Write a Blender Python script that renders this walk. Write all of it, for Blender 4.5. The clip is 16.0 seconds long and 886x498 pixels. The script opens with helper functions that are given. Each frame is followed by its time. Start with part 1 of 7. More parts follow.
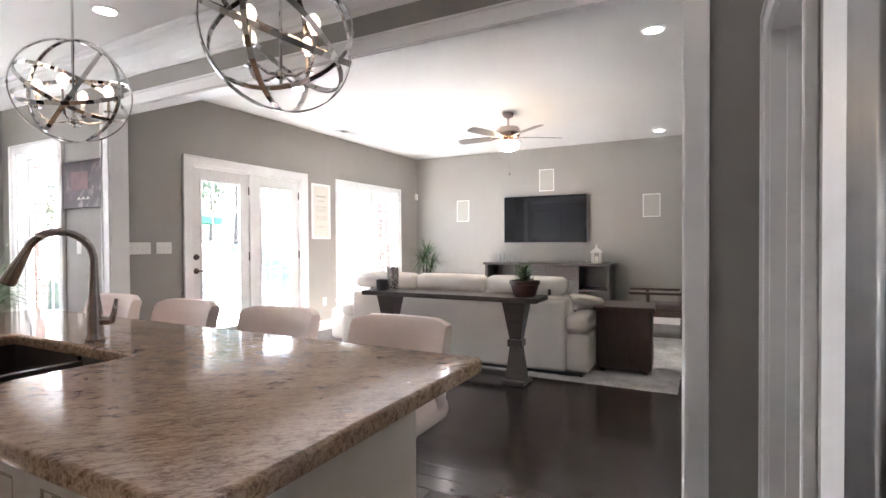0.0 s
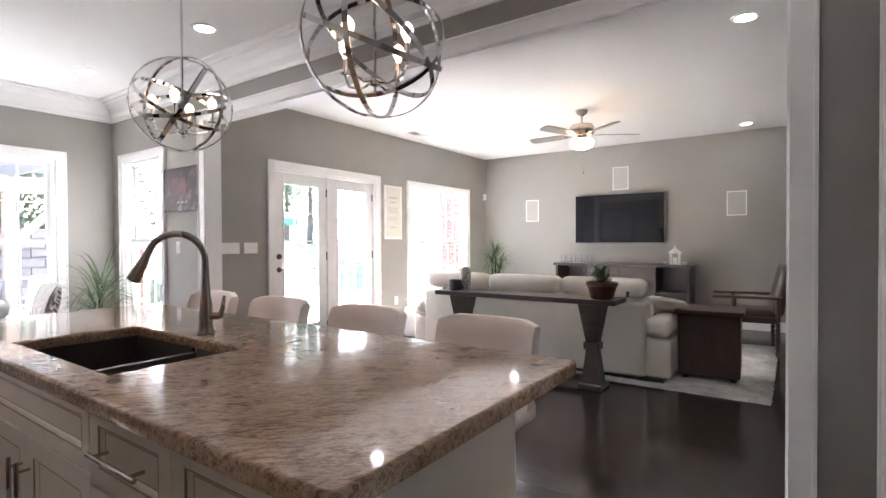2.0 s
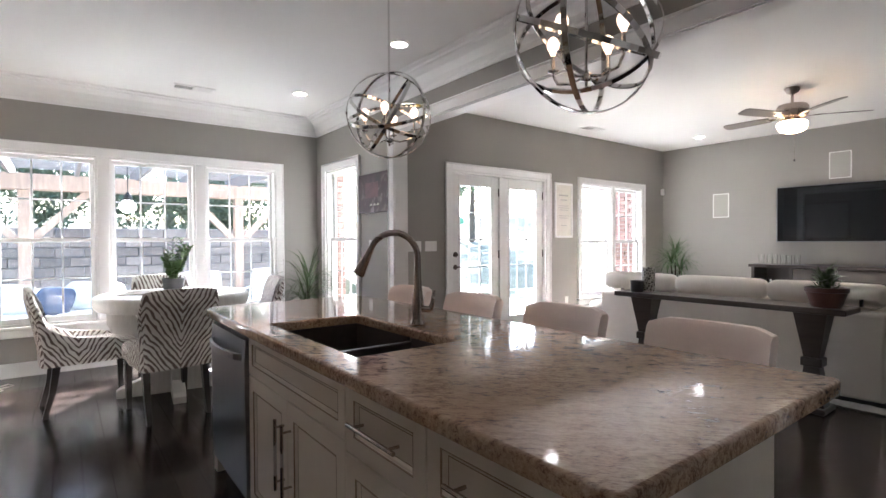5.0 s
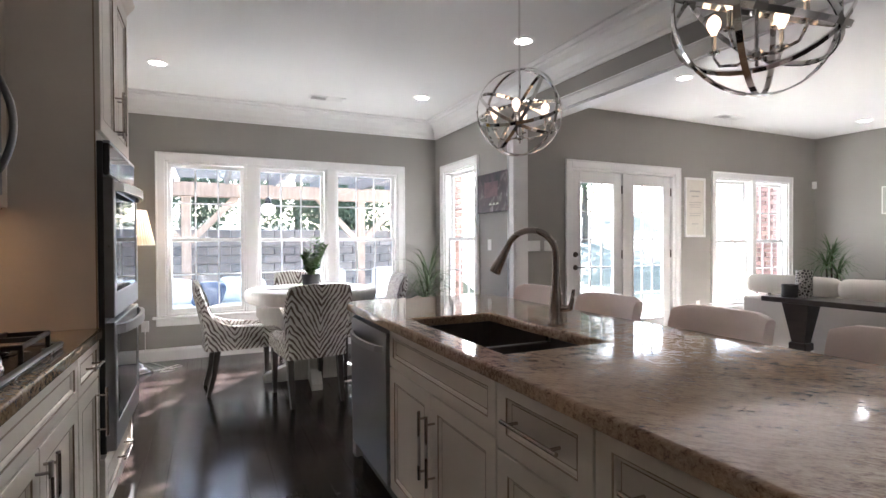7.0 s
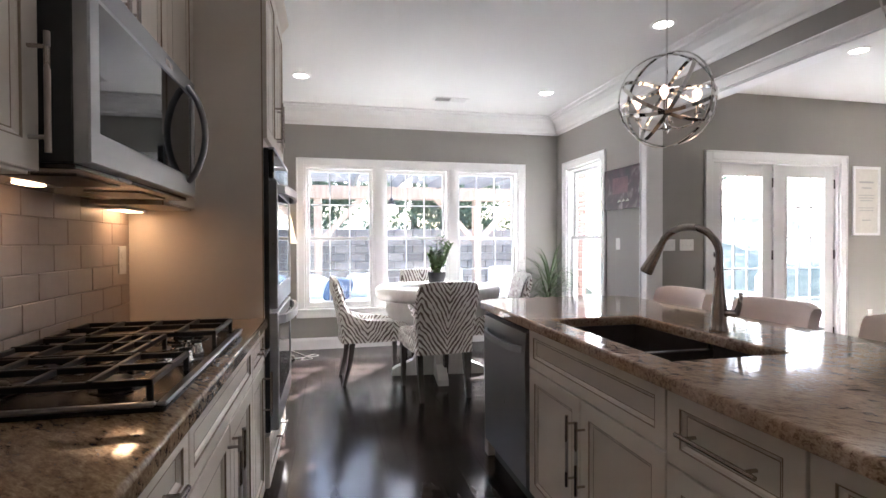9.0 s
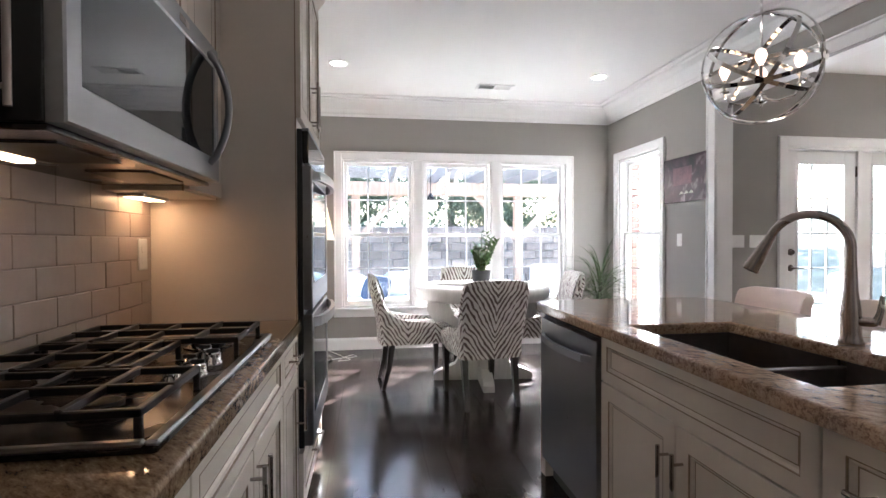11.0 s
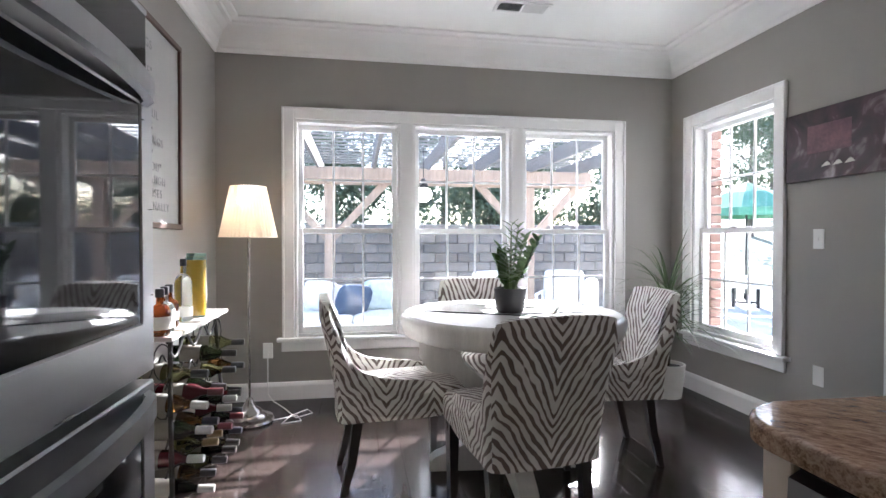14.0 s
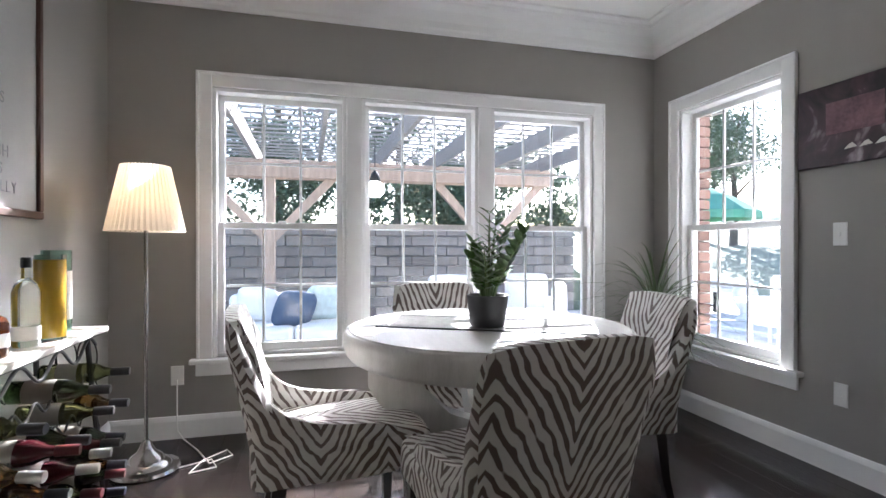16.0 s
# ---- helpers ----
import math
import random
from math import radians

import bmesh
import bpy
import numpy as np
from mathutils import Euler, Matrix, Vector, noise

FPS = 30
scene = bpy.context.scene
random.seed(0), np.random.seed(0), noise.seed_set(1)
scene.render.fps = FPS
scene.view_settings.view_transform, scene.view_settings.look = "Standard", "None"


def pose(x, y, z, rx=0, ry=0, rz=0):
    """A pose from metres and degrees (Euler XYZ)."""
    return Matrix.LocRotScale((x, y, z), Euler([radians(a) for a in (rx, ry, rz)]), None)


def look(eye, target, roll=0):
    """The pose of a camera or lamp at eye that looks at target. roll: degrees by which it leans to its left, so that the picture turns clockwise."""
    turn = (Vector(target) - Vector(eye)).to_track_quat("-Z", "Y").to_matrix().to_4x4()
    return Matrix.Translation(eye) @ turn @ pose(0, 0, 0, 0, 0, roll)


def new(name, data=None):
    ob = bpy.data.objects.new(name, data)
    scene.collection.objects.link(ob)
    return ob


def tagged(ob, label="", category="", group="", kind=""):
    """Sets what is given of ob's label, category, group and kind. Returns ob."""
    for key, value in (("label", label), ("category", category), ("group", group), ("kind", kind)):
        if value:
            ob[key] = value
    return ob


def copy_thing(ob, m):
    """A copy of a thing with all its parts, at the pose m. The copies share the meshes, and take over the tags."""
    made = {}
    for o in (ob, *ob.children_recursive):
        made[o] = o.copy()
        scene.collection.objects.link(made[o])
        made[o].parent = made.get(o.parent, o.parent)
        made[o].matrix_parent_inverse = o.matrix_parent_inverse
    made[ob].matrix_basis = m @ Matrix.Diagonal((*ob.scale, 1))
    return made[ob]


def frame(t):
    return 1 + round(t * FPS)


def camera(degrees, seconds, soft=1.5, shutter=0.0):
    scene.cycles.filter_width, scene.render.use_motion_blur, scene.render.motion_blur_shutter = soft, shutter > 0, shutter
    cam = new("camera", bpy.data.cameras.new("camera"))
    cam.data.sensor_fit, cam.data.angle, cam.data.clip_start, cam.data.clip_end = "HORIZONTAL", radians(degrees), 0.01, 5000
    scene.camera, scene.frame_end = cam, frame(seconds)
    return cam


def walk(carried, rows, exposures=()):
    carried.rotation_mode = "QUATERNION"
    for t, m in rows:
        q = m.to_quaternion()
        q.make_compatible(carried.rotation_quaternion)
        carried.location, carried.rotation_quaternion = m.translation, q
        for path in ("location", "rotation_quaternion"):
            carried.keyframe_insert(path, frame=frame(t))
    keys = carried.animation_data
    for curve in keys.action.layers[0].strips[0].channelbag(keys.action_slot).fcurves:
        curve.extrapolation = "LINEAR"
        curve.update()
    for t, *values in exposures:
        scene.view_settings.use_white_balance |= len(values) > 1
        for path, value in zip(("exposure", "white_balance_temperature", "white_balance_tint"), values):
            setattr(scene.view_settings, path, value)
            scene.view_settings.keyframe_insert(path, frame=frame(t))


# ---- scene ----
cam = camera(83.0, 16.0)
PATH = [
    (0, (-1.27, -0.153, 1.242), (-2.201, 1.617, 1.213), -0.3),
    (0.5, (-1.283, -0.159, 1.251), (-2.259, 1.587, 1.221), -0.4),
    (1, (-1.311, -0.182, 1.243), (-2.334, 1.536, 1.216), -0.5),
    (1.5, (-1.319, -0.195, 1.245), (-2.4, 1.487, 1.217), -0.4),
    (2, (-1.339, -0.213, 1.247), (-2.486, 1.425, 1.219), -0.3),
    (2.5, (-1.354, -0.233, 1.241), (-2.571, 1.354, 1.211), -0.3),
    (3, (-1.381, -0.258, 1.241), (-2.674, 1.267, 1.212), -0.3),
    (3.5, (-1.402, -0.276, 1.24), (-2.77, 1.182, 1.211), -0.3),
    (4, (-1.425, -0.296, 1.239), (-2.871, 1.085, 1.211), -0.3),
    (4.5, (-1.458, -0.321, 1.244), (-2.98, 0.976, 1.215), -0.3),
    (5, (-1.469, -0.341, 1.246), (-3.062, 0.868, 1.216), -0.3),
    (7.5, (-1.572, -0.474, 1.231), (-3.426, 0.274, 1.206), -0.3),
    (8, (-1.592, -0.505, 1.229), (-3.485, 0.139, 1.204), -0.3),
    (8.5, (-1.608, -0.534, 1.228), (-3.535, 0.001, 1.204), -0.2),
    (9, (-1.624, -0.563, 1.228), (-3.575, -0.127, 1.202), -0.2),
    (9.5, (-1.638, -0.583, 1.221), (-3.606, -0.232, 1.197), -0.2),
    (10, (-1.649, -0.591, 1.218), (-3.626, -0.288, 1.194), -0.3),
    (12.5, (-2.825, -0.479, 1.173), (-4.802, -0.18, 1.136), -0.1),
    (13, (-3.145, -0.425, 1.168), (-5.12, -0.113, 1.133), -0.1),
    (13.5, (-3.418, -0.395, 1.173), (-5.391, -0.071, 1.145), 0.1),
    (14, (-3.66, -0.385, 1.189), (-5.632, -0.051, 1.162), -0.0),
    (14.5, (-3.873, -0.373, 1.178), (-5.84, -0.011, 1.154), -0.1),
    (15, (-4.037, -0.314, 1.156), (-5.993, 0.103, 1.136), -0.1),
    (15.5, (-4.172, -0.29, 1.144), (-6.115, 0.184, 1.13), -0.0),
    (16, (-4.277, -0.298, 1.142), (-6.209, 0.221, 1.135), 0.0),
]
walk(cam, [(t, look(eye, target, roll)) for t, eye, target, roll in PATH],
     [(0.0, 4.26, 5900, 15), (2.0, 4.13, 5900, 15), (3.0, 3.98, 5900, 14), (5.0, 3.56, 5900, 14), (7.5, 3.48, 5900, 14), (9.0, 3.72, 5850, 15), (10.0, 3.80, 5850, 15), (12.5, 3.68, 5750, 13), (14.0, 3.12, 5700, 13), (16.0, 2.72, 5700, 13)])

# ---- world, sun, exposure ----
SUN_EL, SUN_AZ = 29.0, 28.0      # azimuth measured from the -x axis towards +y
world = bpy.data.worlds.new("sky")
scene.world = world
world.use_nodes = True
wn = world.node_tree.nodes
wn.clear()
sky = wn.new("ShaderNodeTexSky")
sky.sky_type = "NISHITA"
sky.sun_disc = False
sky.sun_elevation = radians(SUN_EL)
sky.sun_rotation = radians(270 + SUN_AZ)
sky.dust_density = 1.0
back = wn.new("ShaderNodeBackground")
back.inputs["Strength"].default_value = 0.11
wout = wn.new("ShaderNodeOutputWorld")
world.node_tree.links.new(sky.outputs[0], back.inputs[0])
world.node_tree.links.new(back.outputs[0], wout.inputs[0])
sun_data = bpy.data.lights.new("sun", "SUN")
sun_data.energy, sun_data.angle, sun_data.color = 5.0, radians(0.4), (1.0, 0.95, 0.88)
sun = new("sun", sun_data)
_sd = Vector((-math.cos(radians(SUN_EL)) * math.cos(radians(SUN_AZ)), math.cos(radians(SUN_EL)) * math.sin(radians(SUN_AZ)), math.sin(radians(SUN_EL))))
sun.matrix_world = look(_sd * 30, (0, 0, 0))

# ---- materials ----
MATS = {}


def nodes_of(name):
    m = bpy.data.materials.new(name)
    m.use_nodes = True
    nt = m.node_tree
    bsdf = nt.nodes["Principled BSDF"]
    return m, nt, bsdf


def surface(name, base, rough=0.5, metal=0.0, vary=0.06, scale=6.0, fine=60.0, bump=0.05, bump_scale=None, coat=0.0, spread=None, stretch=(1, 1, 1), rough_vary=0.08, sheen=0.0, spec=0.5, piece=0.0):
    """A plain surface with two scales of tone, a little relief and uneven gloss."""
    m, nt, b = nodes_of(name)
    N, L = nt.nodes, nt.links
    tc = N.new("ShaderNodeTexCoord")
    mp = N.new("ShaderNodeMapping")
    mp.inputs["Scale"].default_value = stretch
    L.new(tc.outputs["Object"], mp.inputs[0])
    n1, n2 = N.new("ShaderNodeTexNoise"), N.new("ShaderNodeTexNoise")
    n1.inputs["Scale"].default_value, n2.inputs["Scale"].default_value = scale, fine
    n1.inputs["Detail"].default_value = 4
    for n in (n1, n2):
        L.new(mp.outputs[0], n.inputs["Vector"])
    add = N.new("ShaderNodeMath")
    add.operation = "MULTIPLY_ADD"
    add.inputs[1].default_value = 0.5
    L.new(n2.outputs[0], add.inputs[0])
    L.new(n1.outputs[0], add.inputs[2])
    ramp = N.new("ShaderNodeMapRange")
    ramp.inputs[1].default_value, ramp.inputs[2].default_value = 0.45, 1.05
    L.new(add.outputs[0], ramp.inputs[0])
    mix = N.new("ShaderNodeMix")
    mix.data_type = "RGBA"
    lo = spread[0] if spread else [c * (1 - vary) for c in base]
    hi = spread[1] if spread else [min(1, c * (1 + vary)) for c in base]
    mix.inputs[6].default_value, mix.inputs[7].default_value = (*lo, 1), (*hi, 1)
    L.new(ramp.outputs[0], mix.inputs[0])
    colour = mix.outputs[2]
    if piece:
        oi = N.new("ShaderNodeObjectInfo")
        hsv = N.new("ShaderNodeHueSaturation")
        mr = N.new("ShaderNodeMapRange")
        mr.inputs[3].default_value, mr.inputs[4].default_value = 1 - piece, 1 + piece
        L.new(oi.outputs["Random"], mr.inputs[0])
        L.new(mr.outputs[0], hsv.inputs["Value"])
        L.new(colour, hsv.inputs["Color"])
        colour = hsv.outputs[0]
    L.new(colour, b.inputs["Base Color"])
    rr = N.new("ShaderNodeMapRange")
    rr.inputs[3].default_value, rr.inputs[4].default_value = max(0, rough - rough_vary), min(1, rough + rough_vary)
    L.new(n1.outputs[0], rr.inputs[0])
    L.new(rr.outputs[0], b.inputs["Roughness"])
    b.inputs["Metallic"].default_value = metal
    b.inputs["Coat Weight"].default_value = coat
    b.inputs["Coat Roughness"].default_value = 0.08
    b.inputs["Sheen Weight"].default_value = sheen
    b.inputs["Specular IOR Level"].default_value = spec
    if bump:
        bp = N.new("ShaderNodeBump")
        bp.inputs["Strength"].default_value = bump
        bp.inputs["Distance"].default_value = 0.004
        n3 = n2
        if bump_scale:
            n3 = N.new("ShaderNodeTexNoise")
            n3.inputs["Scale"].default_value = bump_scale
            L.new(mp.outputs[0], n3.inputs["Vector"])
        L.new(n3.outputs[0], bp.inputs["Height"])
        L.new(bp.outputs[0], b.inputs["Normal"])
    MATS[name] = m
    return m


def glow(name, colour, strength):
    m, nt, b = nodes_of(name)
    b.inputs["Base Color"].default_value = (*colour, 1)
    b.inputs["Emission Color"].default_value = (*colour, 1)
    b.inputs["Emission Strength"].default_value = strength
    MATS[name] = m
    return m


def glassy(name, colour=(1, 1, 1), rough=0.0, ior=1.45):
    m, nt, b = nodes_of(name)
    b.inputs["Base Color"].default_value = (*colour, 1)
    b.inputs["Transmission Weight"].default_value = 1.0
    b.inputs["Roughness"].default_value = rough
    b.inputs["IOR"].default_value = ior
    MATS[name] = m
    return m


wall_paint = surface("wall_paint", (0.300, 0.286, 0.262), 0.6, vary=0.03, scale=1.5, fine=220, bump=0.04)
ceiling_paint = surface("ceiling_paint", (0.80, 0.80, 0.78), 0.75, vary=0.015, scale=1.2, fine=260, bump=0.05)
trim_paint = surface("trim_paint", (0.80, 0.80, 0.79), 0.32, vary=0.02, scale=3, fine=90, bump=0.02)
door_paint = surface("door_paint", (0.78, 0.78, 0.77), 0.35, vary=0.02, scale=3, fine=90, bump=0.02)
cabinet_paint = surface("cabinet_paint", (0.66, 0.59, 0.505), 0.38, vary=0.025, scale=3, fine=70, bump=0.02)
glaze_line = surface("glaze_line", (0.27, 0.20, 0.14), 0.5, vary=0.2, scale=20, bump=0.0)
stainless = surface("stainless", (0.29, 0.29, 0.295), 0.30, 1.0, vary=0.05, scale=3, fine=160, bump=0.015, stretch=(1, 14, 14), rough_vary=0.06)
stainless_side = surface("stainless_side", (0.23, 0.228, 0.23), 0.30, 1.0, vary=0.05, scale=3, fine=160, bump=0.015, stretch=(14, 14, 1), rough_vary=0.06)
chrome = surface("chrome", (0.70, 0.69, 0.68), 0.07, 1.0, vary=0.03, bump=0.0, rough_vary=0.03)
nickel = surface("nickel", (0.43, 0.38, 0.35), 0.27, 1.0, vary=0.05, bump=0.0, rough_vary=0.05)
bronze = surface("bronze", (0.10, 0.085, 0.075), 0.35, 0.9, vary=0.1, bump=0.02)
black_iron = surface("black_iron", (0.02, 0.019, 0.018), 0.42, 0.3, vary=0.2, bump=0.05)
black_gloss = surface("black_gloss", (0.012, 0.012, 0.013), 0.06, vary=0.1, bump=0.0, rough_vary=0.02)
oven_glass = surface("oven_glass", (0.010, 0.011, 0.013), 0.035, vary=0.1, bump=0.0, rough_vary=0.01, spec=0.5)
black_plastic = surface("black_plastic", (0.018, 0.018, 0.018), 0.35, vary=0.1, bump=0.02)
white_plastic = surface("white_plastic", (0.78, 0.78, 0.76), 0.35, vary=0.015, bump=0.0)
sink_stone = surface("sink_stone", (0.060, 0.045, 0.038), 0.42, vary=0.25, scale=30, fine=300, bump=0.05)
hob_steel = surface("hob_steel", (0.055, 0.048, 0.045), 0.26, 0.9, vary=0.1, bump=0.0)
espresso = surface("espresso", (0.036, 0.026, 0.023), 0.34, vary=0.3, scale=4, fine=40, bump=0.06, stretch=(1, 8, 8))
dark_brown_wood = surface("dark_brown_wood", (0.050, 0.026, 0.020), 0.36, vary=0.3, scale=4, fine=40, bump=0.05, stretch=(8, 8, 1))
cream_leather = surface("cream_leather", (0.66, 0.62, 0.56), 0.42, vary=0.05, scale=5, fine=90, bump=0.12, bump_scale=140)
stool_leather = surface("stool_leather", (0.82, 0.70, 0.645), 0.42, vary=0.04, scale=6, fine=90, bump=0.08, bump_scale=160)
dark_leather = surface("dark_leather", (0.055, 0.035, 0.028), 0.42, vary=0.15, bump=0.1, bump_scale=120)
pane_glass = glassy("pane_glass", (1, 1, 1), 0.0, 1.42)
clear_glass = glassy("clear_glass", (0.97, 0.99, 0.98))
lamp_white = glow("lamp_white", (1.0, 0.92, 0.83), 3.5)
under_glow = glow("under_glow", (1.0, 0.60, 0.30), 1.7)
bulb_glow = glow("bulb_glow", (1.0, 0.66, 0.38), 0.38)
fan_glow = glow("fan_glow", (1.0, 0.74, 0.45), 1.9)
patio_glow = glow("patio_glow", (1.0, 0.97, 0.9), 1.5)


def granite(name, tones, scale):
    m, nt, b = nodes_of(name)
    N, L = nt.nodes, nt.links
    tc = N.new("ShaderNodeTexCoord")
    mp = N.new("ShaderNodeMapping")
    mp.vector_type = "TEXTURE"
    mp.inputs["Rotation"].default_value = (0, 0, 0.75)
    mp.inputs["Scale"].default_value = (1.75, 0.62, 0.75)
    L.new(tc.outputs["Object"], mp.inputs[0])
    big, mid, sm = (N.new("ShaderNodeTexNoise") for _ in range(3))
    for n, s, d, w in ((big, 7 * scale, 5, 0.9), (mid, 32 * scale, 7, 0.7), (sm, 120 * scale, 3, 0.2)):
        n.inputs["Scale"].default_value, n.inputs["Detail"].default_value, n.inputs["Distortion"].default_value = s, d, w
        L.new(mp.outputs[0], n.inputs["Vector"])
    a = N.new("ShaderNodeMath")
    a.operation = "MULTIPLY_ADD"
    a.inputs[1].default_value = 0.45
    L.new(big.outputs[0], a.inputs[0])
    L.new(mid.outputs[0], a.inputs[2])
    a2 = N.new("ShaderNodeMath")
    a2.operation = "MULTIPLY_ADD"
    a2.inputs[1].default_value = 0.55
    L.new(sm.outputs[0], a2.inputs[0])
    L.new(a.outputs[0], a2.inputs[2])
    cr = N.new("ShaderNodeValToRGB")
    cr.color_ramp.elements[0].position = 0.66
    cr.color_ramp.elements[0].color = (*tones[0], 1)
    cr.color_ramp.elements[1].position = 1.0
    cr.color_ramp.elements[1].color = (*tones[-1], 1)
    for i, t in enumerate(tones[1:-1]):
        e = cr.color_ramp.elements.new(0.66 + 0.34 * (i + 1) / (len(tones) - 1) * 0.98)
        e.color = (*t, 1)
    mr = N.new("ShaderNodeMapRange")
    mr.inputs[1].default_value, mr.inputs[2].default_value, mr.inputs[3].default_value, mr.inputs[4].default_value = 0.72, 1.28, 0.64, 1.0
    L.new(a2.outputs[0], mr.inputs[0])
    L.new(mr.outputs[0], cr.inputs[0])
    L.new(cr.outputs[0], b.inputs["Base Color"])
    b.inputs["Roughness"].default_value = 0.065
    b.inputs["Specular IOR Level"].default_value = 0.6
    bp = N.new("ShaderNodeBump")
    bp.inputs["Strength"].default_value, bp.inputs["Distance"].default_value = 0.02, 0.002
    L.new(mid.outputs[0], bp.inputs["Height"])
    L.new(bp.outputs[0], b.inputs["Normal"])
    MATS[name] = m
    return m


granite_island = granite("granite_island", [(0.115, 0.064, 0.038), (0.24, 0.146, 0.088), (0.355, 0.234, 0.148), (0.42, 0.288, 0.188), (0.49, 0.360, 0.246)], 2.1)
granite_range = granite("granite_range", [(0.095, 0.058, 0.034), (0.185, 0.118, 0.066), (0.255, 0.170, 0.098), (0.32, 0.222, 0.132), (0.40, 0.305, 0.195)], 1.9)


def zebra(name):
    """Printed chevron animal stripes, brown on off-white linen; mirrored about the seat's middle."""
    m, nt, b = nodes_of(name)
    N, L = nt.nodes, nt.links
    tc = N.new("ShaderNodeTexCoord")
    sep = N.new("ShaderNodeSeparateXYZ")
    L.new(tc.outputs["Object"], sep.inputs[0])
    nz = N.new("ShaderNodeTexNoise")
    nz.inputs["Scale"].default_value, nz.inputs["Detail"].default_value = 6.0, 2

    def mth(op, a, c, v=None):
        n = N.new("ShaderNodeMath")
        n.operation = op
        for i, s in enumerate((a, c)):
            if isinstance(s, (int, float)):
                n.inputs[i].default_value = s
            elif s is not None:
                L.new(s, n.inputs[i])
        return n.outputs[0]
    # mirrored columns: the width folds at the middle and every 0.225 m
    nrm = N.new("ShaderNodeSeparateXYZ")
    L.new(tc.outputs["Normal"], nrm.inputs[0])
    flank = mth("GREATER_THAN", mth("ABSOLUTE", nrm.outputs[1], None), 0.72)
    across = mth("ADD", mth("MULTIPLY", sep.outputs[1], mth("SUBTRACT", 1.0, flank)), mth("MULTIPLY", mth("ADD", sep.outputs[0], 0.10), flank))
    along = mth("MULTIPLY", sep.outputs[0], mth("SUBTRACT", 1.0, flank))
    fold = mth("PINGPONG", mth("ADD", across, 9.0), 0.225)
    comb = N.new("ShaderNodeCombineXYZ")
    L.new(fold, comb.inputs[0])
    L.new(mth("ADD", sep.outputs[2], mth("MULTIPLY", along, 0.8)), comb.inputs[1])
    L.new(mth("MULTIPLY", sep.outputs[0], 0.2), comb.inputs[2])
    L.new(comb.outputs[0], nz.inputs["Vector"])
    v = mth("ADD", mth("ADD", sep.outputs[2], mth("MULTIPLY", along, 0.85)), mth("MULTIPLY", fold, -1.45))
    v = mth("ADD", v, mth("MULTIPLY", mth("SUBTRACT", nz.outputs[0], 0.5), 0.13))
    s = mth("SINE", mth("MULTIPLY", v, 128.0), None)
    nz2 = N.new("ShaderNodeTexNoise")
    nz2.inputs["Scale"].default_value = 20
    L.new(comb.outputs[0], nz2.inputs["Vector"])
    s = mth("ADD", s, mth("MULTIPLY", mth("SUBTRACT", nz2.outputs[0], 0.46), 3.0))
    mr = N.new("ShaderNodeMapRange")
    mr.inputs[1].default_value, mr.inputs[2].default_value = -0.32, 0.06
    L.new(s, mr.inputs[0])
    mix = N.new("ShaderNodeMix")
    mix.data_type = "RGBA"
    mix.inputs[6].default_value, mix.inputs[7].default_value = (0.13, 0.097, 0.084, 1), (0.68, 0.66, 0.62, 1)
    L.new(mr.outputs[0], mix.inputs[0])
    L.new(mix.outputs[2], b.inputs["Base Color"])
    b.inputs["Roughness"].default_value = 0.8
    b.inputs["Sheen Weight"].default_value = 0.15
    w = N.new("ShaderNodeTexNoise")
    w.inputs["Scale"].default_value = 420
    L.new(tc.outputs["Object"], w.inputs["Vector"])
    bp = N.new("ShaderNodeBump")
    bp.inputs["Strength"].default_value, bp.inputs["Distance"].default_value = 0.12, 0.002
    L.new(w.outputs[0], bp.inputs["Height"])
    L.new(bp.outputs[0], b.inputs["Normal"])
    MATS[name] = m
    return m


zebra_linen = zebra("zebra_linen")
floor_wood = surface("floor_wood", (0.029, 0.0208, 0.0182), 0.16, vary=0.25, scale=3, fine=30, bump=0.06, bump_scale=9, stretch=(1, 5, 5), rough_vary=0.06, piece=0.22, spec=0.25)
floor_base = surface("floor_base", (0.008, 0.006, 0.005), 0.9, vary=0.2, bump=0.0, spec=0.1)
tile_ceramic = surface("tile_ceramic", (0.40, 0.325, 0.27), 0.32, vary=0.07, scale=7, fine=40, bump=0.06, piece=0.05)
grout = surface("grout", (0.43, 0.36, 0.30), 0.8, vary=0.06, bump=0.05)
white_wash = surface("white_wash", (0.56, 0.55, 0.52), 0.40, vary=0.12, scale=6, fine=50, bump=0.07, stretch=(1, 7, 1))

# ---- building helpers ----


def thing(name, label, category, loc=(0, 0, 0), rz=0.0, group="", kind="", rx=0.0, ry=0.0):
    ob = new(name)
    ob.empty_display_size = 0.1
    ob.matrix_basis = pose(*loc, rx, ry, rz)
    return tagged(ob, label, category, group, kind)


def part(name, bm, material, parent, label="", smooth=False):
    me = bpy.data.meshes.new(name)
    bmesh.ops.recalc_face_normals(bm, faces=bm.faces)
    bm.to_mesh(me)
    bm.free()
    me.materials.append(material)
    if smooth:
        for p in me.polygons:
            p.use_smooth = True
        me.set_sharp_from_angle(angle=radians(40))
        for p in me.polygons:
            if p.area > 0.03:  # broad flat faces stay flat
                p.use_smooth = False
    ob = new(name, me)
    ob.parent = parent
    if label:
        ob["label"] = label
    return ob


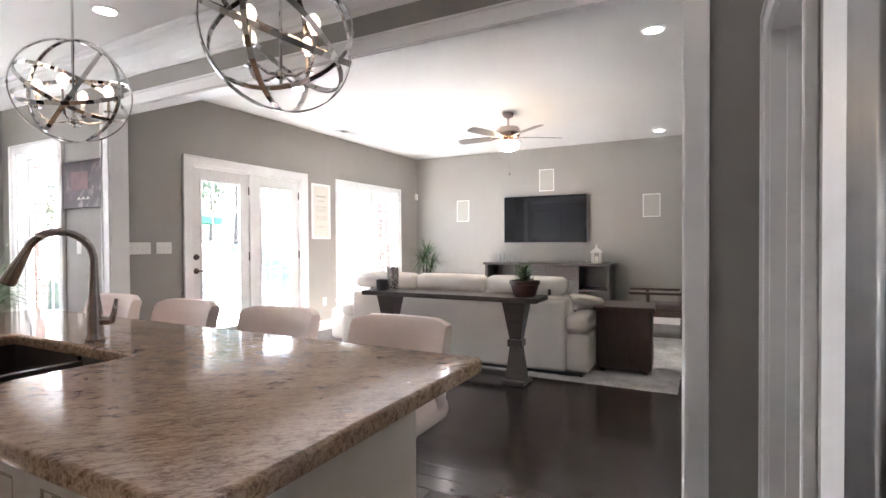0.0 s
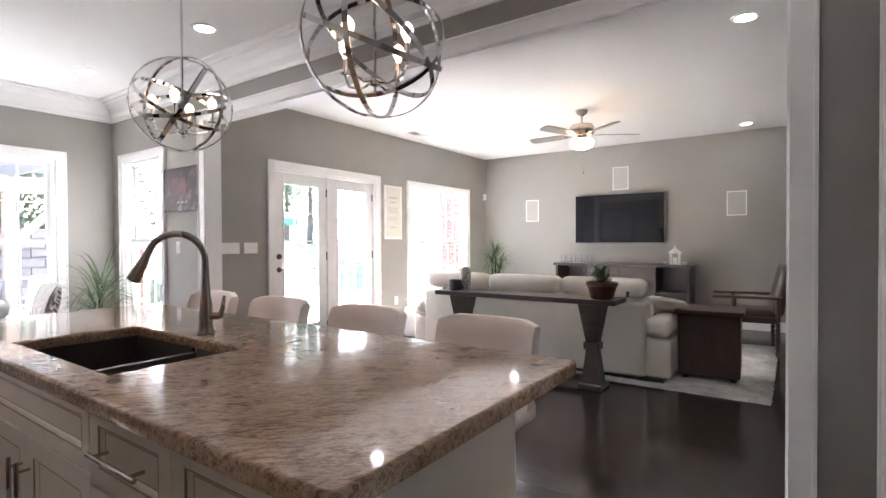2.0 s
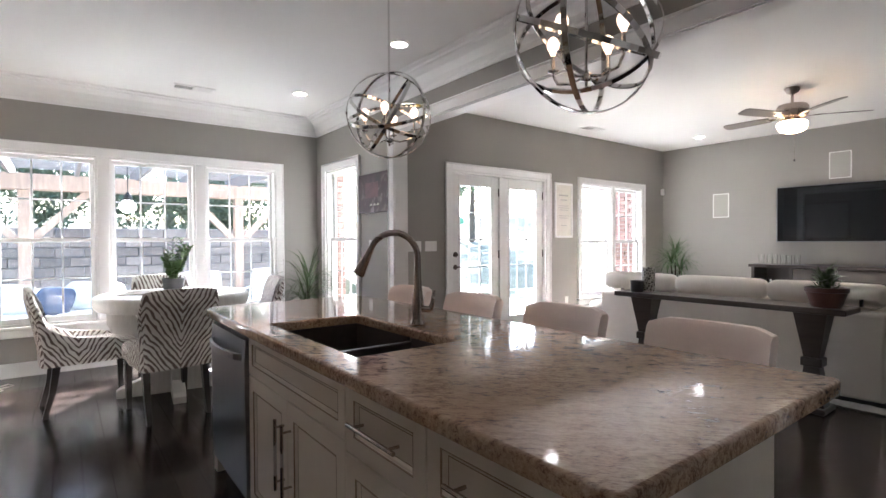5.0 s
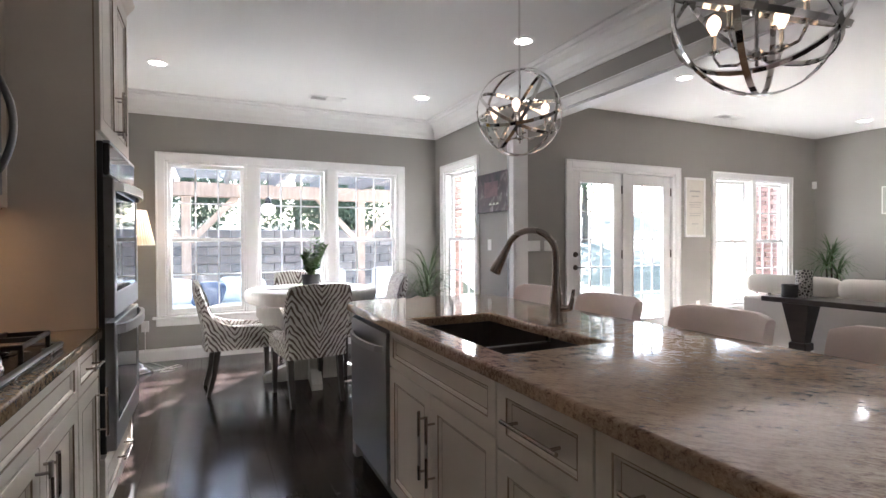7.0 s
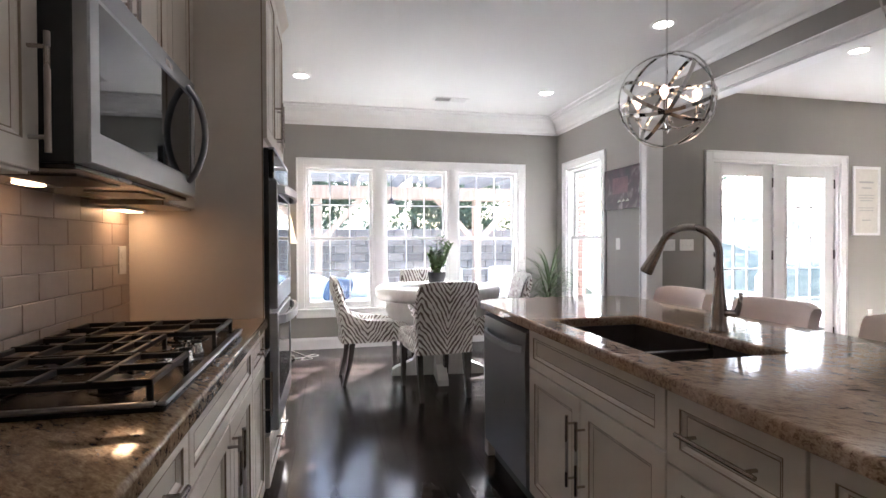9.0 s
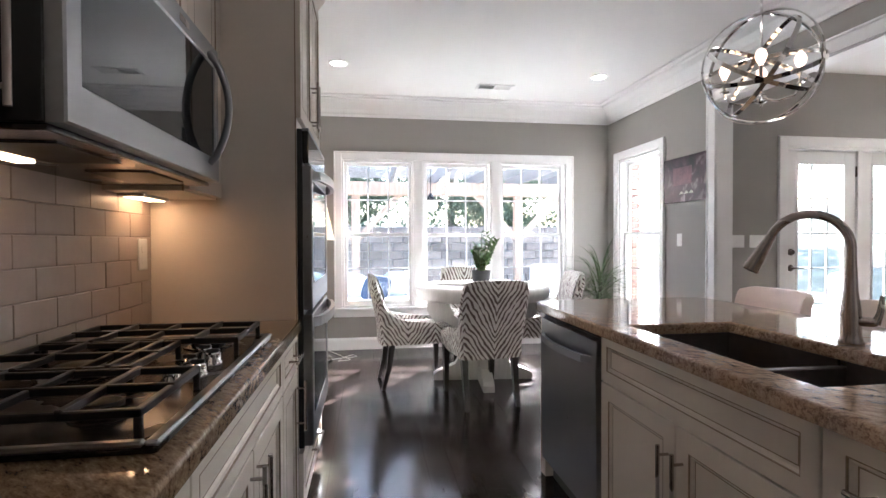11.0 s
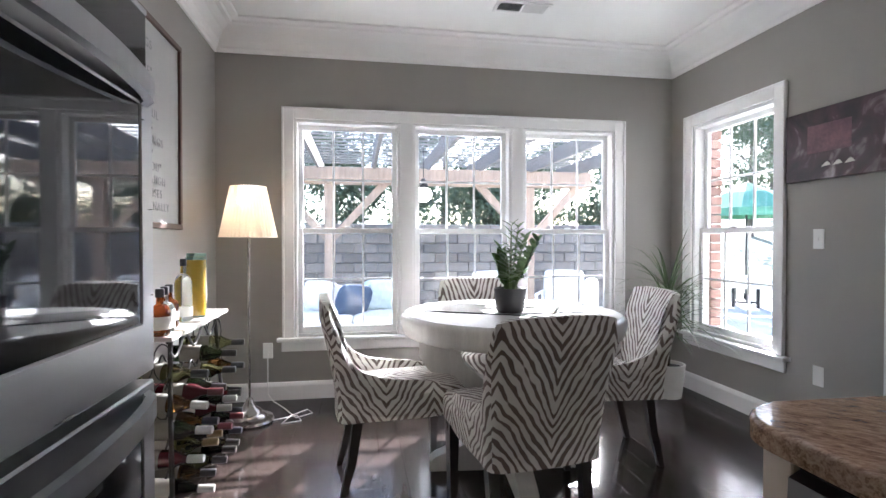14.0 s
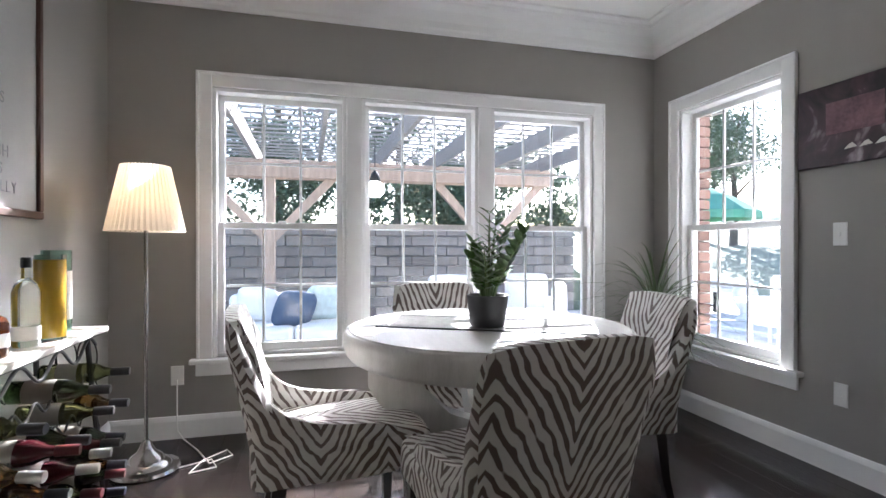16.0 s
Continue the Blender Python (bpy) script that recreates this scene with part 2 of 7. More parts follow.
def solo(name, bm, material, label, category, kind="", group="", smooth=False, loc=None):
    ob = part(name, bm, material, None, "", smooth)
    if loc is not None:
        ob.matrix_basis = pose(*loc)
    return tagged(ob, label, category, group, kind)


def B():
    return bmesh.new()


def box(bm, lo, hi, bev=0.0, seg=2, turn=None):
    lo, hi = Vector(lo), Vector(hi)
    g = bmesh.ops.create_cube(bm, size=1.0)
    vs = g["verts"]
    c, s = (lo + hi) / 2, hi - lo
    for v in vs:
        v.co = Vector((v.co.x * s.x, v.co.y * s.y, v.co.z * s.z))
    if bev:
        es = list({e for v in vs for e in v.link_edges})
        r = bmesh.ops.bevel(bm, geom=es, offset=min(bev, min(abs(x) for x in s) * 0.49), segments=seg, profile=0.5, affect="EDGES")
        vs = list({v for f in r["faces"] for v in f.verts} | {v for v in vs if v.is_valid})
    for v in vs:
        if turn is not None:
            v.co = turn @ v.co
        v.co += c
    return vs


def boxes(*items, bev=0.0, seg=1):
    bm = B()
    for lo, hi in items:
        box(bm, lo, hi, bev, seg)
    return bm


def lathe(bm, profile, seg=24, at=(0, 0, 0), closed=True):
    """Turn (r, z) pairs about z."""
    rings = []
    for r, z in profile:
        if r < 1e-5:
            rings.append([bm.verts.new((at[0], at[1], at[2] + z))])
        else:
            rings.append([bm.verts.new((at[0] + r * math.cos(2 * math.pi * i / seg), at[1] + r * math.sin(2 * math.pi * i / seg), at[2] + z)) for i in range(seg)])
    for a, b in zip(rings, rings[1:]):
        for i in range(seg):
            j = (i + 1) % seg
            if len(a) == 1 and len(b) == 1:
                continue
            if len(a) == 1:
                bm.faces.new((a[0], b[i], b[j]))
            elif len(b) == 1:
                bm.faces.new((a[i], a[j], b[0]))
            else:
                bm.faces.new((a[i], a[j], b[j], b[i]))
    if closed:
        for ring in (rings[0], rings[-1]):
            if len(ring) > 1:
                bm.faces.new(ring)
    return bm


def tube(bm, pts, r, seg=10, loop=False, flat=None, up=None):
    """A tube along points; r may be a list. flat=(w, h): a ribbon of that section, up its flat normal."""
    pts = [Vector(p) for p in pts]
    n = len(pts)
    rings = []
    prev = None
    for i, p in enumerate(pts):
        if loop:
            d = pts[(i + 1) % n] - pts[i - 1]
        else:
            d = pts[min(i + 1, n - 1)] - pts[max(i - 1, 0)]
        d.normalize()
        ref = up(i) if up else (prev if prev is not None else (Vector((0, 0, 1)) if abs(d.z) < 0.9 else Vector((1, 0, 0))))
        u = (ref - d * ref.dot(d)).normalized()
        prev = u
        w = d.cross(u)
        if flat:
            a, h = flat[0] / 2, flat[1] / 2
            rings.append([bm.verts.new(p + u * sx * h + w * sy * a) for sx, sy in ((1, 1), (1, -1), (-1, -1), (-1, 1))])
        else:
            rr = r[i] if isinstance(r, (list, tuple)) else r
            rings.append([bm.verts.new(p + (u * math.cos(2 * math.pi * k / seg) + w * math.sin(2 * math.pi * k / seg)) * rr) for k in range(seg)])
    m = len(rings[0])
    pairs = list(zip(rings, rings[1:])) + ([(rings[-1], rings[0])] if loop else [])
    for a, b in pairs:
        for k in range(m):
            l = (k + 1) % m
            bm.faces.new((a[k], a[l], b[l], b[k]))
    if not loop:
        bm.faces.new(rings[0])
        bm.faces.new(rings[-1])
    return bm


def prism(bm, outline, axis, a, b):
    """Extrude a 2D outline along an axis from a to b. axis 'x': outline (y, z); 'y': (x, z); 'z': (x, y)."""
    def at(p, d):
        return {"x": (d, p[0], p[1]), "y": (p[0], d, p[1]), "z": (p[0], p[1], d)}[axis]
    va = [bm.verts.new(at(p, a)) for p in outline]
    vb = [bm.verts.new(at(p, b)) for p in outline]
    bm.faces.new(va)
    bm.faces.new(vb[::-1])
    for i in range(len(outline)):
        j = (i + 1) % len(outline)
        bm.faces.new((va[i], va[j], vb[j], vb[i]))
    return bm


def soft_box(bm, lo, hi, r, puff=0.0, cuts=5):
    """A cushion: a box with a wide round edge and bulging faces."""
    vs = box(bm, lo, hi, r, 4)
    if puff:
        c = (Vector(lo) + Vector(hi)) / 2
        h = (Vector(hi) - Vector(lo)) / 2
        fs = list({f for v in vs for f in v.link_faces})
        big = [e for f in fs for e in f.edges if e.calc_length() > 2.2 * r]
        bmesh.ops.subdivide_edges(bm, edges=list(set(big)), cuts=cuts, use_grid_fill=True)
        for v in bm.verts:
            d = v.co - c
            q = [d[i] / max(h[i], 1e-4) for i in range(3)]
            if max(abs(x) for x in q) > 1.02:
                continue
            for i in range(3):
                j, k = (i + 1) % 3, (i + 2) % 3
                if abs(q[i]) > 0.97:
                    v.co[i] += math.copysign(puff * max(0, 1 - q[j] ** 2) * max(0, 1 - q[k] ** 2), q[i])
    return bm

# ---- the large structure ----
CEIL = 2.78
XN, YR, YL, XF, YT, XR = -7.58, 2.27, -1.42, -6.08, 7.95, -1.05
XL2 = 1.06       # far side wall of the living room, unseen; set back to darken the right

solo("floor", boxes(((-7.78, -1.6, -0.12), (1.2, 2.40, -0.012)), ((-6.25, 2.40, -0.12), (1.2, 8.15, -0.012))), floor_base, "dark subfloor under the hardwood boards", "floor", "structure")
ceiling_k = solo("ceiling_kitchen", boxes(((-7.78, -1.6, CEIL), (1.2, 2.40, CEIL + 0.12))), ceiling_paint, "flat white painted kitchen ceiling", "ceiling", "structure")
ceiling_l = solo("ceiling_living", boxes(((-6.28, 2.40, CEIL), (1.2, 8.15, CEIL + 0.12))), ceiling_paint, "flat white painted living room ceiling", "ceiling", "structure")

NZ0, NZ1 = 0.47, 2.115


def wall_with(axis, p0, p1, u0, u1, holes):
    """One solid wall between the planes p0 and p1 with rectangular openings (u0, u1, z0, z1) right through it."""
    us = sorted({u0, u1, *(h[0] for h in holes), *(h[1] for h in holes)})
    zs = sorted({0.0, CEIL, *(h[2] for h in holes), *(h[3] for h in holes)})
    bm = B()

    def put(u, z):
        return bm.verts.new((p0, u, z) if axis == "x" else (u, p0, z))
    grid = [[put(u, z) for z in zs] for u in us]
    fs = []
    for i in range(len(us) - 1):
        for j in range(len(zs) - 1):
            um, zm = (us[i] + us[i + 1]) / 2, (zs[j] + zs[j + 1]) / 2
            if not any(h[0] < um < h[1] and h[2] < zm < h[3] for h in holes):
                fs.append(bm.faces.new((grid[i][j], grid[i + 1][j], grid[i + 1][j + 1], grid[i][j + 1])))
    r = bmesh.ops.extrude_face_region(bm, geom=fs)
    for g in r["geom"]:
        if isinstance(g, bmesh.types.BMVert):
            g.co[0 if axis == "x" else 1] = p1
    bmesh.ops.delete(bm, geom=[v for v in bm.verts if not v.link_faces], context="VERTS")
    return bm


wall_nook = solo("wall_nook", wall_with("x", XN, XN - 0.14, -1.56, 2.40, [(-0.86, 1.74, NZ0, NZ1)]), wall_paint, "greige painted wall of the breakfast nook", "wall", "structure")
SX0, SX1 = -7.30, -6.49
wall_side = solo("wall_side", wall_with("y", YR, YR + 0.13, XN, XR + 0.1, [(SX0, SX1, NZ0, NZ1), (-5.695, -1.348, 0.0, 2.355)]), wall_paint, "greige wall with wide opening to the living room", "wall", "structure")
solo("wall_range", boxes(((-7.72, YL - 0.14, 0), (1.2, YL, CEIL))), wall_paint, "greige painted wall behind the range", "wall", "structure")
FD0, FD1, FDZ = 3.28, 4.93, 2.08
W20, W21, W2Z0, W2Z1 = 5.70, 7.27, 0.41, 2.08
solo("wall_french", wall_with("x", XF, XF - 0.14, 2.40, YT + 0.14, [(FD0, FD1, 0.0, FDZ), (W20, W21, W2Z0, W2Z1)]), wall_paint, "greige wall with french doors and double window", "wall", "structure")
solo("wall_tv", boxes(((XF, YT, 0), (XL2 + 0.14, YT + 0.14, CEIL))), wall_paint, "greige painted wall behind the television", "wall", "structure")
solo("wall_living_far", boxes(((XL2, 2.40, 0), (XL2 + 0.14, YT, CEIL))), wall_paint, "greige painted living room side wall", "wall", "structure")
DY0, DY1, DZ = 1.30, 2.165, 2.06
solo("wall_pantry", wall_with("x", XR, XR + 0.1, -1.42, YR, [(DY0, DY1, 0.0, DZ)]), wall_paint, "greige wall with a cased doorway", "wall", "structure")
solo("wall_hall", boxes(((1.06, -1.42, 0), (1.2, 2.27, CEIL)), ((XR + 0.1, YR, 0), (1.2, YR + 0.13, CEIL))), trim_paint, "pale wall of the room past the doorway", "wall", "structure")


def casing(name, plane, axis, out, u0, u1, z0, z1, w, label, floor=False, head=True, depth=0.02, parent=None):
    """Flat casing with a back band round an opening in the plane x or y = plane; out: +1 or -1, the side it stands on."""
    bm = B()

    def piece(ua, ub, za, zb, d):
        p0, p1 = sorted((plane, plane + out * d))
        if axis == "x":
            box(bm, (p0, ua, za), (p1, ub, zb), 0.004, 1)
        else:
            box(bm, (ua, p0, za), (ub, p1, zb), 0.004, 1)
    top = z1 + w if head else z1
    piece(u0 - w, u0, z0, top, depth)
    piece(u1, u1 + w, z0, top, depth)
    piece(u0 - w - 0.004, u0 - w + 0.014, z0, top + 0.004, depth + 0.010)
    piece(u1 + w - 0.014, u1 + w + 0.004, z0, top + 0.004, depth + 0.010)
    if head:
        piece(u0, u1, z1, top, depth)
        piece(u0 - w + 0.014, u1 + w - 0.014, top - 0.014, top + 0.004, depth + 0.010)
    ob = part(name, bm, trim_paint, parent)
    if parent is None:
        tagged(ob, label, "trim", "", "structure")
    return ob


def crown(name, runs):
    """Deep crown moulding: profile in (out, down) from the ceiling and the wall."""
    prof = [(0, 0.195), (0.014, 0.195), (0.018, 0.170), (0.030, 0.158), (0.040, 0.120), (0.075, 0.065), (0.120, 0.034), (0.150, 0.030), (0.158, 0.016), (0.205, 0.012), (0.210, 0.0), (0, 0)]
    for axis, plane, out, a, b in runs:
        bm = B()
        prism(bm, [(plane + out * o, CEIL - 0.001 - d) for o, d in prof], "y" if axis == "x" else "x", a, b)
        solo(name, bm, trim_paint, "deep white painted crown moulding", "moulding", "structure", smooth=True)


crown("trim_crown", [("x", XN, 1, YL, YR), ("y", YR, -1, XN, XR), ("y", YL, 1, XN, -4.85)])


def baseboard(name, axis, plane, out, a, b):
    prof = [(0, 0.0), (0.016, 0.0), (0.016, 0.105), (0.012, 0.118), (0.006, 0.130), (0, 0.134)]
    bm = B()
    prism(bm, [(plane + out * o, z) for o, z in prof], "y" if axis == "x" else "x", a, b)
    solo(name, bm, trim_paint, "white painted wooden baseboard", "baseboard", "structure")


for i, r in enumerate([("x", XN, 1, YL, YR), ("y", YR, -1, XN, -5.785), ("y", YL, 1, XN, -4.85), ("x", XF, 1, 2.40, FD0 - 0.09), ("x", XF, 1, FD1 + 0.09, YT), ("y", YT, -1, XF, XL2)]):
    baseboard("baseboard", *r)

# cased opening between kitchen and living room: jambs, soffit and casing both sides
bm = B()
box(bm, (-5.695, YR - 0.004, 0), (-5.679, YR + 0.134, 2.355))
box(bm, (-1.364, YR - 0.004, 0), (-1.348, YR + 0.134, 2.355))
box(bm, (-5.679, YR - 0.004, 2.339), (-1.364, YR + 0.134, 2.355))
solo("trim_opening_jamb", bm, trim_paint, "white painted jamb and soffit of the wide opening", "trim", "structure")
casing("trim_opening_kitchen", YR, "y", -1, -5.685, -1.358, 0, 2.349, 0.095, "white casing of the wide opening")
casing("trim_opening_living", YR + 0.13, "y", 1, -5.685, -1.358, 0, 2.349, 0.095, "white casing of the wide opening")
# doorway in the side wall
casing("trim_doorway", XR, "x", -1, DY0 + 0.005, DY1 - 0.005, 0, DZ - 0.005, 0.085, "white casing of the side doorway")
bm = boxes(((XR - 0.002, DY1 - 0.016, 0), (XR + 0.102, DY1, DZ)), ((XR - 0.002, DY0, 0), (XR + 0.102, DY0 + 0.016, DZ)), ((XR - 0.002, DY0 + 0.016, DZ - 0.016), (XR + 0.102, DY1 - 0.016, DZ)),
           ((XR + 0.05, DY1 - 0.030, 0), (XR + 0.09, DY1 - 0.016, DZ - 0.016)), ((XR + 0.05, DY0 + 0.016, 0), (XR + 0.09, DY0 + 0.030, DZ - 0.016)))
solo("trim_doorway_jamb", bm, trim_paint, "white painted door jamb with stop", "trim", "structure")

hd = thing("door_3", "white panelled door standing open", "door", kind="structure")
part("door_leaf", boxes(((XR + 0.095, DY1 - 0.062, 0.01), (XR + 0.90, DY1 - 0.022, DZ - 0.025)), bev=0.003), door_paint, hd)
for za, zb in ((0.18, 0.85), (1.02, 1.88)):
    for xa in (0.20, 0.55):
        part("door_panel", boxes(((XR + xa, DY1 - 0.067, za), (XR + xa + 0.25, DY1 - 0.0615, zb)), bev=0.004), door_paint, hd)


def pane_of(name, bm, parent):
    ob = part(name, bm, pane_glass, parent)
    ob.visible_shadow = False
    return ob


def sash_window(name, axis, plane, inward, u0, u1, z0, z1, cols=3, rows=2, lock=True):
    """A double-hung window in the opening: frame, two sashes with bars, one pane to each light."""
    root = thing(name, "white double-hung window with divided panes", "window", kind="structure")

    def bx(bm, u, d, z, bev=0.003):
        p0, p1 = sorted((plane - inward * d[0], plane - inward * d[1]))
        if axis == "x":
            box(bm, (p0, u[0], z[0]), (p1, u[1], z[1]), bev, 1)
        else:
            box(bm, (u[0], p0, z[0]), (u[1], p1, z[1]), bev, 1)
    zm = (z0 + z1) / 2 - 0.015
    bm = B()
    bx(bm, (u0, u0 + 0.022), (0.0, 0.139), (z0, z1))
    bx(bm, (u1 - 0.022, u1), (0.0, 0.139), (z0, z1))
    bx(bm, (u0 + 0.022, u1 - 0.022), (0.0, 0.139), (z1 - 0.022, z1))
    bx(bm, (u0 + 0.022, u1 - 0.022), (0.03, 0.139), (z0, z0 + 0.02))
    part("window_frame", bm, trim_paint, root)
    for key, za, zb, d0 in (("upper_sash", zm - 0.02, z1 - 0.022, 0.085), ("lower_sash", z0 + 0.02, zm + 0.02, 0.045)):
        s, ua, ub = 0.036, u0 + 0.022, u1 - 0.022
        bm = B()
        bx(bm, (ua, ua + s), (d0, d0 + 0.036), (za, zb))
        bx(bm, (ub - s, ub), (d0, d0 + 0.036), (za, zb))
        bx(bm, (ua + s, ub - s), (d0, d0 + 0.036), (za, za + (0.05 if key == "lower_sash" else 0.036)))
        bx(bm, (ua + s, ub - s), (d0, d0 + 0.036), (zb - 0.036, zb))
        sash = part(key, bm, trim_paint, root)
        ga, gb, gz0, gz1 = ua + s, ub - s, za + (0.05 if key == "lower_sash" else 0.036), zb - 0.036
        for c in range(1, cols):
            u = ga + (gb - ga) * c / cols
            bm = B()
            bx(bm, (u - 0.008, u + 0.008), (d0 + 0.010, d0 + 0.028), (gz0, gz1), 0.002)
            part("muntin", bm, trim_paint, sash)
        for r in range(1, rows):
            z = gz0 + (gz1 - gz0) * r / rows
            for c in range(cols):
                bm = B()
                bx(bm, (ga + (gb - ga) * c / cols + 0.008, ga + (gb - ga) * (c + 1) / cols - 0.008), (d0 + 0.011, d0 + 0.027), (z - 0.008, z + 0.008), 0.002)
                part("muntin", bm, trim_paint, sash)
        bm = B()
        bx(bm, (ga - 0.004, gb + 0.004), (d0 + 0.016, d0 + 0.022), (gz0 - 0.004, gz1 + 0.004), 0)
        pane_of("pane", bm, sash)
    bm = B()
    bx(bm, ((u0 + u1) / 2 - 0.025, (u0 + u1) / 2 + 0.025), (0.028, 0.05), (zm + 0.018, zm + 0.032), 0.004)
    part("sash_lock", bm, white_plastic, root)
    return root


for i, (a, b) in enumerate([(-0.86, -0.06), (0.04, 0.84), (0.94, 1.74)]):
    sash_window("window_%d" % (i + 1), "x", XN, 1, a, b, NZ0, NZ1)
bm = boxes(((XN - 0.139, -0.06, NZ0), (XN + 0.018, 0.04, NZ1)), ((XN - 0.139, 0.84, NZ0), (XN + 0.018, 0.94, NZ1)), bev=0.004)
solo("trim_window_mullion", bm, trim_paint, "white mullion between the nook windows", "trim", "structure")
casing("trim_nook_window", XN, "x", 1, -0.86, 1.74, NZ0, NZ1, 0.085, "white casing of the triple window")
bm = B()
box(bm, (XN - 0.01, -0.985, NZ0 - 0.028), (XN + 0.055, 1.865, NZ0), 0.006, 2)
box(bm, (XN, -0.955, NZ0 - 0.105), (XN + 0.018, 1.835, NZ0 - 0.028), 0.004, 1)
solo("trim_nook_window_sill", bm, trim_paint, "white window stool and apron under triple window", "window sill", "structure")

sash_window("window_4", "y", YR, -1, SX0, SX1, NZ0, NZ1)
casing("trim_side_window", YR, "y", -1, SX0, SX1, NZ0, NZ1, 0.085, "white casing of the nook side window")
bm = B()
box(bm, (SX0 - 0.125, YR - 0.055, NZ0 - 0.028), (SX1 + 0.125, YR + 0.01, NZ0), 0.006, 2)
box(bm, (SX0 - 0.095, YR - 0.018, NZ0 - 0.105), (SX1 + 0.095, YR, NZ0 - 0.028), 0.004, 1)
solo("trim_side_window_sill", bm, trim_paint, "white window stool and apron under the side window", "window sill", "structure")

sash_window("window_5", "x", XF, 1, W20, 6.445, W2Z0, W2Z1)
sash_window("window_6", "x", XF, 1, 6.525, W21, W2Z0, W2Z1)
solo("trim_living_mullion", boxes(((XF - 0.139, 6.445, W2Z0), (XF + 0.018, 6.525, W2Z1)), bev=0.004), trim_paint, "white mullion between the living room windows", "trim", "structure")
casing("trim_living_window", XF, "x", 1, W20, W21, W2Z0, W2Z1, 0.085, "white casing of the living room double window")
bm = B()
box(bm, (XF - 0.01, W20 - 0.12, W2Z0 - 0.028), (XF + 0.055, W21 + 0.12, W2Z0), 0.006, 2)
box(bm, (XF, W20 - 0.09, W2Z0 - 0.105), (XF + 0.018, W21 + 0.09, W2Z0 - 0.028), 0.004, 1)
solo("trim_living_window_sill", bm, trim_paint, "white window stool and apron under double window", "window sill", "structure")

# french doors
casing("trim_french_door", XF, "x", 1, FD0, FD1, 0, FDZ, 0.085, "white casing of the french doors")
solo("trim_french_jamb", boxes(((XF - 0.139, FD0, 0), (XF + 0.002, FD0 + 0.025, FDZ)), ((XF - 0.139, FD1 - 0.025, 0), (XF + 0.002, FD1, FDZ)), ((XF - 0.139, FD0 + 0.025, FDZ - 0.025), (XF + 0.002, FD1 - 0.025, FDZ)),
                               ((XF - 0.139, FD0 + 0.025, -0.012), (XF - 0.02, FD1 - 0.025, 0.02)), ((XF - 0.12, 4.080, 0.02), (XF - 0.02, 4.130, FDZ - 0.025))), trim_paint, "white french door jamb and centre post", "trim", "structure")


def french_leaf(name, y0, y1, active):
    root = thing(name, "white glazed french door leaf with divided panes", "door", kind="structure")
    x0, x1 = XF - 0.085, XF - 0.040
    st, tr, br = 0.125, 0.12, 0.27
    bm = boxes(((x0, y0, 0.022), (x1, y0 + st, FDZ - 0.03)), ((x0, y1 - st, 0.022), (x1, y1, FDZ - 0.03)), ((x0, y0 + st, 0.022), (x1, y1 - st, br)), ((x0, y0 + st, FDZ - 0.03 - tr), (x1, y1 - st, FDZ - 0.03)), bev=0.003)
    part("door_leaf", bm, door_paint, root)
    ga, gb, za, zb = y0 + st, y1 - st, br, FDZ - 0.03 - tr
    bm = boxes(((x1 - 0.004, ga - 0.012, za - 0.012), (x1 + 0.010, ga + 0.012, zb + 0.012)), ((x1 - 0.004, gb - 0.012, za - 0.012), (x1 + 0.010, gb + 0.012, zb + 0.012)),
               ((x1 - 0.004, ga + 0.012, za - 0.012), (x1 + 0.010, gb - 0.012, za + 0.012)), ((x1 - 0.004, ga + 0.012, zb - 0.012), (x1 + 0.010, gb - 0.012, zb + 0.012)), bev=0.003)
    part("glazing_bead", bm, door_paint, root)
    for c in (1, 2):
        y = ga + (gb - ga) * c / 3
        part("muntin", boxes(((x0 + 0.012, y - 0.007, za), (x1 - 0.012, y + 0.007, zb))), trim_paint, root)
    for r in range(1, 5):
        z = za + (zb - za) * r / 5
        for c in range(3):
            part("muntin", boxes(((x0 + 0.013, ga + (gb - ga) * c / 3 + 0.007, z - 0.007), (x1 - 0.013, ga + (gb - ga) * (c + 1) / 3 - 0.007, z + 0.007))), trim_paint, root)
    pane_of("pane", boxes(((x0 + 0.018, ga - 0.002, za - 0.002), (x0 + 0.024, gb + 0.002, zb + 0.002))), root)
    if active:
        bm = B()
        lathe(bm, [(0.0, 0), (0.031, 0), (0.031, 0.008), (0.024, 0.014), (0.011, 0.018), (0.011, 0.045), (0, 0.045)], 16)
        bmesh.ops.rotate(bm, verts=bm.verts, matrix=Matrix.Rotation(radians(90), 3, "Y"))
        tube(bm, [(0.042, 0, 0), (0.045, 0.03, 0.002), (0.044, 0.10, -0.004), (0.040, 0.118, -0.008)], [0.009, 0.009, 0.008, 0.006], 8)
        h = part("door_handle", bm, bronze, root, "dark bronze lever handle", True)
        h.matrix_basis = pose(x1, y0 + 0.062, 0.94)
        bm = lathe(B(), [(0, 0), (0.032, 0), (0.032, 0.010), (0.022, 0.016), (0.022, 0.030), (0, 0.032)], 16)
        bmesh.ops.rotate(bm, verts=bm.verts, matrix=Matrix.Rotation(radians(90), 3, "Y"))
        h = part("deadbolt", bm, bronze, root, "dark bronze deadbolt", True)
        h.matrix_basis = pose(x1, y0 + 0.062, 1.09)
    for z in (0.22, 1.08, 1.86):
        bm = tube(B(), [(x1 + 0.006, y1 - 0.002, z - 0.05), (x1 + 0.006, y1 - 0.002, z + 0.05)], 0.008, 8)
        part("hinge", bm, bronze, root, "dark bronze hinge")
    return root


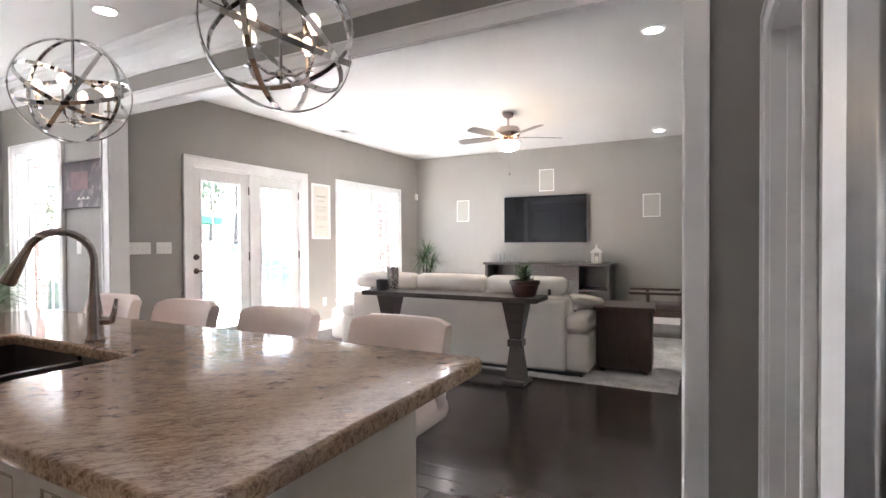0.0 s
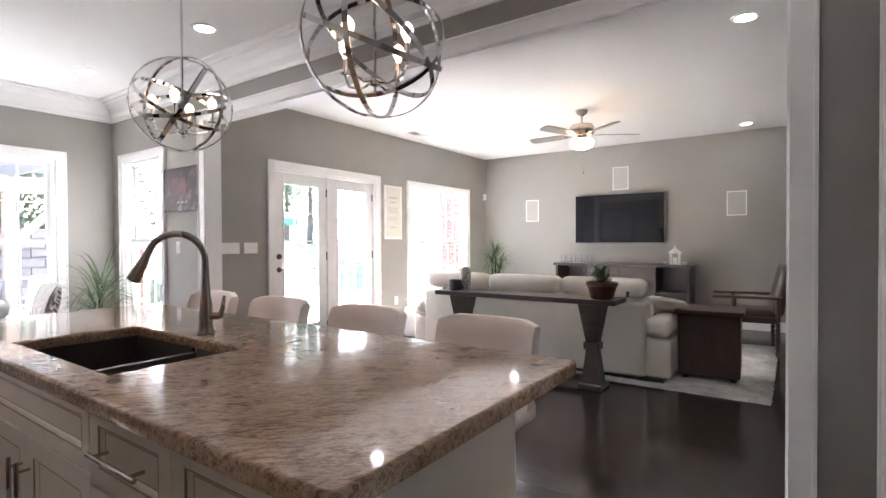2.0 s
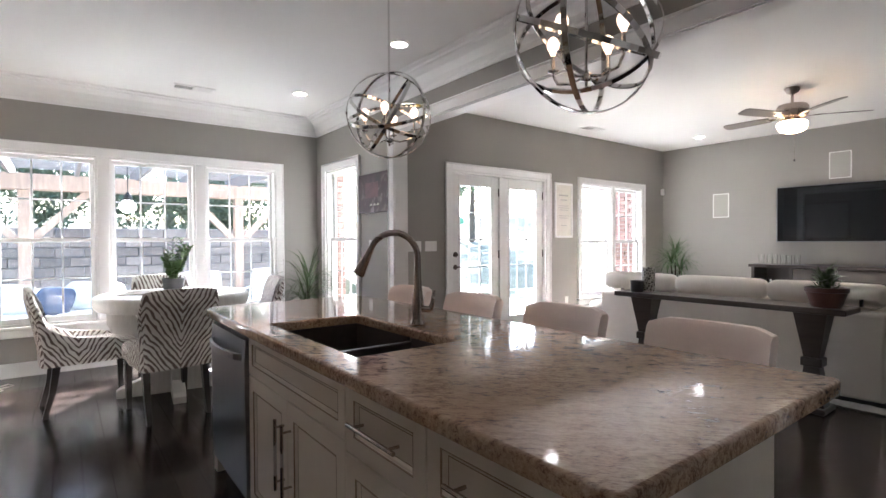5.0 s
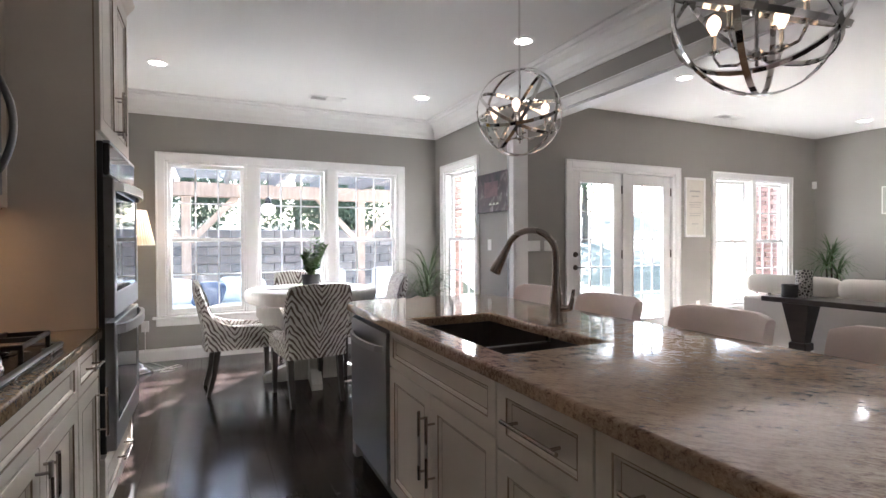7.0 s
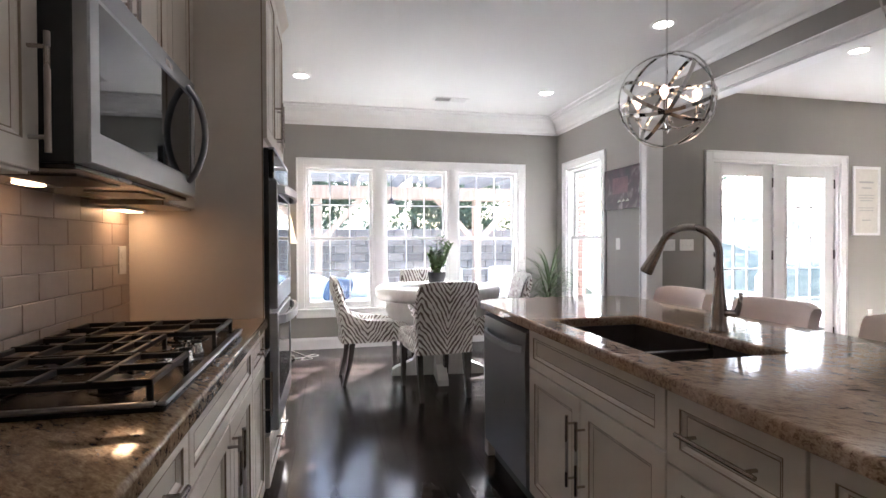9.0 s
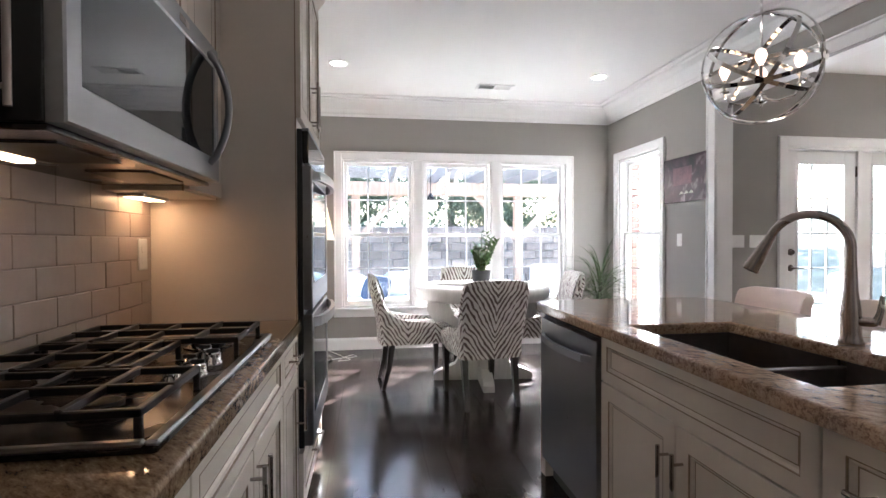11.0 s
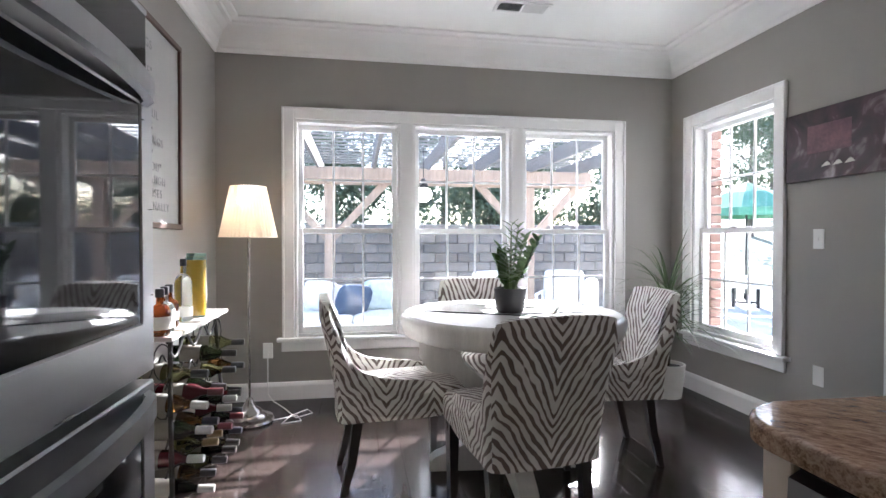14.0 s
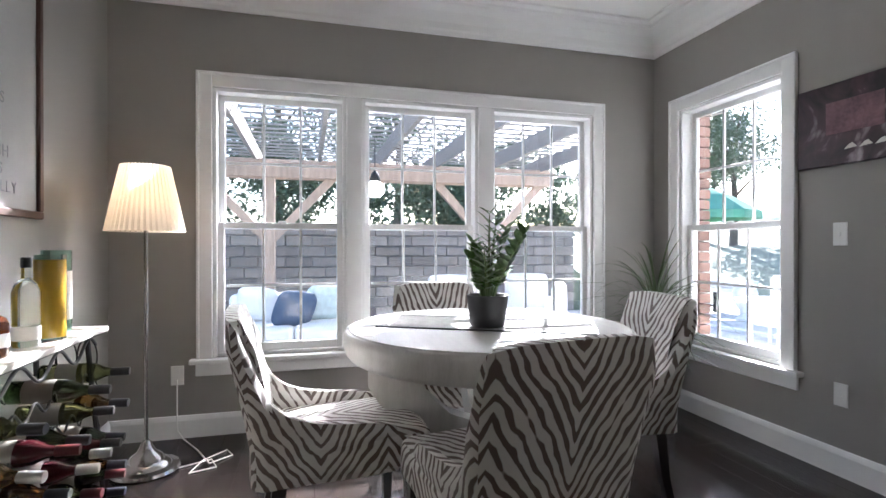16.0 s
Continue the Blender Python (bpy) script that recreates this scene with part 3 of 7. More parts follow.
french_leaf("door_1", FD0 + 0.027, 4.078, True)
french_leaf("door_2", 4.132, FD1 - 0.027, False)


def can_light(x, y, z=CEIL):
    root = thing("recessed_light", "round white recessed ceiling light, lit", "ceiling light", (x, y, z), group="recessed ceiling lights")
    part("trim_ring", lathe(B(), [(0.062, -0.001), (0.088, -0.001), (0.088, -0.005), (0.080, -0.009), (0.064, -0.010)], 28, closed=False), white_plastic, root, smooth=True)
    part("diffuser", lathe(B(), [(0, -0.003), (0.063, -0.003), (0.063, -0.006), (0, -0.006)], 28), lamp_white, root, "glowing diffuser")
    return root


# from (-0.35, 1.35) on: unseen, added to brighten hall, doorway wall and oven tower
for x, y in [(-4.78, 1.755), (-6.485, 1.627), (-6.45, -0.825), (-4.876, 3.63), (-5.11, 7.22), (-1.617, 3.81), (-1.852, 7.453), (-0.35, 1.35), (-0.40, 2.0), (-1.55, 1.40), (-1.60, -0.35), (-2.90, -0.35)]:
    can_light(x, y)


def ceiling_vent(x, y, rz):
    root = thing("ceiling_vent", "white louvred ceiling air register", "vent", (x, y, CEIL), rz)
    # no duct is cut: a black sheet gives the darkness between the slats
    part("backing", boxes(((-0.165, -0.055, -0.004), (0.165, 0.055, -0.001))), black_plastic, root, "black sheet in place of the duct's shade behind the louvres")
    part("vent_frame", boxes(((-0.19, -0.08, -0.010), (0.19, -0.055, -0.001)), ((-0.19, 0.055, -0.010), (0.19, 0.08, -0.001)), ((-0.19, -0.055, -0.010), (-0.165, 0.055, -0.001)), ((0.165, -0.055, -0.010), (0.19, 0.055, -0.001)), ((-0.008, -0.055, -0.010), (0.008, 0.055, -0.001)), bev=0.002), white_plastic, root)
    for k in range(7):
        yy = -0.045 + 0.015 * k
        for xa, xb, s in ((-0.163, -0.010, 1), (0.010, 0.163, -1)):
            bm = B()
            box(bm, (xa, yy - 0.006, -0.0075), (xb, yy + 0.006, -0.0065), 0, turn=Matrix.Rotation(radians(35 * s), 3, "X"))
            part("slat", bm, white_plastic, root)
    return root


ceiling_vent(-6.93, 0.712, 90)
ceiling_vent(-5.71, 5.45, 90)

# ---- kitchen ----


def bar_pull(parent, x, z, length, upright=True):
    bm = B()
    e = (0, 0, 1) if upright else (1, 0, 0)
    h = length / 2
    ev = Vector(e)
    tube(bm, [Vector((x, -0.034, z)) - ev * h, Vector((x, -0.034, z)) + ev * h], 0.006, 10)
    for s in (-1, 1):
        p = Vector((x, 0, z)) + ev * (h - 0.03) * s
        tube(bm, [p, p + Vector((0, -0.034, 0))], 0.0045, 8)
    return part("handle", bm, nickel, parent, "brushed nickel bar handle", True)


def ring_frame(bm, outer, inner, ya, yb, bev=0.004):
    """A rectangular frame round an opening, one solid piece with softened front edges."""
    def loop(r, o, y):
        return [bm.verts.new(c) for c in ((r[0] + o, y, r[2] + o), (r[1] - o, y, r[2] + o), (r[1] - o, y, r[3] - o), (r[0] + o, y, r[3] - o))]
    s = -1 if yb < ya else 1
    loops = [loop(outer, 0, ya), loop(outer, 0, yb - s * bev), loop(outer, bev, yb), loop(inner, -bev, yb), loop(inner, 0, yb - s * bev), loop(inner, 0, ya)]
    for p, q in zip(loops, loops[1:] + loops[:1]):
        for k in range(4):
            bm.faces.new((p[k], p[(k + 1) % 4], q[(k + 1) % 4], q[k]))
    return bm


def cabinet_front(root, name, x0, x1, z0, z1, pull=None):
    """A five-piece front with a bevelled inner edge, a sunk panel and a brown glaze line. Local y runs into the cabinet."""
    g, s = 0.003, min(0.058, (z1 - z0) * 0.24)
    x0, x1, z0, z1 = x0 + g, x1 - g, z0 + g, z1 - g
    bm = B()
    b = 0.013
    loops = []
    for o, y in ((0, 0), (0, -0.018), (0.002, -0.02), (s, -0.02), (s + 0.002, -0.015), (s + b * 0.6, -0.0135), (s + b, -0.009)):
        loops.append([bm.verts.new(c) for c in ((x0 + o, y, z0 + o), (x1 - o, y, z0 + o), (x1 - o, y, z1 - o), (x0 + o, y, z1 - o))])
    for p, q in zip(loops, loops[1:]):
        for k in range(4):
            bm.faces.new((p[k], p[(k + 1) % 4], q[(k + 1) % 4], q[k]))
    bm.faces.new(loops[0])
    bm.faces.new(loops[-1])
    d = part(name, bm, cabinet_paint, root)
    for q, t in ((s - 0.0015, -0.0205), (s + b, -0.0096)):
        bm = ring_frame(B(), (x0 + q, x1 - q, z0 + q, z1 - q), (x0 + q + 0.003, x1 - q - 0.003, z0 + q + 0.003, z1 - q - 0.003), -0.008, t, 0.0004)
        part("glaze_line", bm, glaze_line, d, "brown glaze in the groove")
    if pull:
        kind, px, pz, ln = pull
        bar_pull(d, px, pz, ln, kind == "v").location.y = -0.02
    return d


def cabinet(name, label, loc, rz, w, depth, z0, z1, fronts, kick=True, group=""):
    root = thing(name, label, "cabinet", loc, rz, group)
    bm = B()
    box(bm, (0, 0.001, z0), (w, depth, z1), 0.002, 1)
    part("body", bm, cabinet_paint, root)
    for xa in (-0.001, w - 0.0015):
        part("edge_line", boxes(((xa, -0.0015, z0), (xa + 0.0025, 0.004, z1))), glaze_line, root, "brown glaze along the edge")
    if kick:
        part("toe_kick", boxes(((0, 0.07, 0.0), (w, depth - 0.002, z0))), cabinet_paint, root)
    for f in fronts:
        cabinet_front(root, *f)
    return root


IY = 0.320
ZC = 0.86       # cabinet tops
cabinet("sink_cabinet", "cream glazed two-door sink base cabinet in the island", (-3.725, IY, 0), 0, 0.94, 0.555, 0.10, 0.60, [
    ("false_drawer", 0, 0.94, 0.67, 0.855, None),
    ("door", 0, 0.47, 0.105, 0.67, ("v", 0.435, 0.47, 0.26)),
    ("door", 0.47, 0.94, 0.105, 0.67, ("v", 0.505, 0.47, 0.26))], group="island cabinets")
cabinet("drawer_cabinet", "cream glazed drawer cabinet in the island", (-2.785, IY, 0), 0, 0.405, 0.555, 0.10, ZC, [
    ("drawer", 0, 0.405, 0.645, 0.855, ("h", 0.20, 0.75, 0.24)),
    ("drawer", 0, 0.405, 0.385, 0.645, ("h", 0.20, 0.515, 0.24)),
    ("drawer", 0, 0.405, 0.105, 0.385, ("h", 0.20, 0.245, 0.24))], group="island cabinets")
cabinet("drawer_cabinet", "cream glazed drawer cabinet at the island end", (-2.38, IY, 0), 0, 0.454, 0.555, 0.10, ZC, [
    ("drawer", 0, 0.454, 0.645, 0.855, ("h", 0.227, 0.75, 0.24)),
    ("drawer", 0, 0.454, 0.385, 0.645, ("h", 0.24, 0.515, 0.24)),
    ("drawer", 0, 0.454, 0.105, 0.385, ("h", 0.24, 0.245, 0.24))], group="island cabinets")
solo("island_end_panel", boxes(((-1.925, IY - 0.018, 0), (-1.903, 0.905, ZC)), bev=0.003), cabinet_paint, "cream painted end panel of the island", "panel")
solo("island_end_panel", boxes(((-4.425, IY - 0.01, 0), (-4.363, 0.887, ZC)), bev=0.003), cabinet_paint, "cream painted end panel beside the dishwasher", "panel")
solo("island_back_panel", boxes(((-4.425, 0.888, 0), (-1.926, 0.905, ZC)), bev=0.003), cabinet_paint, "cream painted back panel under the overhang", "panel")

# dishwasher
dw = thing("dishwasher", "stainless steel dishwasher with a bowed handle", "dishwasher", (-4.362, IY, 0))
part("tub", boxes(((0, 0.02, 0.10), (0.632, 0.55, 0.855))), black_plastic, dw, "black dishwasher body")
bm = B()
prism(bm, [(-0.030, 0.115), (-0.032, 0.40), (-0.036, 0.70), (-0.030, 0.815), (-0.010, 0.825), (0.018, 0.825), (0.018, 0.115)], "x", 0.012, 0.625)
part("door", bm, stainless_side, dw)
part("control_strip", boxes(((0.012, -0.014, 0.827), (0.625, 0.018, 0.848)), bev=0.003), black_gloss, dw, "black hidden control strip")
part("kick_plate", boxes(((0.01, 0.03, 0.0), (0.625, 0.05, 0.10))), black_plastic, dw)
bm = B()
tube(bm, [(0.05 + 0.53 * k / 12, -0.036 - 0.042 * math.sin(math.pi * k / 12) ** 0.6 if 0 < k < 12 else -0.03, 0.735) for k in range(13)], 0.012, 10, flat=(0.030, 0.014), up=lambda i: Vector((0, 1, 0)))
part("handle", bm, stainless, dw, "bowed stainless handle")

# island counter with sink cut-out
SKX0, SKX1, SKY0, SKY1 = -3.665, -2.868, 0.383, 0.795
IX0, IX1, IYA, IYB, ZT = -4.48, -1.868, 0.268, 1.248, 0.89


def slab(name, x0, x1, y0, y1, z0, z1, mat, label, hole=None, radius=0.0):
    root = thing(name, label, "countertop")
    bm = B()
    if hole:
        a, b, c, d = hole
        xs, ys = [x0, a, b, x1], [y0, c, d, y1]
        grid = [[bm.verts.new((x, y, z1)) for y in ys] for x in xs]
        fs = []
        for i in range(3):
            for j in range(3):
                if (i, j) != (1, 1):
                    fs.append(bm.faces.new((grid[i][j], grid[i + 1][j], grid[i + 1][j + 1], grid[i][j + 1])))
        r = bmesh.ops.extrude_face_region(bm, geom=fs)
        for v in [g for g in r["geom"] if isinstance(g, bmesh.types.BMVert)]:
            v.co.z = z0
    else:
        box(bm, (x0, y0, z0), (x1, y1, z1))
    outer = [e for e in bm.edges if abs(e.verts[0].co.z - e.verts[1].co.z) > 0.01 and min(abs(e.verts[0].co.x - x0), abs(e.verts[0].co.x - x1)) < 1e-4 and min(abs(e.verts[0].co.y - y0), abs(e.verts[0].co.y - y1)) < 1e-4]
    if radius:
        left = [e for e in outer if abs(e.verts[0].co.x - x0) < 1e-4]
        right = [e for e in outer if e not in left]
        bmesh.ops.bevel(bm, geom=left, offset=radius, segments=8, profile=0.5, affect="EDGES")
        bmesh.ops.bevel(bm, geom=[e for e in right if e.is_valid], offset=radius * 0.18, segments=4, profile=0.5, affect="EDGES")
    bm.normal_update()
    es = [e for e in bm.edges if all(abs(v.co.z - z1) < 1e-5 for v in e.verts) and any(abs(f.normal.z) < 0.5 for f in e.link_faces)]
    es += [e for e in bm.edges if abs(e.verts[0].co.z - e.verts[1].co.z) > 0.01 and e.calc_face_angle(0.0) > 0.8]
    bmesh.ops.bevel(bm, geom=es, offset=0.009, segments=3, profile=0.5, affect="EDGES")
    part("stone_slab", bm, mat, root, smooth=True)
    return root


slab("island_countertop", IX0, IX1, IYA, IYB, 0.851, ZT, granite_island, "polished brown speckled granite island top", (SKX0, SKX1, SKY0, SKY1), 0.12)

# undermount double sink
sink = thing("kitchen_sink", "dark brown composite undermount double sink", "sink", ((SKX0 + SKX1) / 2, (SKY0 + SKY1) / 2, 0.851))
hw, hd = 0.404, 0.211
for nm, xa, xb, dp in (("large_bowl", -hw, 0.045, 0.24), ("small_bowl", 0.075, hw, 0.20)):
    bm = B()
    t = 0.012
    box(bm, (xa, -hd, -dp), (xb, hd, -dp + t))
    box(bm, (xa - t, -hd - t, -dp), (xa, hd + t, -0.002 if xa < 0 else -0.02))
    box(bm, (xb, -hd - t, -dp), (xb + t, hd + t, -0.02 if xa < 0 else -0.002))
    box(bm, (xa, -hd - t, -dp), (xb, -hd, -0.002))
    box(bm, (xa, hd, -dp), (xb, hd + t, -0.002))
    bowl = part(nm, bm, sink_stone, sink)
    part("drain", lathe(B(), [(0, 0.001), (0.03, 0.001), (0.045, 0.004), (0.045, 0.0), (0, 0)], 20, ((xa + xb) / 2, 0.03, -dp + t)), stainless, bowl, "steel drain strainer", True)
part("divider_top", boxes(((0.045, -hd, -0.026), (0.075, hd, -0.018)), bev=0.004), sink_stone, sink)

# faucet
fc = thing("kitchen_faucet", "brushed nickel pull-down gooseneck faucet", "faucet", (-3.24, 0.866, ZT), 225)
part("base", lathe(B(), [(0, 0), (0.033, 0), (0.034, 0.006), (0.030, 0.014), (0.027, 0.03), (0.027, 0.085), (0.024, 0.115), (0.018, 0.16), (0.0145, 0.24), (0.0135, 0.26), (0, 0.262)], 24), nickel, fc, smooth=True)
bm = B()
arc = [(0, 0, 0.25)] + [(0.105 - 0.105 * math.cos(a), 0, 0.29 + 0.105 * math.sin(a)) for a in [math.pi * k / 14 * 0.88 for k in range(15)]]
tube(bm, arc, 0.0135, 14)
part("spout", bm, nickel, fc, smooth=True)
p, q = Vector(arc[-1]), (Vector(arc[-1]) - Vector(arc[-2])).normalized()
bm = B()
tube(bm, [p, p + q * 0.02, p + q * 0.07, p + q * 0.125, p + q * 0.13], [0.0145, 0.016, 0.021, 0.026, 0.022], 16)
hd_ = part("spray_head", bm, nickel, fc, smooth=True)
part("spray_button", boxes(((p.x + 0.035, -0.007, p.z - 0.085), (p.x + 0.047, 0.007, p.z - 0.045)), bev=0.003), black_plastic, hd_, "black spray button")
bm = B()
tube(bm, [(0, 0.02, 0.07), (0, 0.05, 0.07), (0, 0.062, 0.072)], [0.014, 0.014, 0.011], 12)
tube(bm, [(0, 0.058, 0.066), (-0.003, 0.068, 0.10), (-0.010, 0.072, 0.150)], [0.012, 0.009, 0.006], 10)
part("lever", bm, nickel, fc, "nickel lever handle", True).matrix_basis = pose(0, 0, 0, 0, 0, 75)

# range wall run
RY = -0.882
root = slab("range_countertop", -4.012, -1.06, YL + 0.001, -0.845, 0.851, ZT, granite_range, "polished golden brown granite worktop")


def range_cab(x1, w, fronts, label):
    return cabinet("base_cabinet", label, (x1, RY, 0), 180, w, 0.535, 0.10, ZC - 0.01, fronts, group="range wall base cabinets")


range_cab(-3.66, 0.365, [("drawer", 0, 0.365, 0.69, 0.85, ("h", 0.18, 0.77, 0.16)), ("door", 0, 0.365, 0.105, 0.69, ("v", 0.32, 0.55, 0.2))], "cream glazed narrow base cabinet beside the oven")
range_cab(-2.78, 0.88, [("false_drawer", 0, 0.88, 0.69, 0.85, None), ("door", 0, 0.44, 0.105, 0.69, ("v", 0.405, 0.53, 0.26)), ("door", 0.44, 0.88, 0.105, 0.69, ("v", 0.475, 0.53, 0.26))], "cream glazed two-door base cabinet under the cooktop")
range_cab(-2.30, 0.48, [("drawer", 0, 0.48, 0.69, 0.85, ("h", 0.24, 0.77, 0.2)), ("drawer", 0, 0.48, 0.40, 0.69, ("h", 0.24, 0.545, 0.2)), ("drawer", 0, 0.48, 0.105, 0.40, ("h", 0.24, 0.25, 0.2))], "cream glazed drawer base cabinet")
range_cab(-1.07, 1.23, [("door", 0, 0.61, 0.105, 0.85, ("v", 0.57, 0.6, 0.26)), ("door", 0.61, 1.23, 0.105, 0.85, ("v", 0.65, 0.6, 0.26))], "cream glazed two-door base cabinet")

# gas cooktop
hob = thing("gas_cooktop", "stainless gas cooktop with black iron grates", "cooktop", (-3.157, -1.152, ZT))
bm = B()
box(bm, (-0.44, -0.265, 0.0005), (0.44, 0.265, 0.016), 0.006, 2)
part("pan", bm, hob_steel, hob, "dark steel cooktop pan")
part("rim", boxes(((-0.44, 0.245, 0.012), (0.44, 0.268, 0.022)), ((-0.44, -0.268, 0.012), (0.44, -0.250, 0.022)), ((0.425, -0.25, 0.012), (0.443, 0.245, 0.022)), ((-0.443, -0.25, 0.012), (-0.425, 0.245, 0.022)), bev=0.004), stainless, hob, "polished steel rim")
for bx_, by_, br_ in ((-0.29, 0.12, 0.045), (-0.29, -0.13, 0.036), (0.0, -0.07, 0.058), (0.29, 0.12, 0.036), (0.29, -0.13, 0.045)):
    brn = part("burner", lathe(B(), [(0, 0.014), (br_ * 1.5, 0.014), (br_ * 1.45, 0.019), (br_, 0.022), (br_, 0.032), (0, 0.032)], 24, (bx_, by_, 0)), hob_steel, hob, "dark steel gas burner", True)
    part("burner_cap", lathe(B(), [(0, 0.032), (br_ * 0.9, 0.032), (br_ * 0.92, 0.037), (br_ * 0.8, 0.041), (0, 0.042)], 24, (bx_, by_, 0)), black_iron, brn, "black burner cap", True)
for gx in (-0.285, 0.0, 0.285):
    bm = B()
    w2, d2 = 0.136, 0.235
    lo = -d2
    hi = d2 if gx else 0.10
    t = 0.006
    for lo_, hi_ in (((gx - w2, lo, 0.050), (gx + w2, lo + 2 * t, 0.064)), ((gx - w2, hi - 2 * t, 0.050), (gx + w2, hi, 0.064)), ((gx - w2, lo, 0.050), (gx - w2 + 2 * t, hi, 0.064)), ((gx + w2 - 2 * t, lo, 0.050), (gx + w2, hi, 0.064)),
                     ((gx - t, lo, 0.052), (gx + t, hi, 0.067)), ((gx - w2, -0.006, 0.051), (gx + w2, 0.006, 0.065)), ((gx - w2, (lo - 0.006) / 2 - t, 0.052), (gx + w2, (lo - 0.006) / 2 + t, 0.067)), ((gx - w2, (hi + 0.006) / 2 - t, 0.052), (gx + w2, (hi + 0.006) / 2 + t, 0.067))):
        box(bm, lo_, hi_, 0.002, 1)
    for sx in (-1, 1):
        for yy in (lo + t, hi - t):
            box(bm, (gx + sx * (w2 - t) - t, yy - t, 0.012), (gx + sx * (w2 - t) + t, yy + t, 0.052), 0.002, 1)
    part("grate", bm, black_iron, hob, "black cast iron grate")
for k in range(5):
    kx = -0.11 + 0.055 * k
    kn = part("knob", lathe(B(), [(0, 0.014), (0.021, 0.014), (0.021, 0.024), (0.018, 0.028), (0.017, 0.044), (0.014, 0.047), (0, 0.047)], 20, (kx, 0.165 + (0.035 if k % 2 else 0), 0)), chrome, hob, "chrome control knob", True)
    part("knob_grip", boxes(((kx - 0.004, 0.150 + (0.035 if k % 2 else 0), 0.046), (kx + 0.004, 0.180 + (0.035 if k % 2 else 0), 0.055)), bev=0.002), black_plastic, kn)

# over-the-range microwave
MX0, MX1, MZ0, MZ1, MY = -3.65, -2.815, 1.385, 1.82, -1.085
mw = thing("microwave", "stainless over-the-range microwave with dark glass door", "microwave", (MX1, MY, MZ0), 180)
W, H = MX1 - MX0, MZ1 - MZ0
part("case", boxes(((0, 0.002, 0.012), (W, 0.33, H)), bev=0.003), black_plastic, mw, "black microwave case")
bm = ring_frame(B(), (0, W, 0.012, H), (0.05, W - 0.035, 0.085, H - 0.062), 0.001, -0.03)
dr = part("door", bm, stainless, mw)
part("window", boxes(((0.05, -0.026, 0.085), (W - 0.125, -0.002, H - 0.062))), oven_glass, dr, "dark glass window")
part("control_panel", boxes(((W - 0.125, -0.024, 0.085), (W - 0.035, -0.002, H - 0.062))), black_gloss, dr, "black touch control panel")
part("badge", boxes(((W * 0.60, -0.0315, H - 0.04), (W * 0.68, -0.0295, H - 0.022))), nickel, dr, "plain metal badge")
bm = B()
tube(bm, [(W - 0.10, -0.03 - 0.058 * math.sin(math.pi * k / 14) ** 0.7, 0.06 + (H - 0.10) * k / 14) for k in range(15)], 0.011, 12)
part("handle", bm, stainless, mw, "curved stainless handle", True)
part("underside", boxes(((0.005, 0.0, 0.0), (W - 0.005, 0.33, 0.012)), bev=0.002), hob_steel, mw, "dark underside with filters")
for fx in (0.10, 0.48):
    part("grease_filter", boxes(((fx, 0.04, -0.004), (fx + 0.24, 0.19, 0.0)), bev=0.001), black_iron, mw, "dark mesh grease filter")
part("work_light", boxes(((0.26, 0.215, -0.006), (0.34, 0.255, -0.001)), bev=0.002), under_glow, mw, "warm glowing work light")

# wall cabinets
UY = -1.165


def wall_cab(x1, w, z0, z1, fronts, label, y=UY):
    return cabinet("wall_cabinet", label, (x1, y, 0), 180, w, y - YL - 0.002, z0, z1, fronts, kick=False, group="wall cabinets")


UZ0, UZ1 = 1.37, 2.45
wall_cab(-2.30, 0.51, UZ0, UZ1, [("door", 0, 0.51, UZ0 + 0.004, UZ1 - 0.004, ("v", 0.47, UZ0 + 0.16, 0.24))], "cream glazed wall cabinet beside the microwave")
wall_cab(-1.07, 1.225, UZ0, UZ1, [("door", 0, 0.6125, UZ0 + 0.004, UZ1 - 0.004, ("v", 0.575, UZ0 + 0.16, 0.24)), ("door", 0.6125, 1.225, UZ0 + 0.004, UZ1 - 0.004, ("v", 0.65, UZ0 + 0.16, 0.24))], "cream glazed two-door wall cabinet")
wall_cab(MX1, W, MZ1 + 0.004, UZ1, [("door", 0, W / 2, MZ1 + 0.01, UZ1 - 0.004, ("v", W / 2 - 0.035, MZ1 + 0.16, 0.22)), ("door", W / 2, W, MZ1 + 0.01, UZ1 - 0.004, ("v", W / 2 + 0.035, MZ1 + 0.16, 0.22))], "cream glazed cabinet over the microwave")
wall_cab(MX0, 0.36, UZ0, UZ1, [("door", 0, 0.36, UZ0 + 0.004, UZ1 - 0.004, ("v", 0.035, UZ0 + 0.16, 0.24))], "cream glazed narrow wall cabinet beside the oven tower")
# under-cabinet lights
for ux in (-3.85,):
    root = thing("undercabinet_light", "warm glowing puck light under a wall cabinet", "cabinet light", (ux, -1.36, UZ0), group="under-cabinet lights")
    part("housing", boxes(((-0.11, -0.04, -0.012), (0.11, 0.04, -0.0005)), bev=0.003), white_plastic, root)
    part("lens", boxes(((-0.095, -0.028, -0.014), (0.095, 0.028, -0.0115))), under_glow, root, "glowing lens")

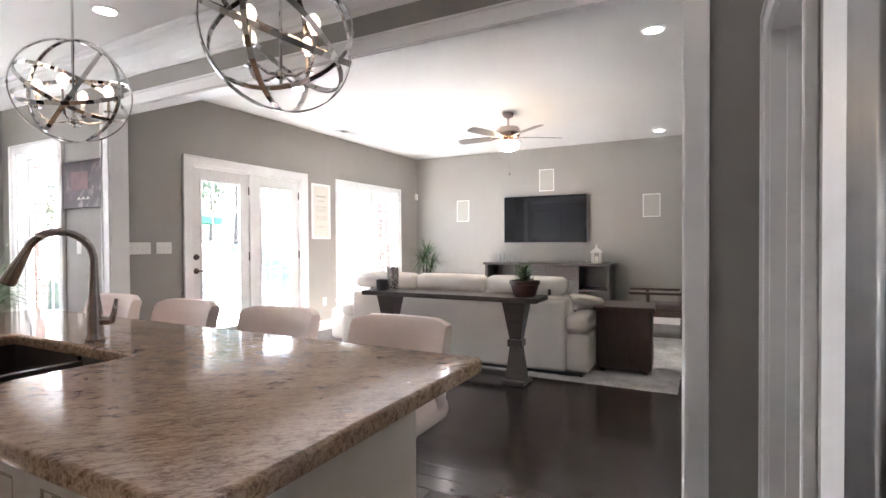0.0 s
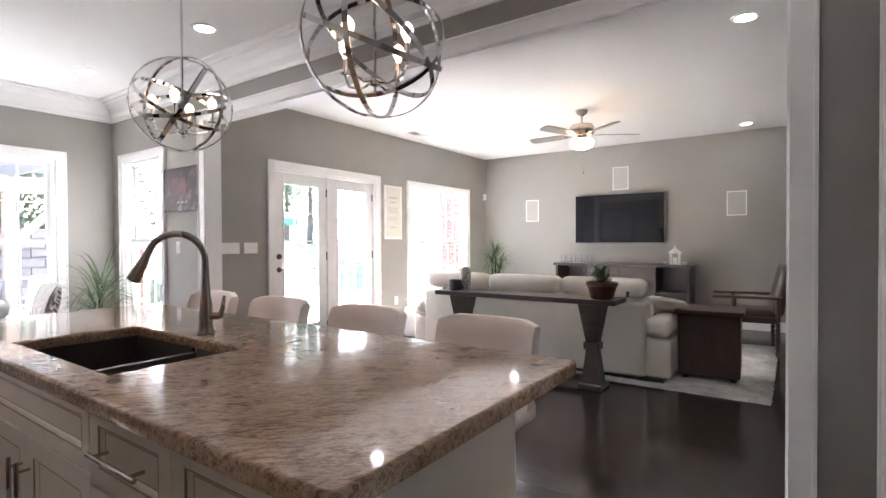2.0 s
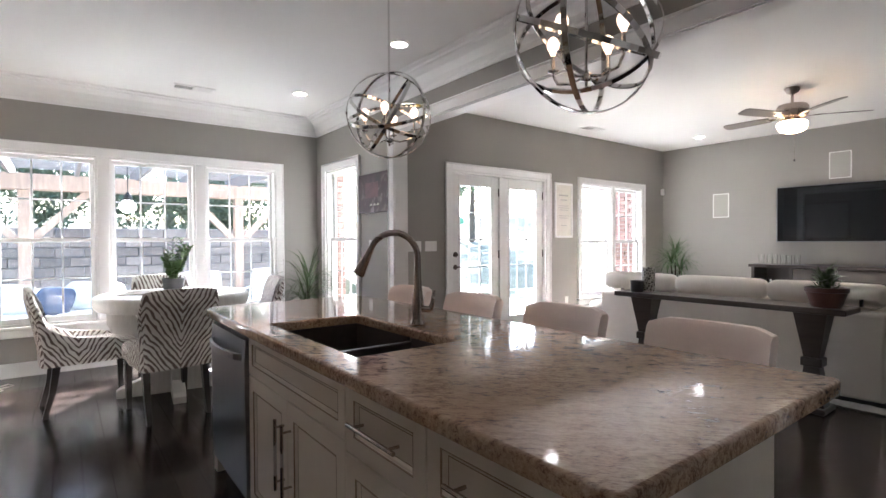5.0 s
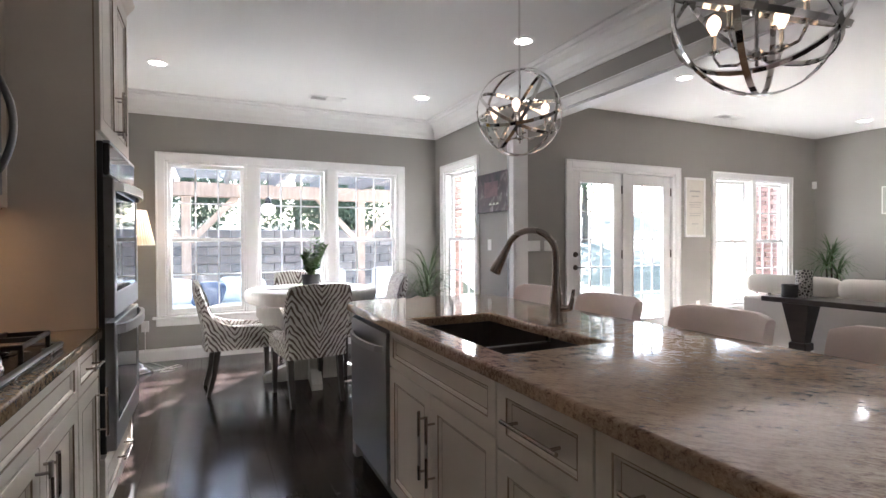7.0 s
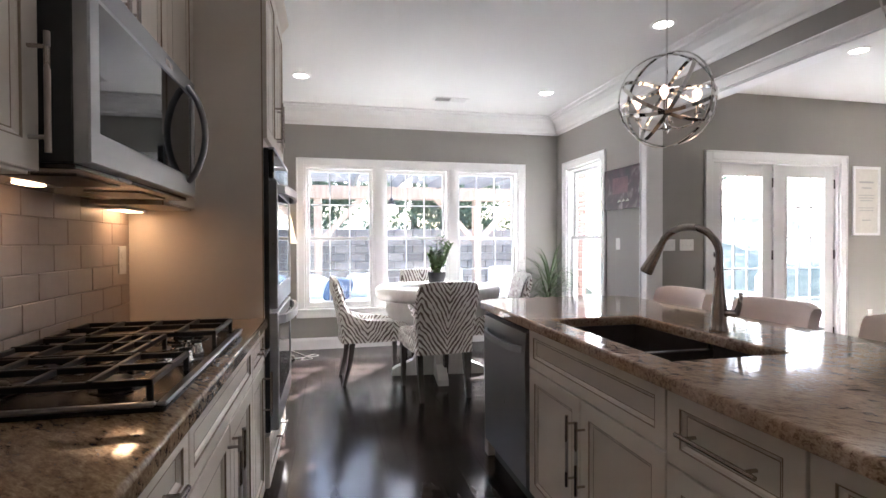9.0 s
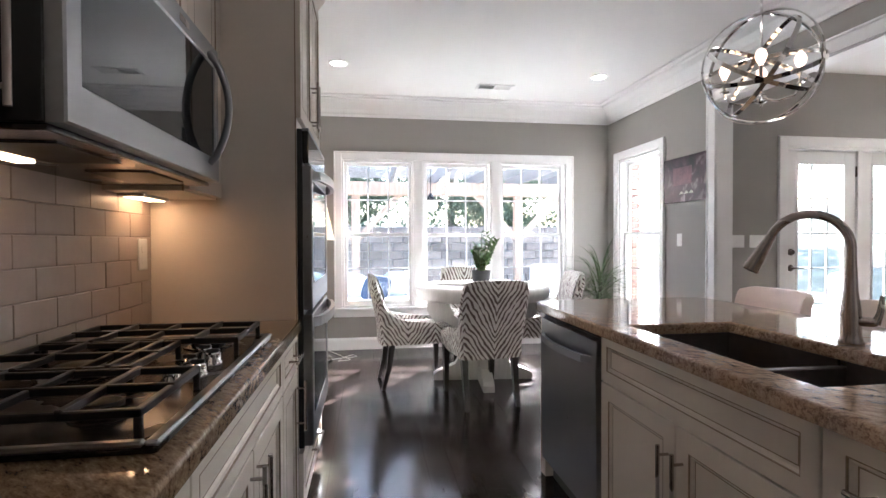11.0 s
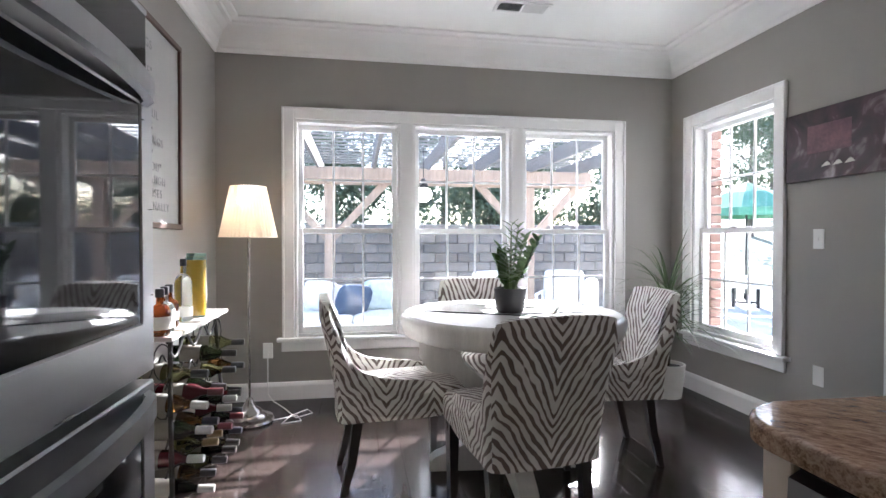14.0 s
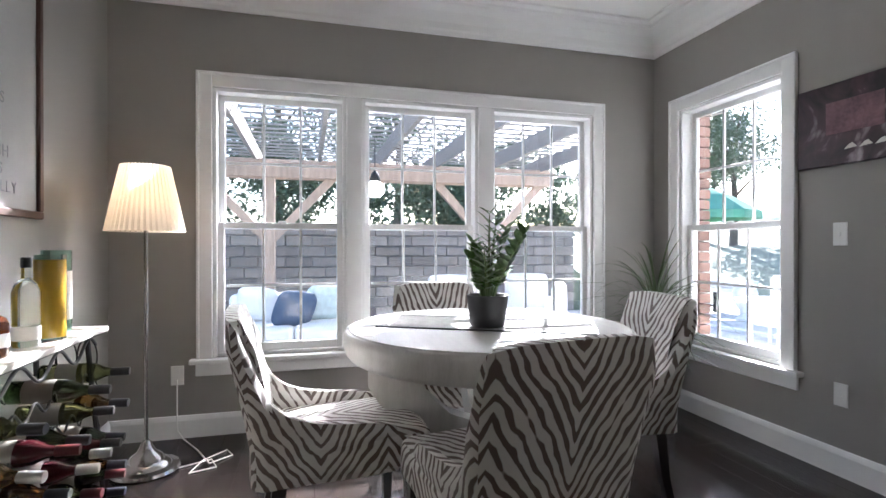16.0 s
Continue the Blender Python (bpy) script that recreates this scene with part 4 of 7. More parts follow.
# oven tower
TX0, TX1, TY = -4.81, -4.012, -0.862
OW = TX1 - TX0
tower = cabinet("oven_cabinet", "tall cream glazed cabinet holding the double oven", (TX1, TY, 0), 180, OW, TY - YL - 0.002, 0.10, 2.50, [
    ("drawer", 0, OW, 0.105, 0.345, ("h", OW / 2, 0.235, 0.26)),
    ("door", 0, OW / 2, 1.70, 2.47, ("v", OW / 2 - 0.035, 1.85, 0.22)), ("door", OW / 2, OW, 1.70, 2.47, ("v", OW / 2 + 0.035, 1.85, 0.22))])
bm = B()
prism(bm, [(0.0, 2.47), (-0.012, 2.47), (-0.016, 2.50), (-0.05, 2.545), (-0.055, 2.56), (0.0, 2.56)], "x", -0.0, OW + 0.02)
prism(bm, [(OW, 2.47), (OW + 0.012, 2.47), (OW + 0.016, 2.50), (OW + 0.05, 2.545), (OW + 0.055, 2.56), (OW, 2.56)], "y", 0.0, 0.545)
box(bm, (0, 0, 2.50), (OW, 0.548, 2.56))
part("cornice", bm, cabinet_paint, tower)

oven = thing("double_oven", "stainless double wall oven with dark glass doors", "oven", (TX1, TY, 0), 180)
part("trim_frame", boxes(((0.020, -0.022, 0.355), (OW - 0.020, 0.0, 1.665)), bev=0.003), black_plastic, oven, "black oven side trim")
part("control_panel", boxes(((0.022, -0.046, 1.525), (OW - 0.022, -0.022, 1.66)), bev=0.004), black_gloss, oven, "black glass control panel")
part("panel_strip", boxes(((0.022, -0.048, 1.655), (OW - 0.022, -0.022, 1.668)), bev=0.002), stainless, oven)
for nm, za, zb in (("upper_door", 0.925, 1.515), ("lower_door", 0.365, 0.905)):
    a, b = 0.024, OW - 0.024
    bm = ring_frame(B(), (a, b, za, zb), (a + 0.058, b - 0.058, za + 0.105, zb - 0.055), -0.022, -0.058)
    d = part(nm, bm, stainless, oven)
    part("window", boxes(((a + 0.0582, -0.055, za + 0.1052), (b - 0.0582, -0.030, zb - 0.0552))), oven_glass, d, "dark reflective oven glass")
    bm = B()
    tube(bm, [(a + 0.03 + (b - a - 0.06) * k / 16, -0.058 - 0.052 * math.sin(math.pi * k / 16) ** 0.55 if 0 < k < 16 else -0.05, zb - 0.035) for k in range(17)], 0.015, 10, flat=(0.040, 0.018), up=lambda i: Vector((0, 1, 0)))
    part("handle", bm, stainless, d, "wide bowed stainless handle")

# refrigerator beside the doorway
fr = thing("refrigerator", "stainless steel refrigerator in a cabinet enclosure", "refrigerator", (XR - 0.001, 0.745, 0), -90)
part("case", boxes(((0.0, 0.0, 0.02), (0.82, 0.005, 1.80)), bev=0.0), black_plastic, fr)
part("door", boxes(((0.0, -0.045, 0.62), (0.408, -0.001, 1.80)), bev=0.008), stainless_side, fr)
part("door", boxes(((0.412, -0.045, 0.62), (0.82, -0.001, 1.80)), bev=0.008), stainless_side, fr)
part("freezer_drawer", boxes(((0.0, -0.045, 0.04), (0.82, -0.001, 0.61)), bev=0.008), stainless_side, fr)
for hx in (0.37, 0.45):
    part("handle", tube(B(), [(hx, -0.045, 0.75), (hx, -0.085, 0.78), (hx, -0.085, 1.55), (hx, -0.045, 1.58)], 0.011, 10), stainless, fr, "steel door handle", True)
part("side_panel", boxes(((-0.255, -0.029, 0), (-0.04, 0.0, 2.45)), bev=0.003), trim_paint, fr, "pale painted enclosure panel")

# wall plates


def plate(name, loc, rz, kind, gang=1, label=""):
    """A plate facing local -y."""
    root = thing(name, label or ("white wall plate with %s" % ("rocker switches" if kind == "switch" else "a double socket")), "switch" if kind == "switch" else "socket", loc, rz)
    w = 0.036 + 0.023 * (gang - 1)
    part("cover", boxes(((-w, -0.006, -0.058), (w, -0.0005, 0.058)), bev=0.003), white_plastic, root)
    for g in range(gang):
        x = (g - (gang - 1) / 2) * 0.046
        if kind == "switch":
            part("rocker", boxes(((x - 0.006, -0.012, -0.011), (x + 0.006, -0.005, 0.013)), bev=0.002), white_plastic, root)
        else:
            for z in (-0.02, 0.02):
                s = part("socket", lathe(B(), [(0, -0.002), (0.016, -0.002), (0.016, 0.001), (0, 0.001)], 16), white_plastic, root)
                s.matrix_basis = pose(x, -0.006, z, 90)
    return root


plate("light_switch", (-6.177, YR, 1.208), 0, "switch")
plate("wall_socket", (-6.172, YR, 0.405), 0, "socket", label="white blank wall plate low on the wall")
plate("wall_socket", (XN, -1.055, 0.375), 90, "socket")
plate("light_switch", (XF, 2.745, 1.193), 90, "switch", 4)
plate("light_switch", (XF, 2.985, 1.193), 90, "switch", 3)
plate("wall_socket", (XF, 5.36, 0.40), 90, "socket")
plate("wall_socket", (-3.93, YL + 0.012, 1.16), 180, "socket")

# pendant lamps over the island


def orb_pendant(x, y, zc, R, tilt):
    root = thing("pendant_lamp", "chrome orb pendant lamp with candle bulbs, lit", "pendant lamp", (x, y, zc), tilt, group="pendants over the island")
    part("rod", tube(B(), [(0, 0, -0.15), (0, 0, CEIL - zc - 0.02)], 0.0055, 8), chrome, root, smooth=True)
    part("canopy", lathe(B(), [(0, CEIL - zc - 0.001), (0.062, CEIL - zc - 0.001), (0.062, CEIL - zc - 0.008), (0.05, CEIL - zc - 0.022), (0.012, CEIL - zc - 0.03), (0, CEIL - zc - 0.03)], 24), chrome, root, smooth=True)
    for i, (ax, ang, rr) in enumerate([((1, 0, 0), 90, 1.0), ((1, 0, 0), 90, 0.985), ((1, 0.35, 0), 28, 0.97), ((0.2, 1, 0), 38, 0.955), ((1, -0.8, 0), 62, 0.94)]):
        m = Matrix.Rotation(radians(i * 47 if i < 2 else 0), 3, "Z") @ Matrix.Rotation(radians(ang), 3, Vector(ax).normalized())
        n = 48
        bm = B()
        pts = [m @ Vector((R * rr * math.cos(2 * math.pi * k / n), R * rr * math.sin(2 * math.pi * k / n), 0)) for k in range(n)]
        tube(bm, pts, 0, loop=True, flat=(0.018, 0.005), up=lambda k, pts=pts: pts[k].normalized())
        part("ring", bm, chrome, root, smooth=False)
        for k in (0, n // 2):
            bm = lathe(B(), [(0, -0.006), (0.006, -0.004), (0.006, 0.004), (0, 0.006)], 8)
            s = part("rivet", bm, chrome, root)
            s.location = pts[k]
    part("hub", lathe(B(), [(0, -0.175), (0.006, -0.17), (0.006, -0.155), (0.022, -0.15), (0.024, -0.135), (0.010, -0.12), (0, -0.115)], 16), chrome, root, smooth=True)
    for k in range(4):
        a = math.pi / 2 * k + 0.5
        c, s = math.cos(a), math.sin(a)
        arm = part("arm", tube(B(), [(0.015 * c, 0.015 * s, -0.138), (0.06 * c, 0.06 * s, -0.15), (0.12 * c, 0.12 * s, -0.135), (0.14 * c, 0.14 * s, -0.10), (0.14 * c, 0.14 * s, -0.085)], 0.005, 8), chrome, root, smooth=True)
        part("candle_cup", lathe(B(), [(0, -0.09), (0.018, -0.088), (0.020, -0.083), (0.0075, -0.078), (0.0075, -0.03), (0, -0.03)], 12, (0.14 * c, 0.14 * s, 0)), chrome, arm, smooth=True)
        part("bulb", lathe(B(), [(0, -0.03), (0.008, -0.028), (0.011, -0.018), (0.020, -0.002), (0.0225, 0.014), (0.017, 0.030), (0.006, 0.040), (0, 0.042)], 14, (0.14 * c, 0.14 * s, 0)), bulb_glow, arm, "lit frosted bulb", True)
    return root


orb_pendant(-3.90, 1.13, 1.957, 0.240, 20)
orb_pendant(-2.555, 1.11, 1.952, 0.262, 65)

# bar stools


def bar_stool():
    root = thing("bar_stool", "blush white leather bar stool with curved back", "stool", (-2.42, 1.66, 0), 0, "bar stools at the island")
    # local: sitter faces -y
    bm = B()
    n = 14
    rows = []
    for side in (0, 1):
        for j, z in enumerate((0.62, 0.68, 0.78, 0.885, 0.94, 0.955)):
            ring = []
            for i in range(n + 1):
                a = -1 + 2 * i / n
                depth = 0.040 * a * a * (1 + 0.8 * (0.955 - z) * 3) + 0.09 * max(0, abs(a) - 0.8) * (0.955 - z) * 4
                t = 0.030 if j not in (0, 5) else 0.018
                lift = -0.018 * max(0, abs(a) - 0.75) / 0.25 if j >= 4 else 0
                ring.append(bm.verts.new((0.212 * a, 0.07 + 0.05 * (z - 0.62) - depth + (t if side else -t), z + lift)))
            rows.append(ring)
    h = len(rows) // 2
    for s in (0, 1):
        for a, b in zip(rows[s * h:(s + 1) * h], rows[s * h + 1:(s + 1) * h]):
            for i in range(n):
                bm.faces.new((a[i], a[i + 1], b[i + 1], b[i]))
    for a, b in ((rows[0], rows[h]), (rows[h - 1], rows[-1])):
        for i in range(n):
            bm.faces.new((a[i], a[i + 1], b[i + 1], b[i]))
    for e in (0, n):
        for j in range(h - 1):
            bm.faces.new((rows[j][e], rows[j + 1][e], rows[h + j + 1][e], rows[h + j][e]))
    part("backrest", bm, stool_leather, root, smooth=True)
    bm = B()
    soft_box(bm, (-0.205, -0.32, 0.585), (0.205, 0.075, 0.685), 0.04, 0.012)
    part("seat", bm, stool_leather, root, smooth=True)
    bm = lathe(B(), [(0, 0.0), (0.22, 0.0), (0.22, 0.006), (0.19, 0.016), (0.05, 0.026), (0.03, 0.05), (0.03, 0.585), (0, 0.585)], 28, (0, -0.13, 0))
    part("pedestal", bm, chrome, root, "chrome pedestal base", True)
    part("footrest", tube(B(), [(0.13 * math.cos(a) * 1.0, -0.13 - 0.15 * math.sin(a), 0.28) for a in [math.pi * k / 12 for k in range(13)]], 0.009, 8), chrome, root, "chrome footrest", True)
    return root


st = bar_stool()
st.matrix_basis = pose(-2.31, 1.42, 0)
for x in (-2.94, -3.575, -4.20):
    copy_thing(st, pose(x, 1.42, 0))

# ---- breakfast nook ----
leg_black = surface("leg_black", (0.018, 0.014, 0.013), 0.3, vary=0.2, bump=0.02)
nail_metal = surface("nail_metal", (0.30, 0.26, 0.22), 0.35, 1.0, bump=0.0)


def dining_chair():
    root = thing("dining_chair", "upholstered dining chair in brown and white zebra print", "chair", (0, 0, 0), 0, "chairs round the nook table")
    # local: the sitter faces +x, width along y
    bm = B()
    nu, nv = 72, 12
    BW, DEEP = 0.198, 0.44
    FALL = [(0.0, 0.907), (0.006, 0.897), (0.012, 0.85), (0.019, 0.77), (0.030, 0.69), (0.050, 0.628), (0.09, 0.582), (0.16, 0.554), (0.25, 0.540), (0.36, 0.532), (0.44, 0.515)]

    def split(s):
        # s in -1..1 along the U: a flat back, a rounded corner, then straight sides
        a = abs(s)
        return (a / 0.36, 0.0) if a < 0.36 else (1.0, (a - 0.36) / 0.64)

    def plan(s):
        w, t = split(s)
        if t == 0:
            return Vector((-0.275 - 0.010 * (1 - w * w), math.copysign(BW * w * 0.93, s)))
        return Vector((-0.275 + DEEP * t ** 1.6, math.copysign(BW * (0.93 + 0.07 * min(1, t * 9) ** 0.5), s)))

    def top(s):
        w, t = split(s)
        if t == 0:
            return 0.920 - 0.013 * w ** 4
        d = DEEP * t ** 1.6
        for (d0, z0), (d1, z1) in zip(FALL, FALL[1:]):
            if d <= d1 + 1e-6:
                return z0 + (z1 - z0) * (d - d0) / (d1 - d0)
        return FALL[-1][1]

    grids = []
    for side in (1, -1):
        g = []
        for i in range(nu + 1):
            s = -1 + 2 * i / nu
            p, q = plan(max(-1, s - 0.02)), plan(min(1, s + 0.02))
            tan = (q - p).normalized()
            nor = Vector((-tan.y, tan.x))
            row = []
            zt = top(s)
            for j in range(nv + 1):
                v = j / nv
                z = 0.365 + (zt - 0.365) * v
                th = (0.042 if abs(s) < 0.36 else 0.032 + 0.010 * max(0, 1 - (abs(s) - 0.36) / 0.2)) * (1 - 0.55 * max(0, v - 0.85) / 0.15) * (1 - 0.4 * max(0, abs(s) - 0.9) / 0.1)
                c = plan(s) + nor * th * (-side)
                lean = 0.25 * max(0, z - 0.45) ** 1.25
                flare = 1 + 0.36 * max(0, z - 0.45)
                row.append(bm.verts.new((c.x - lean, c.y * flare, z + (0.008 if j == nv else 0))))
            g.append(row)
        grids.append(g)
    for g in grids:
        for i in range(nu):
            for j in range(nv):
                bm.faces.new((g[i][j], g[i + 1][j], g[i + 1][j + 1], g[i][j + 1]))
    a, b = grids
    for i in range(nu):
        for j in (0, nv):
            bm.faces.new((a[i][j], a[i + 1][j], b[i + 1][j], b[i][j]))
    for i in (0, nu):
        for j in range(nv):
            bm.faces.new((a[i][j], a[i][j + 1], b[i][j + 1], b[i][j]))
    edge = [Vector(grids[0][i][nv].co) for i in range(nu + 1)]
    lowe = [Vector(grids[0][i][0].co) for i in range(nu + 1)]
    part("backrest", bm, zebra_linen, root, "zebra print shell back with low arms", True)
    bm = B()
    soft_box(bm, (-0.235, -0.226, 0.362), (0.290, 0.226, 0.502), 0.035, 0.016)
    part("seat", bm, zebra_linen, root, smooth=True)
    bm = B()
    for line in (edge, lowe):
        for p, q in zip(line, line[1:]):
            n = max(1, int((q - p).length / 0.019))
            for k in range(n):
                c = p.lerp(q, k / n)
                out = Vector((c.x + 0.05, c.y, 0)).normalized()
                up = -0.020 if line is edge else 0.012
                bmesh.ops.create_icosphere(bm, subdivisions=1, radius=0.0052, matrix=Matrix.Translation(c + out * 0.004 + Vector((0, 0, up))))
    part("nailhead_trim", bm, nail_metal, root, "row of dull bronze nailheads")["kind"] = "stuff"
    for sx, sy in ((-1, -1), (-1, 1), (1, -1), (1, 1)):
        bm = B()
        x0, y0 = (-0.225 if sx < 0 else 0.215), sy * 0.195
        x1 = -0.300 if sx < 0 else 0.215
        rings = []
        for z, x, w in ((0.385, x0, 0.024), (0.17, x0 + (x1 - x0) * 0.4, 0.019), (0.0, x1, 0.0145)):
            rings.append([bm.verts.new((x + a * w, y0 + b * w, z)) for a, b in ((-1, -1), (1, -1), (1, 1), (-1, 1))])
        for r, q in zip(rings, rings[1:]):
            for k in range(4):
                bm.faces.new((r[k], r[(k + 1) % 4], q[(k + 1) % 4], q[k]))
        bm.faces.new(rings[0])
        bm.faces.new(rings[-1])
        part("leg", bm, leg_black, root, "tapered black wooden leg")
    return root


ch = dining_chair()
ch.matrix_basis = pose(-5.707, 0.262, 0, 0, 0, 188)
copy_thing(ch, pose(-6.205, -0.175, 0, 0, 0, 94))
copy_thing(ch, pose(-6.295, 0.915, 0, 0, 0, -94))
copy_thing(ch, pose(-6.86, 0.44, 0, 0, 0, 0))

# round pedestal table
TZ = 0.825
table = thing("pedestal_table", "round whitewashed wooden pedestal dining table", "table", (-6.215, 0.412, 0))
part("tabletop", lathe(B(), [(0, TZ - 0.020), (0.562, TZ - 0.020), (0.562, TZ - 0.006), (0.556, TZ), (0, TZ)], 64), white_wash, table, smooth=True)
part("apron", lathe(B(), [(0.50, TZ - 0.112), (0.548, TZ - 0.112), (0.562, TZ - 0.104), (0.572, TZ - 0.090), (0.582, TZ - 0.050), (0.580, TZ - 0.022), (0.572, TZ - 0.008), (0.563, TZ - 0.004), (0.563, TZ - 0.030), (0.50, TZ - 0.030)], 64), white_wash, table, "deep rounded table edge", True)
part("column", boxes(((-0.05, -0.05, 0.10), (0.05, 0.05, TZ - 0.02)), bev=0.012, seg=2), white_wash, table)
for k in range(4):
    bm = B()
    prism(bm, [(0.30, TZ - 0.04), (0.485, TZ - 0.04), (0.485, 0.60), (0.44, 0.53), (0.30, 0.42), (0.20, 0.33), (0.19, 0.24), (0.24, 0.14), (0.40, 0.075), (0.43, 0.05), (0.43, 0.0), (0.045, 0.0), (0.045, 0.44), (0.16, 0.48), (0.25, 0.56), (0.29, 0.66)], "y", -0.045, 0.045)
    bmesh.ops.rotate(bm, verts=bm.verts, matrix=Matrix.Rotation(radians(90 * k - 6), 3, "Z"))
    part("leg", bm, white_wash, table, "shaped whitewashed pedestal panel")
cloth_grey = surface("cloth_grey", (0.30, 0.29, 0.27), 0.85, vary=0.2, scale=20, bump=0.2, bump_scale=300)
bm = B()
box(bm, (-0.42, -0.16, 0), (0.42, 0.16, 0.004), 0.0015, 1)
runner = solo("table_runner", bm, cloth_grey, "grey woven runner laid across the table", "table runner")
for sy in (-1, 1):
    part("hem", boxes(((-0.425, sy * 0.163 - 0.006, 0), (0.425, sy * 0.163 + 0.006, 0.0055)), bev=0.0015), black_plastic, runner, "dark stitched hem")
runner.matrix_basis = pose(-6.215, 0.412, TZ, 0, 0, 62)

# plants
leaf_zz = surface("leaf_zz", (0.10, 0.18, 0.058), 0.28, vary=0.35, scale=9, bump=0.05)
leaf_spike = surface("leaf_spike", (0.085, 0.125, 0.055), 0.4, vary=0.35, scale=6, bump=0.05)
leaf_mix = surface("leaf_mix", (0.055, 0.10, 0.035), 0.45, vary=0.4, scale=9, bump=0.05)
stem_green = surface("stem_green", (0.10, 0.15, 0.05), 0.5, vary=0.2, bump=0.0)
pot_dark = surface("pot_dark", (0.045, 0.045, 0.048), 0.5, vary=0.15, scale=8, bump=0.06)
pot_white = surface("pot_white", (0.62, 0.61, 0.58), 0.45, vary=0.06, bump=0.04)
pot_clay = surface("pot_clay", (0.085, 0.035, 0.026), 0.35, vary=0.25, scale=9, bump=0.06)
soil = surface("soil", (0.03, 0.022, 0.016), 0.95, vary=0.4, scale=60, bump=0.6)


def blade(bm, root, tip_dir, length, width, droop, n=5, cup=0.25):
    """A pointed leaf that bends under its weight."""
    d = Vector(tip_dir).normalized()
    side = d.cross(Vector((0, 0, 1)))
    side = side.normalized() if side.length > 1e-3 else Vector((1, 0, 0))
    p = Vector(root)
    rows = []
    for i in range(n + 1):
        t = i / n
        w = width * (math.sin(math.pi * min(0.97, 0.12 + t * 0.86)) ** 0.8) * (1 - t * 0.35)
        if i == n:
            w = 0.0006
        nrm = side.cross(d).normalized()
        rows.append([bm.verts.new(p - side * w / 2 + nrm * cup * w * 0.5), bm.verts.new(p), bm.verts.new(p + side * w / 2 + nrm * cup * w * 0.5)])
        p = p + d * (length / n)
        d = (d + Vector((0, 0, -droop * (0.4 + t)))).normalized()
        side = (side - d * side.dot(d)).normalized()
    for a, b in zip(rows, rows[1:]):
        bm.faces.new((a[0], a[1], b[1], b[0]))
        bm.faces.new((a[1], a[2], b[2], b[1]))


rnd = random.Random(4)
zz = thing("potted_plant", "glossy green leafy plant in a charcoal pot", "plant", (-6.15, 0.388, TZ + 0.004))
part("pot", lathe(B(), [(0, 0), (0.062, 0), (0.070, 0.01), (0.082, 0.118), (0.082, 0.125), (0.074, 0.125), (0.072, 0.105), (0, 0.105)], 28), pot_dark, zz, "round charcoal pot", True)
part("soil", lathe(B(), [(0, 0.108), (0.071, 0.108), (0.071, 0.104), (0, 0.104)], 20), soil, zz)
for k in range(10):
    a = k * 2.4 + rnd.uniform(-0.3, 0.3)
    tilt = rnd.uniform(0.14, 0.55) if k else 0.05
    L_ = rnd.uniform(0.16, 0.29) if k > 1 else 0.34
    pts = [Vector((0.02 * math.cos(a), 0.02 * math.sin(a), 0.10)) + Vector((math.cos(a) * tilt * t * L_ * (0.7 + 0.5 * t), math.sin(a) * tilt * t * L_ * (0.7 + 0.5 * t), L_ * t)) for t in (0, 0.25, 0.5, 0.75, 1)]
    stem = part("stem", tube(B(), pts, [0.007, 0.006, 0.005, 0.004, 0.002], 6), stem_green, zz, smooth=True)
    for j in range(8):
        t = 0.25 + 0.75 * j / 7
        i = min(3, int(t * 4))
        c = pts[i].lerp(pts[i + 1], t * 4 - i)
        for s in (-1, 1):
            bm = B()
            out = Vector((-math.sin(a) * s + rnd.uniform(-0.3, 0.3), math.cos(a) * s + rnd.uniform(-0.3, 0.3), 0.35 + 0.6 * t))
            blade(bm, c, out, rnd.uniform(0.065, 0.09) * (1.1 - 0.3 * t), 0.046 * (1.1 - 0.3 * t), 0.12, 4)
            part("leaf", bm, leaf_zz, stem, smooth=True)


def spiky(name, label, loc, pot_mat, pot_prof, n, lo, hi, heads, width, seed, mat=leaf_spike):
    r = random.Random(seed)
    root = thing(name, label, "plant", loc)
    part("pot", lathe(B(), pot_prof, 28), pot_mat, root, "", True)
    ztop = pot_prof[-1][1]
    part("soil", lathe(B(), [(0, ztop + 0.006), (pot_prof[-2][0] - 0.001, ztop + 0.006), (0, ztop + 0.001)], 20), soil, root)
    for h, (hx, hy, hz) in enumerate(heads):
        part("stem", tube(B(), [(hx * 0.3, hy * 0.3, ztop), (hx * 0.7, hy * 0.7, (ztop + hz) / 2), (hx, hy, hz)], [0.016, 0.013, 0.010], 8), soil, root)
        for k in range(n // len(heads)):
            a = k * 2.399 + r.uniform(-0.2, 0.2)
            el = r.uniform(-0.15, 1.3)
            bm = B()
            blade(bm, (hx, hy, hz + r.uniform(-0.09, 0.03)), (math.cos(a) * math.cos(el), math.sin(a) * math.cos(el), math.sin(el)), r.uniform(lo, hi), width, r.uniform(0.16, 0.40), 6)
            part("leaf", bm, mat, root)
    return root


spiky("floor_plant", "spiky green dracaena in a white ribbed floor pot", (-7.17, 1.97, 0), pot_white, [(0, 0), (0.095, 0), (0.10, 0.01), (0.125, 0.245), (0.125, 0.255), (0.112, 0.255), (0.110, 0.225), (0, 0.225)], 150, 0.34, 0.60, [(0, 0, 0.68), (0.07, -0.05, 0.55), (-0.05, 0.04, 0.80)], 0.017, 7)

